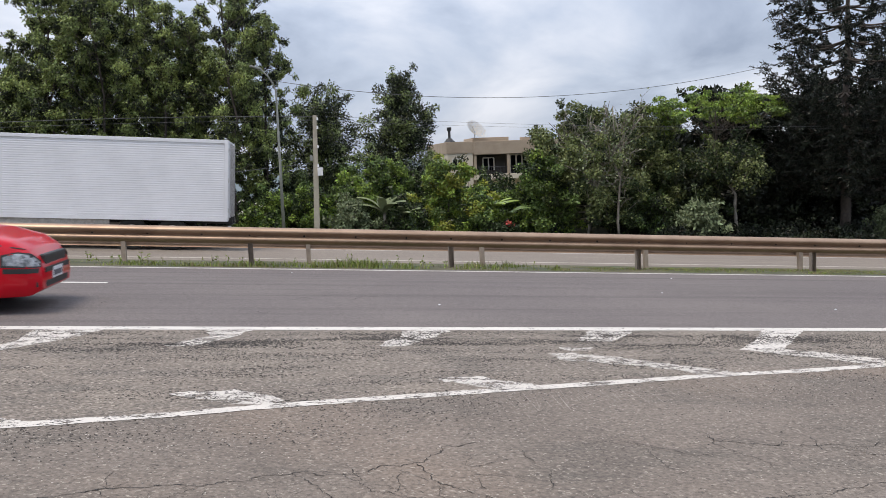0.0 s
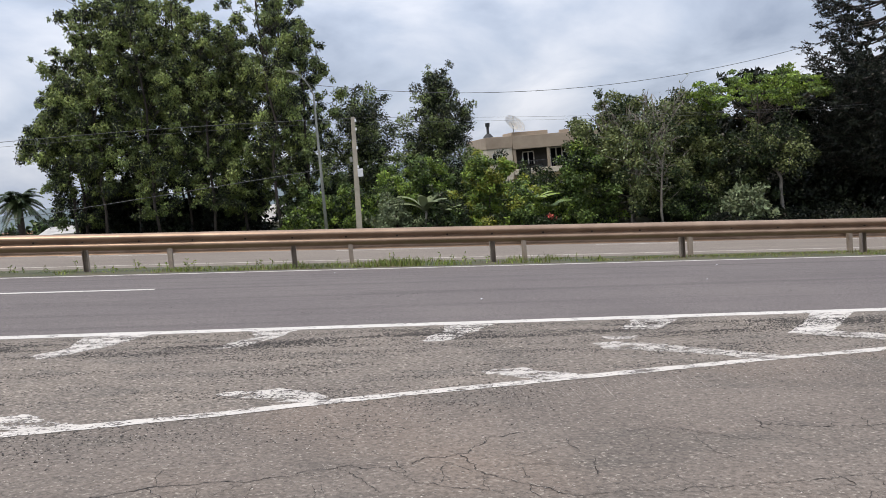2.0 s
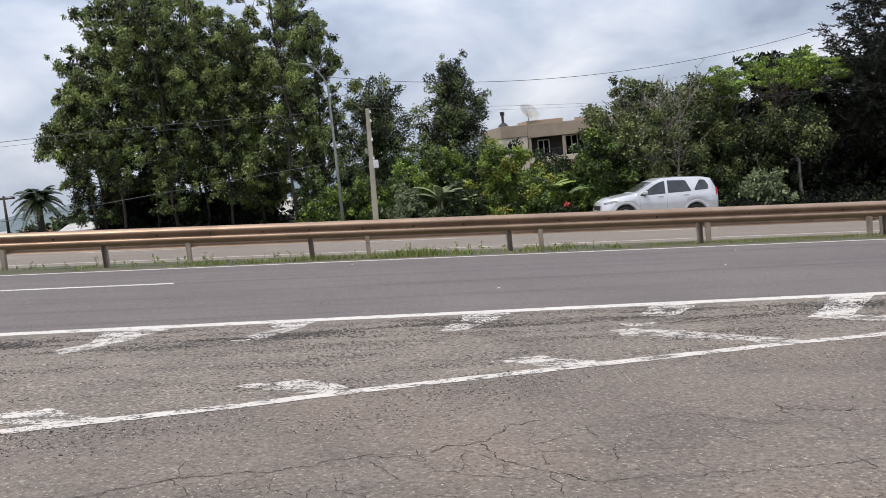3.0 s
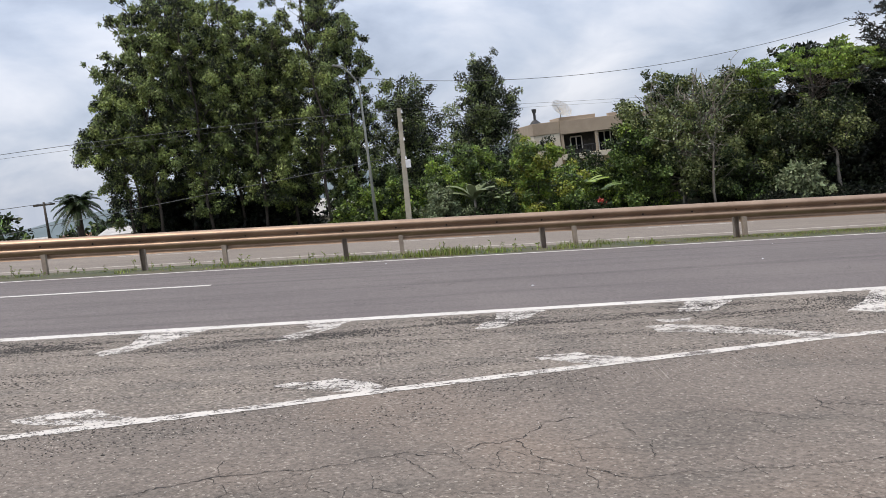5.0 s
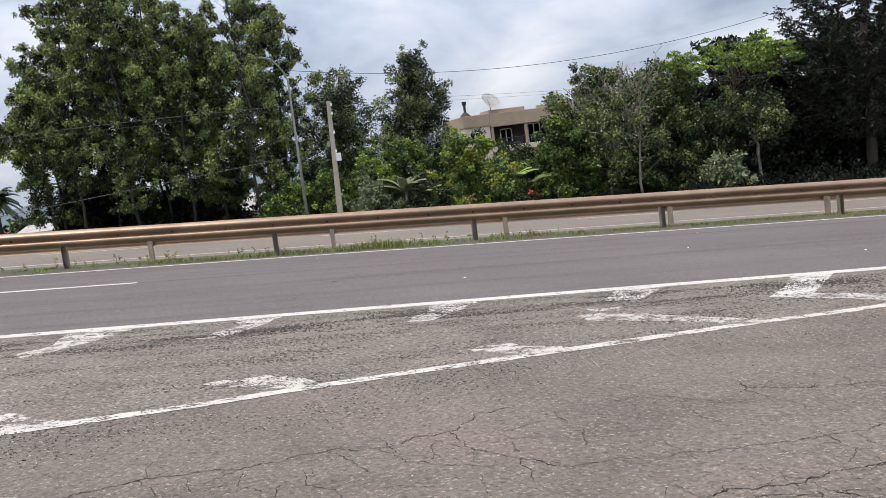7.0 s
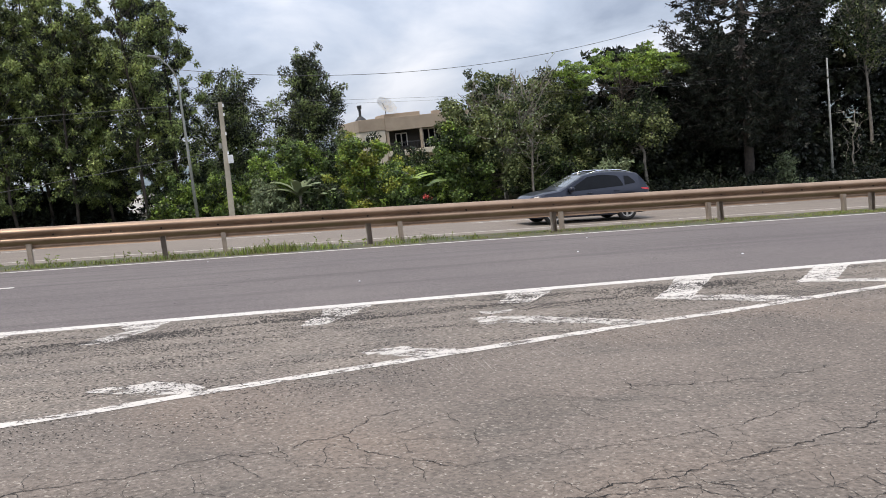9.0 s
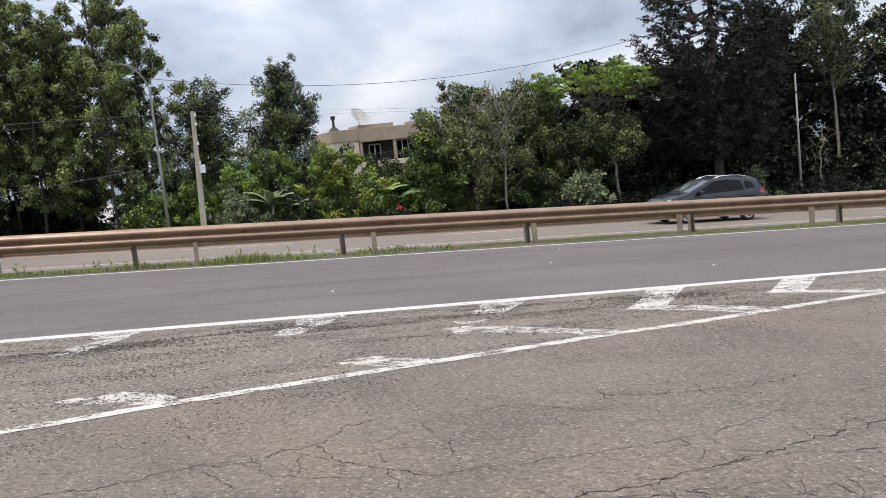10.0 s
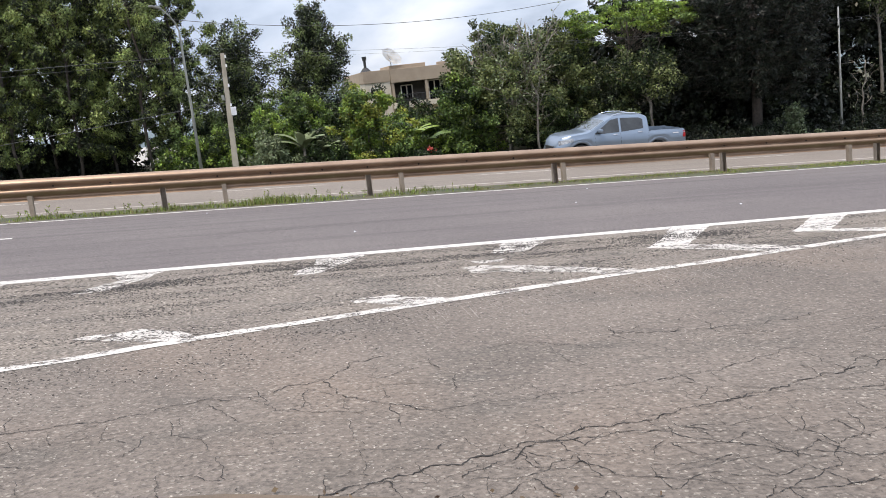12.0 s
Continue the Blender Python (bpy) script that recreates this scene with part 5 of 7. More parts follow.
M["red_paint"] = paint("red_car_paint", (0.50, 0.001, 0.012), coat=0.5, spec=0.15)
M["white_paint"] = paint("white_car_paint", (0.66, 0.675, 0.69))
M["navy_paint"] = paint("dark_blue_car_paint", (0.012, 0.015, 0.028), flake=0.2, coat=0.5)
M["graphite_paint"] = paint("graphite_car_paint", (0.020, 0.022, 0.028), flake=0.2, coat=0.5)
M["black_paint"] = paint("black_car_paint", (0.018, 0.019, 0.022))
M["silver_paint"] = paint("silver_blue_car_paint", (0.20, 0.25, 0.31), flake=0.55, coat=0.5, spec=0.3)
M["pearl_paint"] = paint("silver_white_car_paint", (0.52, 0.53, 0.55), flake=0.3)
M["screen_glass"] = material("windscreen_glass", (0.06, 0.07, 0.07), 0.04, spec=0.7, coat=0.6, noise_scale=1.5, amount=0.3)
M["panel_gap"] = material("panel_gap", (0.20, 0.20, 0.21), 0.6)
M["clear_glass"] = material("side_glass", (0.045, 0.050, 0.055), 0.05, spec=0.5, noise_scale=1.2, amount=0.4)
M["black_trim"] = material("black_plastic", (0.020, 0.020, 0.021), 0.55, noise_scale=6, amount=0.3)
M["mud_trim"] = material("muddy_grey_cladding", (0.042, 0.035, 0.031), 0.7, noise_scale=4, colour2=(0.022, 0.019, 0.018), bump=0.2)
M["tyre"] = material("tyre_rubber", (0.011, 0.011, 0.011), 0.85, noise_scale=8, amount=0.35, bump=0.3)
M["rim"] = material("silver_alloy", (0.44, 0.43, 0.42), 0.36, metal=0.5, noise_scale=9, amount=0.2)
# near-black that stands for the shade inside a wheel
M["wheel_shade"] = material("wheel_shadow", (0.03, 0.03, 0.03), 0.7)
M["tail_red"] = material("red_lamp_lens", (0.46, 0.006, 0.014), 0.12, coat=0.4, noise_scale=14, colour2=(0.30, 0.004, 0.008))
M["clear_lamp"] = material("clear_lamp_lens", (0.42, 0.44, 0.46), 0.12, coat=1.0, metal=0.3, noise_scale=16, colour2=(0.10, 0.105, 0.11))
M["grey_lamp"] = material("dull_lamp_lens", (0.20, 0.21, 0.20), 0.15, coat=1.0, noise_scale=12, colour2=(0.10, 0.11, 0.10))
M["chrome"] = material("bright_metal", (0.75, 0.75, 0.76), 0.15, metal=1.0)
M["amber"] = material("pale_amber_stripe", (0.62, 0.33, 0.20), 0.4, noise_scale=3, amount=0.2)
M["bright_alloy"] = material("brushed_aluminium", (0.74, 0.74, 0.74), 0.4, metal=0.4, noise_scale=4, amount=0.1)
M["plate_bar"] = material("plate_bar", (0.10, 0.10, 0.12), 0.5)


class Shell:
    """A car body: side outlines as (x, z) lists, x from the tail to the nose, swept to full width."""

    def __init__(self, length, half, roof, belt, sill, wheels, radius, plan, bed=None, tumble=0.30):
        self.L, self.h, self.roof, self.belt, self.sill, self.wheels, self.r, self.plan, self.bed, self.tumble = length, half, roof, belt, sill, wheels, radius, plan, bed, tumble

    def at(self, table, x):
        return float(np.interp(x, [p[0] for p in table], [p[1] for p in table]))

    def width(self, x):
        return self.h * self.at(self.plan, x)

    def bottom(self, x):
        z = self.at(self.sill, x)
        R = self.r + 0.055
        for w in self.wheels:
            if abs(x - w) < R:
                z = max(z, self.r * 0.98 + math.sqrt(R * R - (x - w) ** 2))
        return z

    def section(self, x):
        w, top, b = self.width(x), self.at(self.roof, x), self.bottom(x)
        belt = min(self.at(self.belt, x), top - 0.02)
        b = min(b, belt - 0.10)
        if top - belt > 0.12:
            e = (w * 0.945 - self.tumble * (top - belt - 0.06), top - 0.06)
        else:
            e = (w * 0.90, belt + (top - belt) * 0.55)
        low = (w * 0.92, b), (w * 0.965, b + 0.035), (w * 0.985, b + (belt - b) * 0.30), (w, b + (belt - b) * 0.62), (w * 0.982, belt - 0.06), (w * 0.945, belt)
        if self.bed and self.bed[0] < x < self.bed[1]:
            up = (w * 0.93, top - 0.012), (w * 0.90, top), (w * 0.86, top), (w * 0.84, 0.52), (0.0, 0.52)
        else:
            up = e, (e[0] * 0.93, top - 0.022), (e[0] * 0.75, top - 0.008), (e[0] * 0.35, top - 0.001), (0.0, top)
        return [*low, *up]

    def side(self, x, z):
        s = self.section(x)[:7]
        return float(np.interp(z, [p[1] for p in s], [p[0] for p in s]))

    def top(self, x, y):
        s = self.section(x)[6:]
        return float(np.interp(abs(y), [p[0] for p in reversed(s)], [p[1] for p in reversed(s)]))

    def body(self, mat, root, name="body"):
        xs = {0.0, self.L}
        k = int(self.L / 0.06)
        xs |= {self.L * i / k for i in range(k + 1)}
        for w in self.wheels:
            R = self.r + 0.055
            xs |= {w + R * math.cos(math.pi * i / 16) for i in range(17)} | {w - R - 0.002, w + R + 0.002}
        xs |= {p[0] for p in self.roof}
        if self.bed:
            xs |= {self.bed[0] - 0.001, self.bed[0] + 0.001, self.bed[1] - 0.001, self.bed[1] + 0.001}
        xs = sorted(x for x in xs if 0 <= x <= self.L)
        V, F = [], []
        n = 21
        for x in xs:
            s = self.section(x)
            V += [(x - self.L / 2, -y, z) for y, z in s] + [(x - self.L / 2, y, z) for y, z in reversed(s[:-1])]
        for i in range(len(xs) - 1):
            for j in range(n - 1):
                F.append((i * n + j, i * n + j + 1, (i + 1) * n + j + 1, (i + 1) * n + j))
            F.append((i * n + n - 1, i * n, (i + 1) * n, (i + 1) * n + n - 1))
        F.append(tuple(range(n)))
        F.append(tuple((len(xs) - 1) * n + j for j in reversed(range(n))))
        ob = pydata(name, V, F, mat, root)
        bm = bmesh.new(); bm.from_mesh(ob.data)
        bmesh.ops.recalc_face_normals(bm, faces=bm.faces[:])
        bm.to_mesh(ob.data); bm.free()
        ob.data.polygons.foreach_set("use_smooth", [True] * len(ob.data.polygons))
        ob.data.set_sharp_from_angle(angle=radians(38))
        # dark floor between the arches
        bm = bmesh.new()
        add_box(bm, (self.L * 0.90, self.h * 1.30, 0.28), Matrix.Translation((0, 0, self.at(self.sill, self.L / 2) + 0.16)))
        part("floor_pan", bm, M["black_trim"], root)
        # black blocks added in the arch tunnels for the shade behind the wheels
        for w in self.wheels:
            R = self.r + 0.055
            bm = bmesh.new()
            add_box(bm, (R * 1.2, self.width(w) * 1.5, R * 1.1), Matrix.Translation((w - self.L / 2, 0, self.r * 0.98 + R * 0.22)))
            part("arch_shade_block", bm, M["black_trim"], root)
        return ob

    def patch(self, name, low, high, mat, root, sides=(-1, 1), proud=0.006, label="", nz=4, step=0.05):
        """A panel on the flank between a low and a high outline, one for each side."""
        made = []
        x0, x1 = max(low[0][0], high[0][0]), min(low[-1][0], high[-1][0])
        n = max(3, int((x1 - x0) / step))
        for s in sides:
            V, F = [], []
            for i in range(n + 1):
                x = x0 + (x1 - x0) * i / n
                a, b = self.at(low, x), self.at(high, x)
                for k in range(nz + 1):
                    z = a + (b - a) * k / nz
                    V.append((x - self.L / 2, s * (self.side(x, z) + proud), z))
            m = nz + 1
            for i in range(n):
                for k in range(nz):
                    f = (i * m + k, (i + 1) * m + k, (i + 1) * m + k + 1, i * m + k + 1)
                    F.append(f if s < 0 else f[::-1])
            made.append(pydata(name, V, F, mat, root, label, smooth=True))
        return made

    def sheet(self, name, x0, x1, y0, y1, mat, root, proud=0.008, label=""):
        """Glass laid on the upper surface; the half widths y0 and y1 are at x0 and x1."""
        V, F = [], []
        nx, ny = 10, 10
        for i in range(nx + 1):
            x = x0 + (x1 - x0) * i / nx
            hw = self.section(x)[6][0] * 0.965 if y0 is None else y0 + (y1 - y0) * i / nx
            for j in range(ny + 1):
                y = -hw + 2 * hw * j / ny
                V.append((x - self.L / 2, y, self.top(x, y) + proud))
        for i in range(nx):
            for j in range(ny):
                a = i * (ny + 1) + j
                F.append((a, a + ny + 1, a + ny + 2, a + 1))
        return pydata(name, V, F, mat, root, label, smooth=True)

    def seam(self, xs_zs, root, thick=0.005, mat=None, name="seam"):
        for s in (-1, 1):
            V, F = [], []
            for i, (x, z) in enumerate(xs_zs):
                d = Vector((xs_zs[min(i + 1, len(xs_zs) - 1)][0] - xs_zs[max(i - 1, 0)][0], xs_zs[min(i + 1, len(xs_zs) - 1)][1] - xs_zs[max(i - 1, 0)][1])).normalized()
                for o in (-1, 1):
                    xx, zz = x - d.y * thick / 2 * o, z + d.x * thick / 2 * o
                    V.append((xx - self.L / 2, s * (self.side(xx, zz) + 0.003), zz))
            for i in range(len(xs_zs) - 1):
                F.append((2 * i, 2 * i + 2, 2 * i + 3, 2 * i + 1))
            pydata(name, V, F, mat or M["black_trim"], root)


def line(a, b, n=8):
    return [(a[0] + (b[0] - a[0]) * i / n, a[1] + (b[1] - a[1]) * i / n) for i in range(n + 1)]


WHEELS = {}


def wheel_meshes(radius, rim, wide, spokes, fat):
    """Tyre, alloy rim with spokes, and hub; the axle lies along y, the outer face towards -y."""
    key = (radius, rim, wide, spokes, fat)
    if key in WHEELS:
        return WHEELS[key]
    prof = [(rim, -wide / 2 + 0.012), (rim + 0.012, -wide / 2), (radius - 0.035, -wide / 2), (radius - 0.008, -wide / 2 + 0.022), (radius, -wide / 4), (radius, wide / 4), (radius - 0.02, wide / 2), (rim, wide / 2)]
    n = 40
    V, F = [], []
    for i in range(n):
        t = 2 * math.pi * i / n
        V += [(r * math.cos(t), y, r * math.sin(t)) for r, y in prof]
    m = len(prof)
    for i in range(n):
        for j in range(m - 1):
            F.append((i * m + j, ((i + 1) % n) * m + j, ((i + 1) % n) * m + j + 1, i * m + j + 1))
    tyre = bpy.data.meshes.new("tyre"); tyre.from_pydata(V, [], F); tyre.materials.append(M["tyre"])
    tyre.polygons.foreach_set("use_smooth", [True] * len(tyre.polygons))
    bm = bmesh.new()
    # rim ring
    ring = [(rim + 0.004, -wide / 2 + 0.006), (rim - 0.022, -wide / 2 + 0.010), (rim - 0.03, -wide / 2 + 0.04), (rim - 0.02, wide / 2)]
    vs = [[bm.verts.new((r * math.cos(2 * math.pi * i / n), y, r * math.sin(2 * math.pi * i / n))) for r, y in ring] for i in range(n)]
    for i in range(n):
        for j in range(3):
            bm.faces.new((vs[i][j], vs[(i + 1) % n][j], vs[(i + 1) % n][j + 1], vs[i][j + 1]))
    y = -wide / 2 + 0.030
    add_cyl(bm, 0.068, 0.060, 0.03, Matrix.Translation((0, y - 0.008, 0)) @ pose(0, 0, 0, 90), 18)
    for k in range(spokes):
        a = 2 * math.pi * k / spokes
        d, s = Vector((math.cos(a), 0, math.sin(a))), Vector((-math.sin(a), 0, math.cos(a)))
        w0, w1 = fat * 0.75, fat * 1.1
        q = []
        for yy, g in ((y - 0.012, 0.72), (y + 0.022, 1.0)):
            q.append([bm.verts.new(d * 0.05 + s * w0 * g + Vector((0, yy, 0))), bm.verts.new(d * (rim - 0.012) + s * w1 * g + Vector((0, yy - 0.012, 0))),
                      bm.verts.new(d * (rim - 0.012) - s * w1 * g + Vector((0, yy - 0.012, 0))), bm.verts.new(d * 0.05 - s * w0 * g + Vector((0, yy, 0)))])
        bm.faces.new(q[0])
        for i in range(4):
            bm.faces.new((q[0][i], q[0][(i + 1) % 4], q[1][(i + 1) % 4], q[1][i]))
    bmesh.ops.recalc_face_normals(bm, faces=bm.faces[:])
    rimm = bpy.data.meshes.new("rim"); bm.to_mesh(rimm); bm.free(); rimm.materials.append(M["rim"])
    # dark disc behind the spokes, the wheel's inner shade put into its colour
    bm = bmesh.new()
    add_cyl(bm, rim - 0.03, rim - 0.03, 0.02, Matrix.Translation((0, 0.02, 0)) @ pose(0, 0, 0, 90), 24)
    disc = bpy.data.meshes.new("shade_disc"); bm.to_mesh(disc); bm.free(); disc.materials.append(M["wheel_shade"])
    WHEELS[key] = tyre, rimm, disc
    return WHEELS[key]


SPIN = []


def add_wheels(root, sh, rim, spokes, fat, wide=0.19, spin=False):
    for x in sh.wheels:
        for s in (-1, 1):
            hub = new("wheel")
            hub.parent = root
            hub.matrix_basis = pose(x - sh.L / 2, s * (sh.width(x) - wide / 2 - 0.015), sh.r, 0, 0, 0 if s < 0 else 180)
            for nm, me in zip(("tyre", "rim", "shade_disc"), wheel_meshes(sh.r, rim, wide, spokes, fat)):
                ob = new(nm, me)
                ob.parent = hub
            if spin:
                SPIN.append((hub, hub.matrix_basis.copy(), s, spin))


def mirror(root, sh, x, z, mat, sides=(-1, 1)):
    for s in sides:
        y = sh.side(x, z)
        bm = bmesh.new()
        add_box(bm, (0.16, 0.20, 0.135), Matrix.Translation((x - sh.L / 2, s * (y + 0.11), z + 0.05)), 0.035)
        mm = part("mirror", bm, mat, root, smooth=True)
        bm = bmesh.new()
        add_box(bm, (0.06, 0.08, 0.07), Matrix.Translation((x - sh.L / 2, s * (y + 0.02), z - 0.02)), 0.012)
        part("mirror_arm", bm, M["black_trim"], mm)


def handle(root, sh, x, z, mat, long=0.19):
    for s in (-1, 1):
        bm = bmesh.new()
        add_box(bm, (long, 0.035, 0.032), Matrix.Translation((x - sh.L / 2, s * (sh.side(x, z) + 0.014), z)), 0.012)
        part("door_handle", bm, mat, root, smooth=True)


def number_plate(root, sh, x, z, turn=1):
    bm = bmesh.new()
    add_box(bm, (0.012, 0.40, 0.13), Matrix.Translation((x - sh.L / 2, 0, z)), 0.003)
    p = part("number_plate", bm, M["plate"], root)
    bm = bmesh.new()
    add_box(bm, (0.004, 0.33, 0.06), Matrix.Translation((x - sh.L / 2 + turn * 0.008, 0, z - 0.01)))
    part("plate_bar", bm, M["plate_bar"], p)


def boxes(root, sh, name, mat, rows):
    """Small trim blocks on the nose or the tail: (x, y, z, sx, sy, sz, turn)."""
    for x, y, z, sx, sy, sz, turn in rows:
        bm = bmesh.new()
        add_box(bm, (sx, sy, sz), Matrix.Translation((x - sh.L / 2, y, z)) @ pose(0, 0, 0, 0, 0, turn), min(sx, sy, sz) * 0.3)
        part(name, bm, mat, root)


def red_pickup():
    root = tagged(new("pickup_truck"), "small lowered red pickup carrying a dirt bike in its bed", "pickup truck")
    sh = Shell(4.45, 0.83,
               roof=[(0, 0.62), (0.03, 0.90), (0.10, 0.935), (1.76, 0.895), (1.78, 0.90), (1.82, 1.31), (1.92, 1.345), (2.28, 1.345), (2.50, 1.315), (2.68, 1.24), (3.30, 0.935), (3.36, 0.945), (3.80, 0.905), (4.15, 0.82), (4.32, 0.715), (4.40, 0.60), (4.45, 0.52)],
               belt=[(0, 0.80), (0.10, 0.90), (1.76, 0.86), (3.30, 0.85), (4.0, 0.78), (4.3, 0.66), (4.45, 0.46)],
               sill=[(0, 0.30), (0.1, 0.24), (0.7, 0.20), (1.5, 0.155), (3.3, 0.155), (4.1, 0.19), (4.35, 0.20), (4.45, 0.27)],
               wheels=(1.02, 3.69), radius=0.272, plan=[(0, 0.93), (0.08, 0.975), (0.5, 1.0), (3.7, 1.0), (4.1, 0.96), (4.32, 0.87), (4.45, 0.72)], bed=(0.10, 1.75), tumble=0.36)
    sh.body(M["red_paint"], root)
    g = M["tint_glass"]
    sh.patch("side_window", [(2.12, 0.875), (2.98, 0.865)], [(2.12, 1.26), (2.28, 1.265), (2.50, 1.23), (2.70, 1.13), (2.98, 0.90)], g, root)
    sh.patch("quarter_window", [(1.87, 0.885), (2.06, 0.878)], [(1.87, 1.28), (1.98, 1.285), (2.06, 0.95)], g, root)
    sh.sheet("windscreen", 2.70, 3.27, None, None, M["screen_glass"], root)
    sh.sheet("wiper_cowl", 3.27, 3.33, 0.62, 0.62, M["black_trim"], root, 0.012)
    sh.seam(line((2.09, 1.25), (2.11, 0.25)), root); sh.seam(line((3.02, 0.86), (3.06, 0.25)), root); sh.seam(line((1.82, 0.86), (2.85, 0.85)), root, 0.006)
    sh.seam(line((3.34, 0.89), (4.30, 0.715)), root, 0.012)
    sh.patch("rub_strip", [(1.42, 0.518), (3.25, 0.500)], [(1.42, 0.530), (3.25, 0.514)], M["amber"], root, proud=0.012, nz=1)
    sh.patch("bumper_strip", [(0.02, 0.535), (0.70, 0.53)], [(0.02, 0.555), (0.70, 0.55)], M["red_paint"], root, proud=0.02, nz=1)
    sh.patch("bumper_strip", [(4.10, 0.455), (4.42, 0.455)], [(4.10, 0.51), (4.42, 0.505)], M["black_trim"], root, proud=0.012, nz=1)
    sh.patch("headlight", [(4.10, 0.545), (4.42, 0.525)], [(4.10, 0.64), (4.22, 0.675), (4.34, 0.655), (4.42, 0.58)], M["clear_lamp"], root, nz=3, step=0.03)
    sh.patch("lamp_bezel", [(4.07, 0.525), (4.43, 0.51)], [(4.07, 0.655), (4.22, 0.69), (4.35, 0.668), (4.43, 0.585)], M["black_trim"], root, nz=3, step=0.03, proud=0.003)
    sh.patch("tail_light", [(0.012, 0.60), (0.10, 0.60)], [(0.012, 0.84), (0.10, 0.86)], M["tail_red"], root, nz=3, step=0.03)
    sh.patch("rear_valance", [(0.03, 0.235), (0.72, 0.20)], [(0.03, 0.285), (0.72, 0.235)], M["black_trim"], root, nz=1)
    mirror(root, sh, 2.92, 0.90, M["red_paint"]); handle(root, sh, 2.28, 0.72, M["red_paint"])
    for s in (-1, 1):
        V = [(x - sh.L / 2, s * (sh.width(x) * k), z) for x in (0.12, 1.0, 1.73) for k, z in ((0.94, sh.at(sh.roof, x) - 0.002), (0.94, sh.at(sh.roof, x) + 0.022), (0.85, sh.at(sh.roof, x) + 0.022), (0.85, sh.at(sh.roof, x) - 0.002))]
        F = [(4 * i + j, 4 * i + j + 4, 4 * i + (j + 1) % 4 + 4, 4 * i + (j + 1) % 4) for i in range(2) for j in range(4)] + [(0, 1, 2, 3), (11, 10, 9, 8)]
        pydata("bed_rail", V, F, M["bright_alloy"], root, "bright metal bed rail")
    boxes(root, sh, "grille", M["black_trim"], [(4.405, 0, 0.585, 0.075, 0.86, 0.12, 0)])
    boxes(root, sh, "bumper_strip", M["black_trim"], [(4.445, 0, 0.475, 0.03, 1.0, 0.06, 0)])
    boxes(root, sh, "air_intake", M["black_trim"], [(4.445, 0, 0.315, 0.02, 0.9, 0.07, 0), (4.37, -0.60, 0.33, 0.10, 0.03, 0.07, -38), (4.37, 0.60, 0.33, 0.10, 0.03, 0.07, 38)])
    boxes(root, sh, "rear_window", M["tint_glass"], [(1.785, 0, 1.12, 0.03, 1.05, 0.26, 0)])
    boxes(root, sh, "sill_skirt", M["red_paint"], [(2.35, -0.80, 0.175, 1.95, 0.05, 0.05, 0), (2.35, 0.80, 0.175, 1.95, 0.05, 0.05, 0)])
    number_plate(root, sh, 4.455, 0.42); number_plate(root, sh, -0.006, 0.47, -1)
    boxes(root, sh, "tailgate_handle", M["black_trim"], [(0.0, 0, 0.72, 0.03, 0.22, 0.05, 0)])
    add_wheels(root, sh, 0.215, 6, 0.054, 0.20, spin=(0.0, 0.75))
    return root, sh


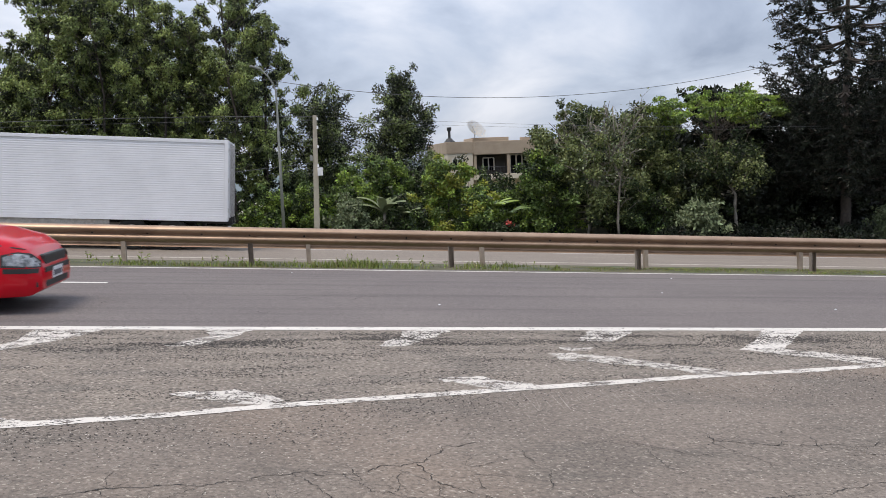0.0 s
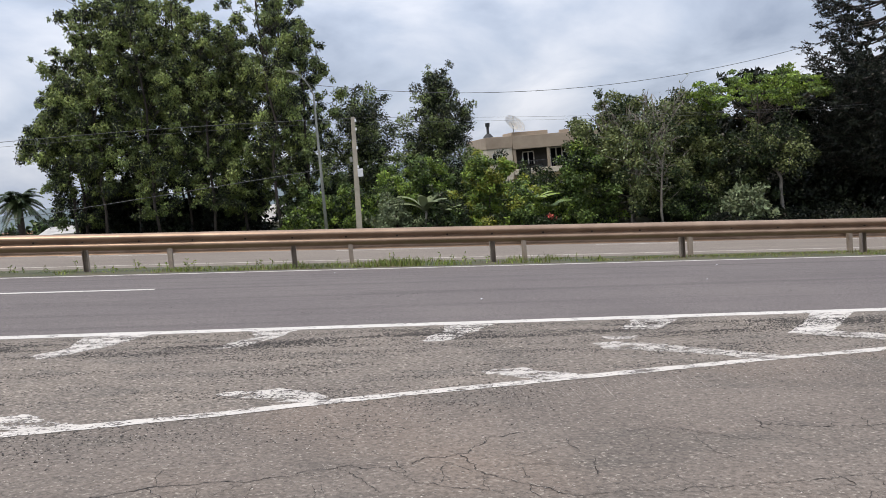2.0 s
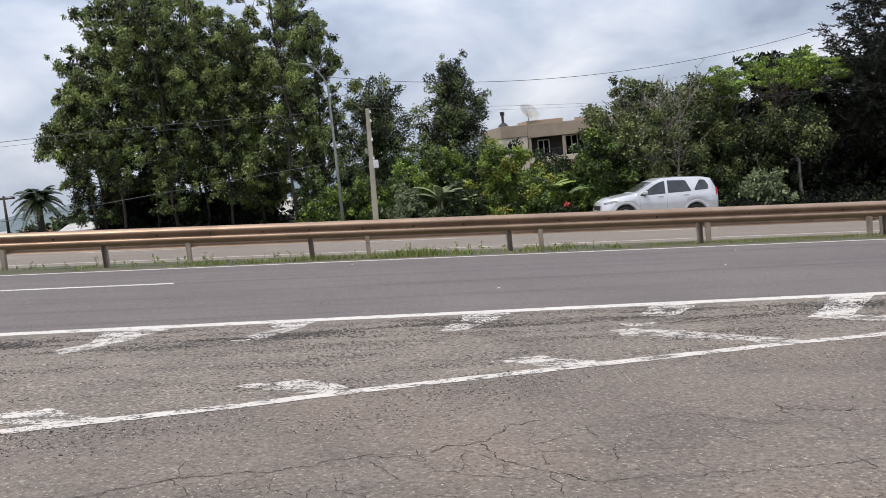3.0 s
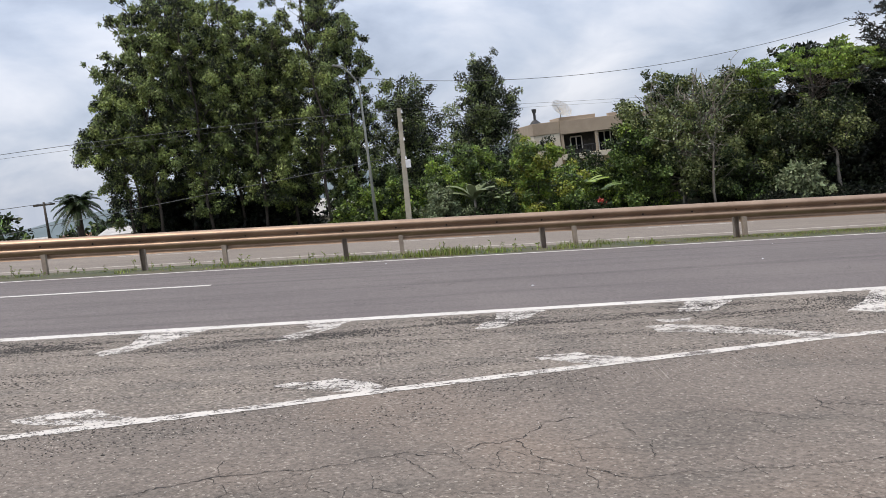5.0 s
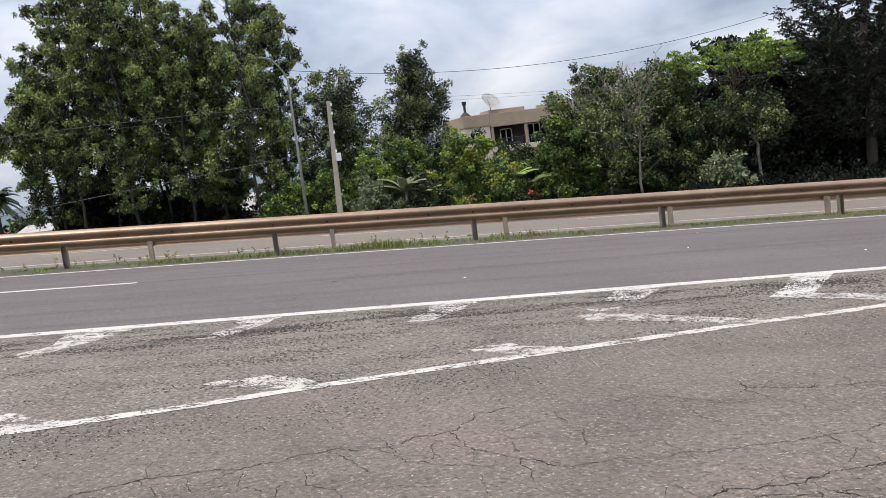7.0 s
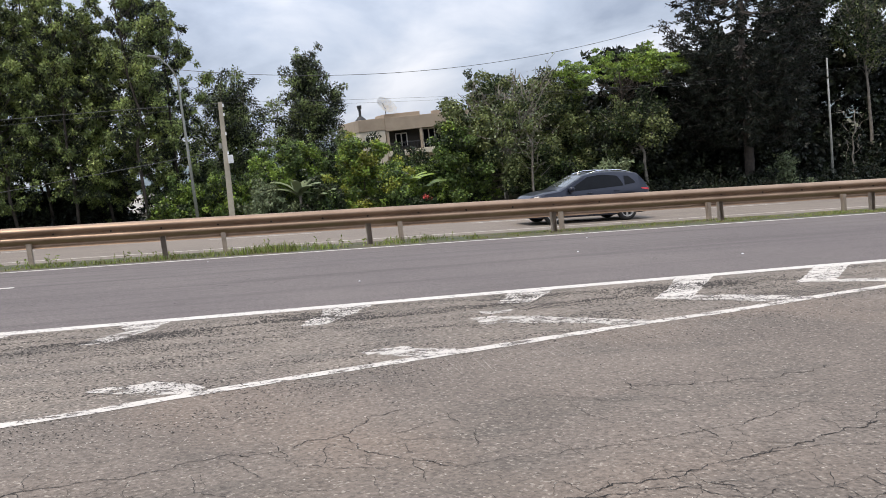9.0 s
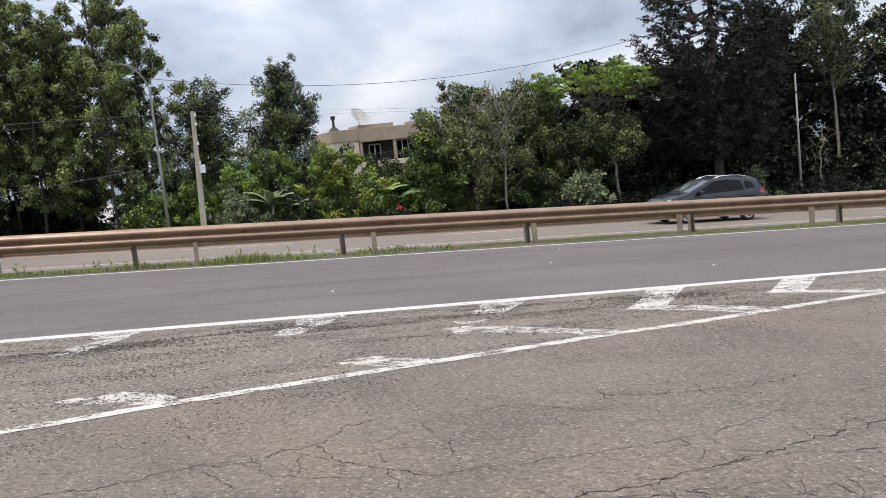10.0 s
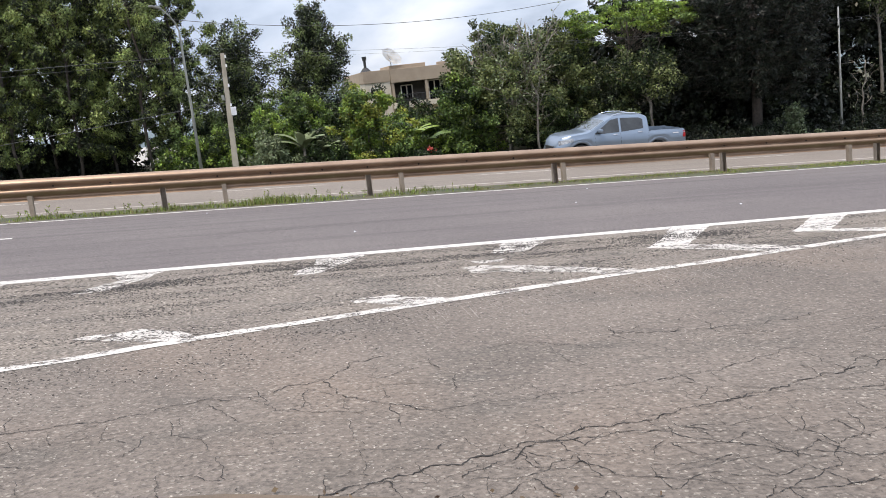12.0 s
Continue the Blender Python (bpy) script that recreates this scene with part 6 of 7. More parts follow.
def dirt_bike():
    """Off-road motorcycle strapped in the bed; x towards its front, origin at the bed floor."""
    root = tagged(new("dirt_bike"), "red orange and white dirt bike standing in the pickup bed", "motorcycle")
    mats = {"orange": material("orange_plastic", (0.68, 0.30, 0.03), 0.35, noise_scale=14, colour2=(0.48, 0.018, 0.012)), "redp": material("red_plastic", (0.50, 0.02, 0.02), 0.35, noise_scale=6, colour2=(0.30, 0.012, 0.012)),
            "whitep": material("white_plastic", (0.66, 0.66, 0.64), 0.4, noise_scale=5, amount=0.15), "seat": material("black_vinyl", (0.025, 0.025, 0.027), 0.6, noise_scale=9, amount=0.3)}

    def wheel(x, z, r, turn):
        hub = new("wheel"); hub.parent = root; hub.matrix_basis = pose(x, 0, z, 0, 0, turn)
        bm = bmesh.new()
        n, k = 32, 10
        vs = [[bm.verts.new(((r - 0.05 + 0.05 * math.cos(b)) * math.cos(a), 0.052 * math.sin(b), (r - 0.05 + 0.05 * math.cos(b)) * math.sin(a))) for b in [2 * math.pi * j / k for j in range(k)]] for a in [2 * math.pi * i / n for i in range(n)]]
        for i in range(n):
            for j in range(k):
                bm.faces.new((vs[i][j], vs[(i + 1) % n][j], vs[(i + 1) % n][(j + 1) % k], vs[i][(j + 1) % k]))
        for i in range(n):
            a = 2 * math.pi * i / n
            add_box(bm, (0.025, 0.09, 0.035), pose(math.cos(a) * (r - 0.002), 0, math.sin(a) * (r - 0.002), 0, -math.degrees(a)))
        part("tyre", bm, M["tyre"], hub)
        V, F = tubes([[((0, 0.02 * (-1) ** i, 0), 0.004), ((math.cos(2 * math.pi * i / 18) * (r - 0.09), 0, math.sin(2 * math.pi * i / 18) * (r - 0.09)), 0.004)] for i in range(18)], 4)
        pydata("spokes", V, F, M["post"], hub)
        bm = bmesh.new(); add_cyl(bm, 0.05, 0.05, 0.10, pose(0, 0, 0, 90), 12)
        part("hub", bm, M["black_trim"], hub)

    wheel(0.0, 0.30, 0.315, 0); wheel(1.24, 0.30, 0.32, 40)

    def slab(name, pts, half, mat, bev=0.012, label=""):
        """A moulded panel: a side outline with thickness."""
        bm = bmesh.new()
        f = bm.faces.new([bm.verts.new((x, -half, z)) for x, z in pts])
        r = bmesh.ops.extrude_face_region(bm, geom=[f])
        bmesh.ops.translate(bm, verts=[v for v in r["geom"] if isinstance(v, bmesh.types.BMVert)], vec=(0, 2 * half, 0))
        bmesh.ops.bevel(bm, geom=bm.edges[:], offset=bev, segments=2, affect="EDGES")
        return part(name, bm, mat, root, label)

    slab("rear_fender", [(-0.40, 0.86), (-0.18, 0.86), (0.15, 0.80), (0.14, 0.76), (-0.18, 0.80), (-0.40, 0.835)], 0.07, mats["whitep"], 0.006)
    slab("side_plate", [(-0.36, 0.83), (-0.12, 0.82), (0.14, 0.72), (0.24, 0.58), (0.30, 0.45), (0.20, 0.46), (0.0, 0.54), (-0.26, 0.72)], 0.115, mats["whitep"])
    slab("seat", [(-0.20, 0.90), (0.12, 0.83), (0.40, 0.815), (0.68, 0.87), (0.70, 0.80), (0.36, 0.735), (0.05, 0.755)], 0.075, mats["seat"])
    slab("tank_shroud", [(0.10, 0.74), (0.40, 0.745), (0.67, 0.81), (0.86, 0.80), (1.0, 0.66), (0.96, 0.46), (0.86, 0.50), (0.78, 0.60), (0.60, 0.66), (0.30, 0.66)], 0.15, mats["orange"])
    slab("shroud_stripe", [(0.20, 0.715), (0.45, 0.72), (0.62, 0.745), (0.70, 0.70), (0.56, 0.685), (0.32, 0.68)], 0.156, mats["redp"])
    slab("frame_spar", [(0.50, 0.66), (0.58, 0.64), (0.40, 0.32), (0.32, 0.34)], 0.13, mats["redp"])
    slab("engine", [(0.34, 0.64), (0.60, 0.66), (0.82, 0.58), (0.86, 0.34), (0.50, 0.24), (0.30, 0.34)], 0.11, M["black_trim"], 0.02)
    slab("engine_cover", [(0.52, 0.50), (0.66, 0.54), (0.74, 0.44), (0.64, 0.34), (0.52, 0.38)], 0.135, M["rim"], 0.02)
    slab("shroud_flash", [(0.70, 0.64), (0.84, 0.72), (0.94, 0.60), (0.90, 0.52)], 0.158, M["black_trim"], 0.01)
    slab("shroud_flash", [(0.62, 0.78), (0.76, 0.785), (0.84, 0.75), (0.72, 0.735)], 0.156, mats["whitep"], 0.006)
    slab("front_fender", [(1.02, 0.74), (1.22, 0.73), (1.40, 0.68), (1.39, 0.65), (1.22, 0.69), (1.02, 0.70)], 0.06, mats["redp"], 0.006)
    slab("number_board", [(0.80, 0.90), (0.92, 0.96), (1.06, 0.92), (1.10, 0.78), (0.92, 0.74)], 0.10, mats["redp"], 0.03)
    slab("headlight_cowl", [(0.98, 0.98), (1.10, 0.94), (1.16, 0.84), (1.10, 0.80), (1.02, 0.84)], 0.11, M["graphite_paint"], 0.02)
    slab("radiator_guard", [(0.88, 0.72), (1.00, 0.80), (1.08, 0.66), (1.02, 0.46), (0.90, 0.44)], 0.10, mats["redp"], 0.02)
    V, F = tubes([[((0.94, s * 0.10, 0.95), 0.027), ((1.24, s * 0.10, 0.32), 0.024)] for s in (-1, 1)], 10)
    pydata("fork", V, F, M["post"], root, smooth=True)
    V, F = tubes([[((0.80, -0.38, 1.04), 0.014), ((0.90, -0.18, 1.02), 0.014), ((0.93, 0, 0.99), 0.014), ((0.90, 0.18, 1.02), 0.014), ((0.80, 0.38, 1.04), 0.014)]], 8)
    pydata("handlebar", V, F, M["black_trim"], root, smooth=True)
    V, F = tubes([[((0.02, s * 0.08, 0.34), 0.025), ((0.5, s * 0.06, 0.40), 0.03)] for s in (-1, 1)] + [[((0.62, -0.12, 0.45), 0.02), ((0.40, -0.15, 0.36), 0.02), ((0.20, -0.14, 0.60), 0.03), ((-0.14, -0.13, 0.78), 0.045)]], 8)
    pydata("swing_arm", V, F, M["rim"], root, smooth=True)
    return root


def white_suv():
    root = tagged(new("compact_suv"), "white compact suv with spare wheel on its tailgate", "car")
    sh = Shell(3.93, 0.875,
               roof=[(0, 0.98), (0.03, 1.10), (0.10, 1.35), (0.18, 1.56), (0.35, 1.605), (0.8, 1.635), (1.3, 1.635), (1.8, 1.61), (2.15, 1.52), (2.62, 1.27), (2.92, 1.125), (3.2, 1.08), (3.5, 1.01), (3.72, 0.93), (3.84, 0.83), (3.90, 0.70), (3.93, 0.56)],
               belt=[(0, 1.10), (0.5, 1.165), (0.8, 1.16), (2.0, 1.07), (2.95, 1.00), (3.5, 0.93), (3.8, 0.80), (3.93, 0.52)],
               sill=[(0, 0.42), (0.1, 0.33), (0.5, 0.25), (1.2, 0.22), (2.9, 0.22), (3.6, 0.24), (3.85, 0.27), (3.93, 0.34)],
               wheels=(0.80, 3.32), radius=0.325, plan=[(0, 0.86), (0.05, 0.92), (0.3, 0.985), (0.8, 1.0), (3.1, 1.0), (3.5, 0.97), (3.75, 0.89), (3.88, 0.76), (3.93, 0.62)], tumble=0.30)
    sh.body(M["white_paint"], root)
    g = M["tint_glass"]
    sh.patch("side_window", [(0.76, 1.20), (1.6, 1.13), (2.92, 1.015)], [(0.76, 1.22), (0.80, 1.34), (0.86, 1.425), (0.96, 1.48), (1.15, 1.52), (1.45, 1.53), (1.75, 1.515), (1.95, 1.478), (2.15, 1.412), (2.45, 1.265), (2.92, 1.03)], g, root)
    sh.patch("quarter_window", [(0.06, 1.135), (0.40, 1.20), (0.52, 1.26), (0.66, 1.455)], [(0.06, 1.20), (0.14, 1.42), (0.20, 1.465), (0.66, 1.475)], g, root)
    sh.seam([(1.62, 1.51), (1.64, 1.12)], root, 0.05)
    gap = M["panel_gap"]
    sh.seam(line((1.63, 1.12), (1.60, 0.50)), root, 0.005, gap); sh.seam(line((2.66, 1.03), (2.62, 0.50)), root, 0.005, gap)
    sh.seam([(0.76, 1.17), (0.80, 1.0), (0.98, 0.84), (1.18, 0.66), (1.22, 0.52)], root, 0.005, gap)
    sh.seam([(0.40, 1.01), (1.2, 1.0), (2.2, 0.955), (2.9, 0.93)], root, 0.006, gap)
    sh.sheet("windscreen", 2.18, 2.89, None, None, M["screen_glass"], root)
    sh.sheet("rear_window", 0.035, 0.165, 0.66, 0.60, g, root, 0.012)
    sh.seam([(2.95, 1.03), (3.4, 0.965), (3.75, 0.86)], root, 0.010)
    sh.patch("cladding", [(1.18, 0.235), (2.92, 0.235)], [(1.18, 0.455), (2.92, 0.435)], M["mud_trim"], root, proud=0.018, nz=4)
    sh.patch("bumper_cladding", [(0.01, 0.40), (0.42, 0.29)], [(0.01, 0.58), (0.42, 0.57)], M["mud_trim"], root, proud=0.02, nz=3)
    sh.patch("bumper_cladding", [(3.70, 0.26), (3.92, 0.34)], [(3.70, 0.44), (3.92, 0.43)], M["black_trim"], root, proud=0.02, nz=3)
    sh.patch("tail_light", [(0.015, 0.96), (0.08, 0.89), (0.26, 0.905), (0.36, 0.97), (0.43, 1.035)], [(0.015, 1.06), (0.30, 1.085), (0.43, 1.045)], M["tail_red"], root, nz=3, step=0.03)
    sh.patch("headlight", [(3.45, 0.885), (3.62, 0.80), (3.86, 0.72)], [(3.45, 0.905), (3.62, 0.905), (3.86, 0.80)], M["clear_lamp"], root, nz=3, step=0.03)
    sh.patch("fog_light", [(3.69, 0.54), (3.80, 0.54)], [(3.69, 0.58), (3.73, 0.62), (3.80, 0.63)], M["black_trim"], root, nz=2, step=0.03, proud=0.012)
    for w in sh.wheels:
        for s in (-1, 1):
            V, F = [], []
            for i in range(21):
                a = math.pi * (0.02 + 0.96 * i / 20)
                for r in (sh.r + 0.05, sh.r + 0.105):
                    x, z = w + r * math.cos(a), sh.r * 0.98 + r * math.sin(a)
                    V.append((x - sh.L / 2, s * (sh.side(min(max(x, 0), sh.L), z) + 0.016), z))
            F = [(2 * i, 2 * i + 2, 2 * i + 3, 2 * i + 1) for i in range(20)]
            pydata("arch_trim", V, F, M["black_trim"], root)
    mirror(root, sh, 2.62, 1.08, M["black_trim"]); handle(root, sh, 1.06, 0.985, M["white_paint"]); handle(root, sh, 2.05, 0.95, M["white_paint"])
    for s in (-1, 1):
        V, F = tubes([[((x - sh.L / 2, s * 0.585, sh.at(sh.roof, x) + 0.02 + (0.02 if 0.5 < x < 1.8 else -0.03)), 0.016) for x in (0.34, 0.5, 0.8, 1.2, 1.6, 1.85)]], 8)
        pydata("roof_rail", V, F, M["black_trim"], root, "black roof rail", smooth=True)
    boxes(root, sh, "grille", M["black_trim"], [(3.915, 0, 0.62, 0.04, 0.92, 0.20, 0)])
    boxes(root, sh, "grille_bar", M["chrome"], [(3.94, 0, z, 0.02, 0.90, 0.022, 0) for z in (0.55, 0.61, 0.67)] + [(3.885, 0, 0.80, 0.03, 0.7, 0.025, 0)])
    boxes(root, sh, "front_skid", M["black_trim"], [(3.92, 0, 0.37, 0.06, 1.02, 0.12, 0)])
    boxes(root, sh, "rear_skid", M["mud_trim"], [(-0.01, 0, 0.47, 0.06, 1.44, 0.16, 0)])
    number_plate(root, sh, 3.945, 0.45)
    # hard cover, flat-faced with a stepped lower lip, on a tyre
    tilt = Matrix.Translation((-sh.L / 2 - 0.12, 0.10, 0.91)) @ pose(0, 0, 0, 0, 87)
    bm = bmesh.new()
    add_cyl(bm, 0.31, 0.335, 0.17, tilt @ Matrix.Translation((0, 0, -0.06)), 40)
    bmesh.ops.bevel(bm, geom=[e for e in bm.edges if len(e.link_faces) == 2 and e.calc_face_angle(0) > 1], offset=0.035, segments=3, affect="EDGES")
    cover = part("spare_wheel", bm, M["white_paint"], root, "white hard spare wheel cover", smooth=True)
    bm = bmesh.new()
    add_cyl(bm, 0.342, 0.342, 0.10, tilt @ Matrix.Translation((0, 0, 0.075)), 40)
    part("tyre", bm, M["tyre"], cover)
    bm = bmesh.new()
    add_box(bm, (0.10, 0.40, 0.05), Matrix.Translation((-sh.L / 2 - 0.17, 0.10, 0.575)), 0.015)
    part("cover_lip", bm, M["black_trim"], cover)
    bm = bmesh.new()
    add_box(bm, (0.22, 1.10, 0.03), pose(0.22 - sh.L / 2, 0, 1.582, 0, -12), 0.012)
    part("roof_spoiler", bm, M["white_paint"], root, smooth=True)
    add_wheels(root, sh, 0.215, 6, 0.040, 0.20, spin=(5.4, 6.2))
    return root, sh


def far_car(name, label, category, L, half, roof, belt, wheels, radius, mat, windows, shield, back, tail, head, rails=None, rim=0.22, bed=None, mirror_at=None, handles=(), seams=(), arch=None, spin=False):
    """A vehicle of the opposite carriageway."""
    root = tagged(new(name), label, category)
    sh = Shell(L, half, roof, belt, [(0, 0.34), (0.15, 0.25), (L * 0.3, 0.2), (L * 0.75, 0.2), (L - 0.15, 0.22), (L, 0.30)], wheels, radius,
               [(0, 0.85), (0.05, 0.92), (0.3, 0.985), (0.8, 1.0), (L - 0.8, 1.0), (L - 0.4, 0.95), (L - 0.15, 0.85), (L, 0.68)], bed=bed)
    sh.body(M[mat], root)
    for lo, hi in windows:
        sh.patch("side_window", lo, hi, M["clear_glass" if mat in ("pearl_paint", "silver_paint") else "tint_glass"], root)
    sh.sheet("windscreen", shield[0], shield[1], None, None, M["screen_glass"], root)
    if back:
        sh.sheet("rear_window", back[0], back[1], half * 0.74, half * 0.68, M["tint_glass"], root, 0.012)
    sh.patch("tail_light", *tail, M["tail_red"], root, nz=3, step=0.03)
    sh.patch("headlight", *head, M["clear_lamp"], root, nz=3, step=0.03)
    for x in handles:
        handle(root, sh, x[0], x[1], M["chrome"] if mat == "silver_paint" else M[mat])
    for s in seams:
        sh.seam(line(*s), root)
    if mirror_at:
        mirror(root, sh, *mirror_at, M[mat])
    if rails:
        for s in (-1, 1):
            V, F = tubes([[((x - L / 2, s * half * 0.66, sh.at(roof, x) + 0.035 if 0 < i < 4 else sh.at(roof, x) - 0.01), 0.018) for i, x in enumerate(np.linspace(rails[0], rails[1], 5))]], 8)
            pydata("roof_rail", V, F, M["chrome"], root, "bright roof rail", smooth=True)
    if arch:
        for w in wheels:
            for s in (-1, 1):
                V = []
                for i in range(17):
                    a = math.pi * (0.02 + 0.96 * i / 16)
                    for r, o in ((radius + 0.05, 0.035), (radius + 0.10, 0.04), (radius + 0.15, 0.004)):
                        x, z = w + r * math.cos(a), radius + r * math.sin(a)
                        V.append((x - L / 2, s * (sh.side(min(max(x, 0), L), z) + o), z))
                pydata("arch_trim", V, [(3 * i + j, 3 * i + j + 3, 3 * i + j + 4, 3 * i + j + 1) for i in range(16) for j in range(2)], M[mat], root, smooth=True)
    boxes(root, sh, "grille", M["black_trim"], [(L - 0.02, 0, 0.62, 0.05, 0.8, 0.16, 0)])
    number_plate(root, sh, 0.0, 0.62, -1)
    add_wheels(root, sh, rim, 5, 0.04, spin=spin)
    return root, sh


def dark_suv():
    return far_car("suv", "dark blue grey suv with silver window trim", "car", 4.35, 0.89,
                   [(0, 0.95), (0.04, 1.10), (0.18, 1.32), (0.42, 1.56), (0.7, 1.61), (1.3, 1.645), (1.9, 1.63), (2.35, 1.56), (3.05, 1.18), (3.2, 1.11), (3.7, 1.05), (4.1, 0.95), (4.27, 0.80), (4.35, 0.60)],
                   [(0, 1.02), (0.4, 1.10), (1.0, 1.07), (3.1, 0.98), (3.9, 0.90), (4.35, 0.55)], (0.86, 3.46), 0.34, "navy_paint",
                   [([(0.98, 1.15), (2.95, 1.03)], [(0.98, 1.20), (1.15, 1.48), (1.7, 1.54), (2.2, 1.49), (2.95, 1.06)]), ([(0.55, 1.22), (0.92, 1.17)], [(0.55, 1.27), (0.75, 1.46), (0.92, 1.47)])],
                   (2.40, 3.02), (0.06, 0.38), ([(0.01, 0.96), (0.35, 1.02)], [(0.01, 1.04), (0.35, 1.06)]), ([(3.85, 0.84), (4.25, 0.74)], [(3.85, 0.90), (4.25, 0.82)]),
                   rails=(0.6, 2.2), mirror_at=(2.85, 1.06), handles=((1.25, 1.0), (2.2, 0.96)), seams=(((1.95, 1.05), (1.92, 0.4)), ((2.95, 1.0), (2.95, 0.4))), spin=(8.2, 10.4))


def graphite_mpv():
    return far_car("hatchback_car", "graphite tall hatchback with bright roof rails", "car", 4.30, 0.86,
                   [(0, 0.90), (0.03, 1.05), (0.14, 1.28), (0.36, 1.54), (0.7, 1.60), (1.4, 1.635), (1.9, 1.61), (2.3, 1.54), (3.25, 1.10), (3.7, 1.0), (4.05, 0.90), (4.22, 0.78), (4.30, 0.58)],
                   [(0, 1.0), (0.5, 1.08), (1.2, 1.03), (3.2, 0.95), (3.9, 0.85), (4.30, 0.52)], (0.80, 3.35), 0.32, "graphite_paint",
                   [([(0.95, 1.13), (2.95, 1.0)], [(0.95, 1.18), (1.05, 1.46), (1.6, 1.52), (2.2, 1.46), (2.95, 1.04)]), ([(0.48, 1.20), (0.90, 1.14)], [(0.48, 1.24), (0.66, 1.43), (0.90, 1.45)])],
                   (2.36, 3.20), (0.05, 0.33), ([(0.01, 0.98), (0.30, 1.0)], [(0.01, 1.13), (0.16, 1.16), (0.30, 1.06)]), ([(3.75, 0.80), (4.2, 0.68)], [(3.75, 0.86), (4.2, 0.78)]),
                   rails=(0.5, 2.1), mirror_at=(2.80, 1.04), handles=((1.15, 0.98), (2.05, 0.95)), seams=(((1.85, 1.04), (1.84, 0.4)), ((2.85, 0.98), (2.86, 0.4))), spin=(9.5, 11.7))


def black_hatch():
    return far_car("hatchback_car", "small black hatchback with tinted windows", "car", 3.92, 0.82,
                   [(0, 0.85), (0.03, 0.98), (0.15, 1.22), (0.34, 1.41), (0.7, 1.455), (1.2, 1.47), (1.7, 1.44), (2.05, 1.36), (2.75, 1.02), (3.2, 0.96), (3.6, 0.86), (3.82, 0.72), (3.92, 0.55)],
                   [(0, 0.92), (0.5, 0.97), (2.7, 0.89), (3.4, 0.80), (3.92, 0.50)], (0.72, 3.18), 0.30, "black_paint",
                   [([(0.66, 1.0), (1.52, 0.95)], [(0.66, 1.28), (0.8, 1.35), (1.52, 1.36)]), ([(1.60, 0.945), (2.58, 0.90)], [(1.60, 1.355), (1.9, 1.31), (2.58, 0.94)])],
                   (2.10, 2.72), (0.05, 0.31), ([(0.01, 0.86), (0.14, 0.86)], [(0.01, 1.08), (0.14, 1.10)]), ([(3.42, 0.72), (3.84, 0.62)], [(3.42, 0.80), (3.84, 0.72)]),
                   mirror_at=(2.45, 0.94), handles=((0.85, 0.90), (1.75, 0.87)), seams=(((1.56, 0.95), (1.56, 0.4)), ((2.56, 0.9), (2.58, 0.4))), spin=(5.5, 7.4))


def silver_wagon():
    return far_car("suv", "silver white older suv with rounded flares", "car", 4.35, 0.90,
                   [(0, 0.95), (0.03, 1.10), (0.12, 1.36), (0.26, 1.62), (0.6, 1.68), (1.4, 1.69), (2.05, 1.66), (2.4, 1.55), (3.12, 1.13), (3.5, 1.07), (3.95, 0.98), (4.2, 0.86), (4.30, 0.72), (4.35, 0.55)],
                   [(0, 1.05), (0.5, 1.10), (3.1, 1.02), (3.8, 0.92), (4.35, 0.52)], (0.86, 3.49), 0.35, "pearl_paint",
                   [([(0.40, 1.22), (0.92, 1.18)], [(0.40, 1.38), (0.52, 1.56), (0.72, 1.56), (0.92, 1.24)]), ([(1.06, 1.16), (1.92, 1.11)], [(1.06, 1.20), (1.24, 1.56), (1.92, 1.565)]), ([(2.02, 1.10), (2.95, 1.04)], [(2.02, 1.56), (2.3, 1.48), (2.95, 1.08)])],
                   (2.45, 3.06), (0.04, 0.24), ([(0.01, 0.98), (0.12, 0.98)], [(0.01, 1.26), (0.12, 1.28)]), ([(3.80, 0.84), (4.26, 0.74)], [(3.80, 0.92), (4.26, 0.82)]),
                   mirror_at=(2.80, 1.10), handles=((1.25, 1.04), (2.2, 1.0)), seams=(((1.97, 1.1), (1.96, 0.45)), ((2.98, 1.03), (2.98, 0.45))), arch=True, spin=(2.4, 4.5))


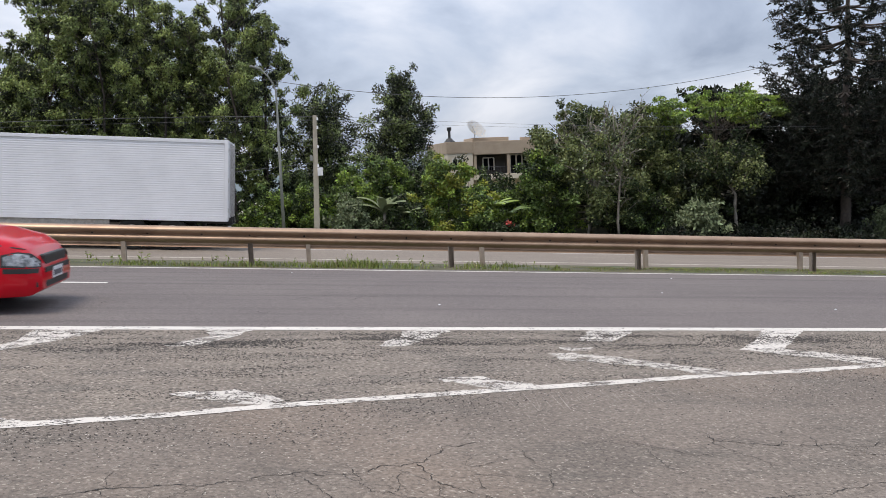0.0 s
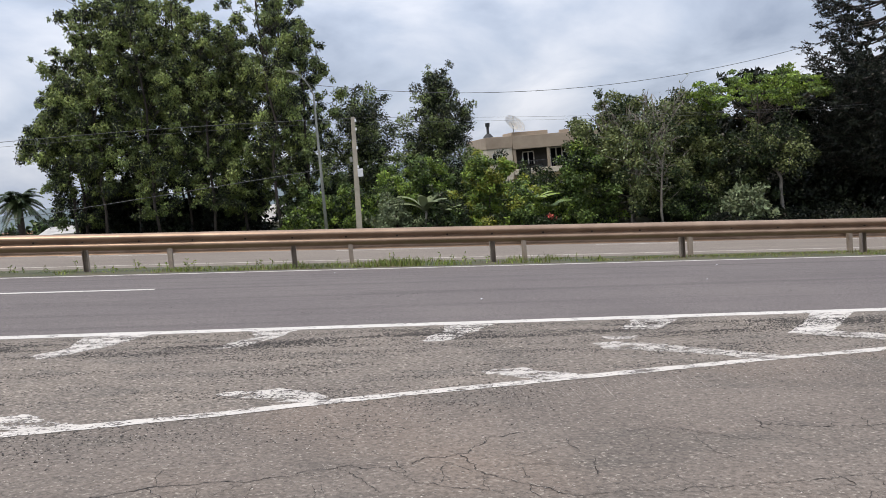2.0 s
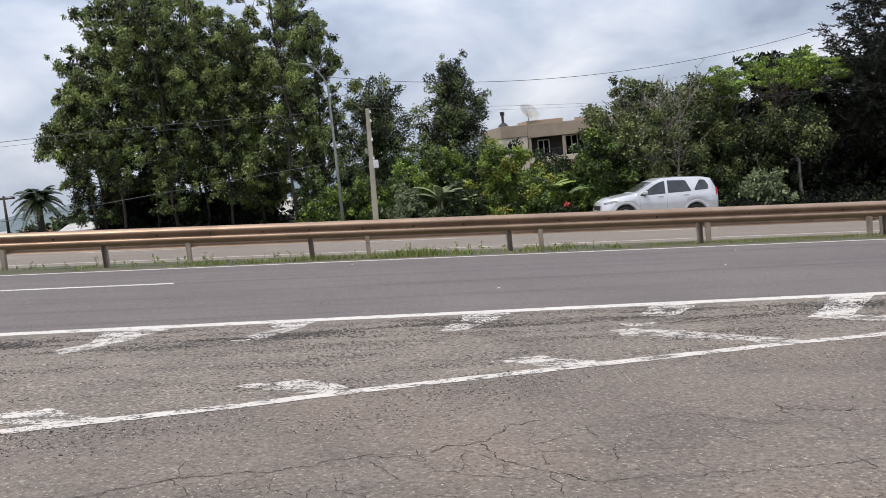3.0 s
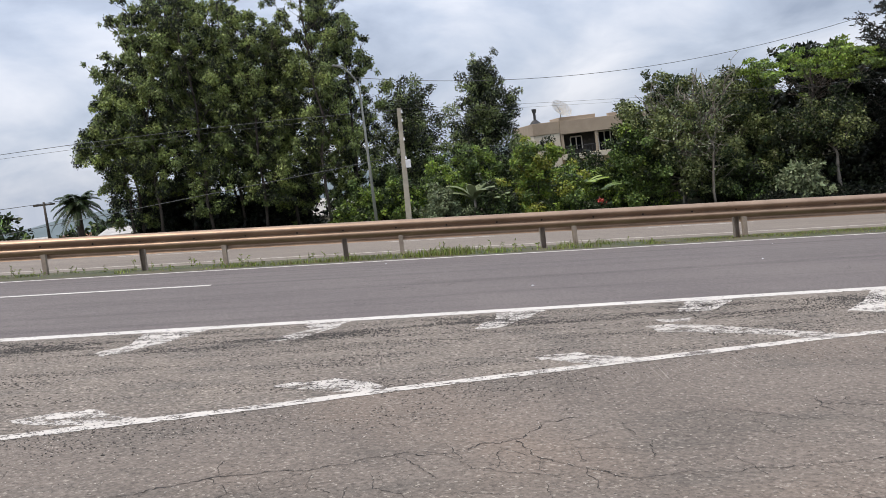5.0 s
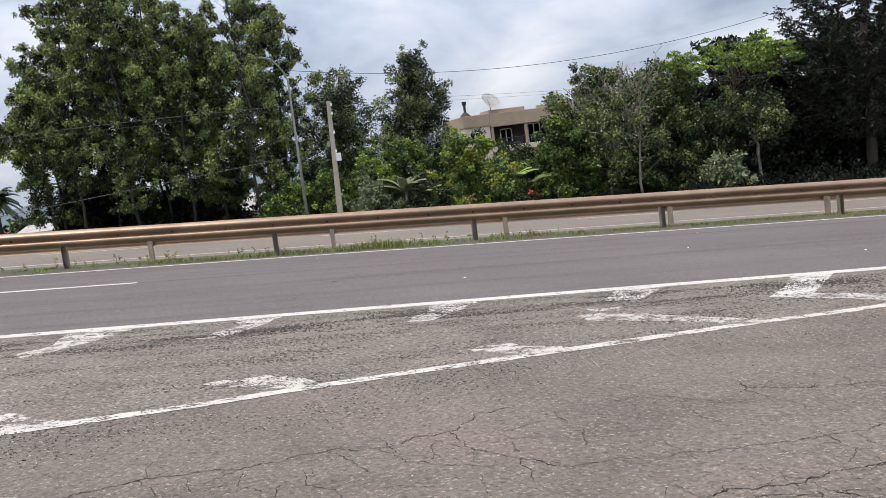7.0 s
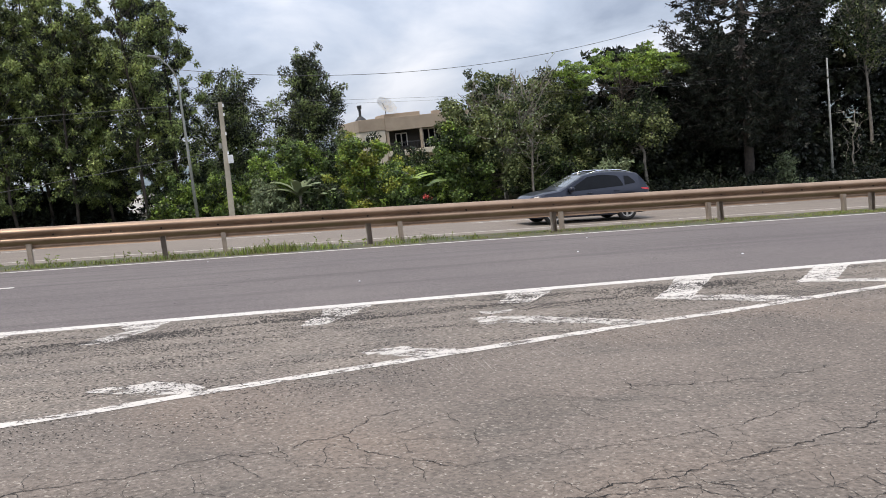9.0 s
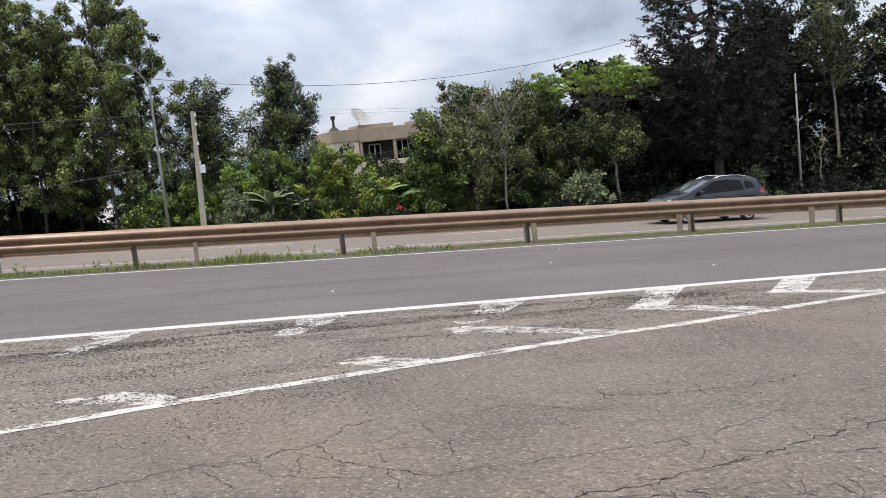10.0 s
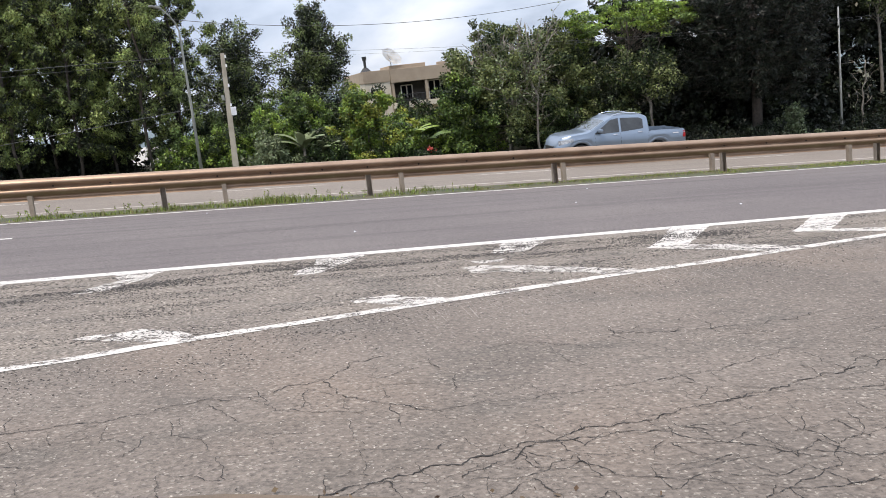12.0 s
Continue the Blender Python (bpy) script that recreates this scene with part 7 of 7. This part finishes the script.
def silver_pickup():
    root, sh = far_car("pickup_truck", "silver blue double cab pickup with roof rails", "pickup truck", 5.25, 0.925,
                       [(0, 0.95), (0.04, 1.13), (0.10, 1.16), (1.52, 1.14), (1.56, 1.15), (1.62, 1.70), (1.8, 1.77), (2.5, 1.80), (3.0, 1.75), (3.3, 1.62), (3.95, 1.24), (4.1, 1.20), (4.7, 1.13), (5.0, 1.04), (5.15, 0.86), (5.25, 0.62)],
                       [(0, 1.02), (0.1, 1.10), (1.5, 1.09), (3.9, 1.08), (4.7, 1.00), (5.25, 0.58)], (1.16, 4.31), 0.38, "silver_paint",
                       [([(1.80, 1.24), (2.70, 1.15)], [(1.80, 1.58), (1.95, 1.64), (2.70, 1.66)]), ([(2.78, 1.14), (3.75, 1.10)], [(2.78, 1.66), (3.1, 1.60), (3.75, 1.14)])],
                       (3.34, 3.90), None, ([(0.01, 0.84), (0.16, 0.84)], [(0.01, 1.06), (0.16, 1.08)]), ([(4.62, 0.88), (5.14, 0.74)], [(4.62, 1.0), (5.14, 0.90)]),
                       rails=(1.8, 3.0), bed=(0.10, 1.52), mirror_at=(3.58, 1.17), handles=((1.95, 1.12), (2.95, 1.06)), seams=(((2.74, 1.15), (2.72, 0.5)), ((3.78, 1.1), (3.72, 0.5)), ((1.60, 1.1), (1.62, 0.5))), arch=True, spin=(11.2, 11.95))
    sh.patch("badge", [(0.36, 1.0), (0.60, 0.995)], [(0.36, 1.035), (0.60, 1.03)], M["plate"], root, nz=1, proud=0.012)
    boxes(root, sh, "rear_bumper", M["chrome"], [(-0.06, 0, 0.60, 0.14, 1.6, 0.14, 0)])
    return root, sh


def box_truck():
    """White box body with ribbed aluminium sides on a lorry chassis, cab ahead."""
    root = tagged(new("box_truck"), "white box truck with ribbed aluminium sides", "truck")
    white = material("white_ribbed_aluminium", (0.66, 0.67, 0.70), 0.4, noise_scale=0.9, amount=0.05, metal=0.1)
    L, W, H, z0 = 9.6, 2.5, 2.56, 0.94
    ribs = 33
    for s in (-1, 1):
        V, F = [], []
        for k in range(ribs * 4 + 1):
            z = z0 + 0.14 + (H - 0.24) * k / (ribs * 4)
            o = (0.0, 0.002, 0.006, 0.004)[k % 4]
            V += [(-L / 2 + 0.12, s * (W / 2 + o), z), (L / 2 - 0.06, s * (W / 2 + o), z)]
        for k in range(ribs * 4):
            F.append((2 * k, 2 * k + 1, 2 * k + 3, 2 * k + 2))
        pydata("side_panel", V, F, white, root)
    bm = bmesh.new(); add_box(bm, (L - 0.02, W - 0.02, H), Matrix.Translation((0, 0, z0 + H / 2)), 0.02)
    part("box_body", bm, white, root)
    for z, t in ((z0 + H - 0.05, 0.11), (z0 + 0.06, 0.13)):
        for s in (-1, 1):
            bm = bmesh.new(); add_box(bm, (L + 0.02, 0.04, t), Matrix.Translation((0, s * (W / 2 + 0.012), z)), 0.008)
            part("edge_rail", bm, white, root)
    for s in (-1, 1):
        bm = bmesh.new(); add_box(bm, (0.12, 0.05, H - 0.1), Matrix.Translation((-L / 2 + 0.05, s * (W / 2 + 0.012), z0 + H / 2)), 0.01)
        part("corner_post", bm, white, root)
        bm = bmesh.new(); add_box(bm, (0.03, W / 2 - 0.08, H - 0.2), Matrix.Translation((-L / 2 - 0.01, s * W / 4, z0 + H / 2)), 0.008)
        d = part("rear_door", bm, white, root)
        V, F = tubes([[((-L / 2 - 0.05, s * (0.25 + 0.5 * k), z0 + 0.1), 0.018), ((-L / 2 - 0.05, s * (0.25 + 0.5 * k), z0 + H - 0.1), 0.018)] for k in range(2)], 8)
        pydata("lock_bar", V, F, M["rim"], d)
        for k in range(3):
            bm = bmesh.new(); add_box(bm, (0.04, 0.05, 0.14), Matrix.Translation((-L / 2 - 0.01, s * (W / 2 - 0.01), z0 + 0.35 + k * 0.95)), 0.006)
            part("hinge", bm, M["rim"], d)
    for s in (-1, 1):
        bm = bmesh.new(); add_box(bm, (L + 1.6, 0.09, 0.24), Matrix.Translation((0.7, s * 0.42, 0.95)))
        part("chassis_beam", bm, M["black_trim"], root)
        bm = bmesh.new(); add_box(bm, (3.6, 0.04, 0.42), Matrix.Translation((0.6, s * 1.14, 0.72)), 0.01)
        part("side_guard", bm, M["rim"], root)
        bm = bmesh.new(); add_box(bm, (0.03, 0.5, 0.45), Matrix.Translation((-L / 2 + 0.9, s * 0.95, 0.6)))
        part("mud_flap", bm, M["black_trim"], root)
    bm = bmesh.new(); add_box(bm, (0.08, 2.3, 0.16), Matrix.Translation((-L / 2 + 0.1, 0, 0.62)), 0.02)
    part("rear_bumper", bm, M["plate"], root)
    bm = bmesh.new(); add_box(bm, (1.75, 2.35, 2.15), Matrix.Translation((L / 2 + 1.25, 0, 1.72)), 0.16)
    cab = part("cab", bm, M["white_paint"], root)
    bm = bmesh.new(); add_box(bm, (0.05, 2.0, 0.85), Matrix.Translation((L / 2 + 2.12, 0, 2.1)), 0.02)
    part("windscreen", bm, M["screen_glass"], cab)
    for s in (-1, 1):
        bm = bmesh.new(); add_box(bm, (0.85, 0.03, 0.7), Matrix.Translation((L / 2 + 1.4, s * 1.17, 2.1)), 0.01)
        part("side_window", bm, M["tint_glass"], cab)
    for x in (-L / 2 + 1.7, -L / 2 + 2.9, L / 2 + 0.95):
        for s in (-1, 1):
            hub = new("wheel"); hub.parent = root
            hub.matrix_basis = pose(x, s * 1.08, 0.5, 0, 0, 0 if s < 0 else 180)
            for nm, me in zip(("tyre", "rim", "shade_disc"), wheel_meshes(0.5, 0.29, 0.30, 8, 0.03)):
                ob = new(nm, me); ob.parent = hub
    return root, L


MOVES = []


def on_road(x, y, way):
    """Pose of a vehicle standing at (x, y), heading along way * x."""
    e = 1.3
    f = Vector((2 * e * way, 0, land(x + e * way, y) - land(x - e * way, y))).normalized()
    s = Vector((0, 2 * 0.7 * way, land(x, y + 0.7 * way) - land(x, y - 0.7 * way))).normalized()
    u = f.cross(s).normalized()
    s = u.cross(f)
    z = (land(x, y - 0.7) + land(x, y + 0.7)) / 2
    return Matrix(((f.x, s.x, u.x, x), (f.y, s.y, u.y, y), (f.z, s.z, u.z, z), (0, 0, 0, 1)))


def drive(thing, x_at, t_at, speed, y, offset=None):
    """Steady travel along the road: the thing's middle passes x_at at t_at."""
    way = 1 if speed > 0 else -1
    rows = []
    for i in range(61):
        t = 0.2 * i
        m = on_road(x_at + speed * (t - t_at), y, way)
        rows.append((t, m @ offset if offset else m))
    MOVES.append((thing, rows))


def build_traffic():
    red, sh = red_pickup()
    drive(red, -2.94 - sh.L / 2, 0.0, 18.4, 10.98)
    drive(dirt_bike(), -2.94 - sh.L / 2, 0.0, 18.4, 10.98, pose(-sh.L / 2 + 0.55, 0.20, 0.53, 0, 4, -24))
    eco, sh = white_suv()
    drive(eco, -4.15 - sh.L / 2, 5.5, 23.0, 11.9)
    for make, x, t, v, y in ((silver_wagon, 17.27, 2.6, -21.95, 32.4), (black_hatch, 15.2, 5.7, -26.0, 34.4), (dark_suv, 19.6, 8.5, -20.2, 28.0), (graphite_mpv, 20.2, 9.8, -20.8, 29.2), (silver_pickup, 21.6, 11.5, -19.4, 32.0)):
        ob, sh = make()
        drive(ob, x + sh.L / 2, t, v, y)
    truck, L = box_truck()
    drive(truck, -2.52 - L / 2, 0.0, -19.9, 30.2)
    # the wheels of the near cars turn
    for hub, m, s, (t0, t1) in SPIN:
        n = int((t1 - t0) * FPS)
        rows = [(t0 + i / FPS, m @ pose(0, 0, 0, 0, -s * (50 * i % 360))) for i in range(n)]
        if t0 > 0:
            rows.insert(0, (0.0, m))
        rows.append((12.0, rows[-1][1]))
        MOVES.append((hub, rows))


build_traffic()


def motions():
    for thing, rows in MOVES:
        walk(thing, rows)


motions()
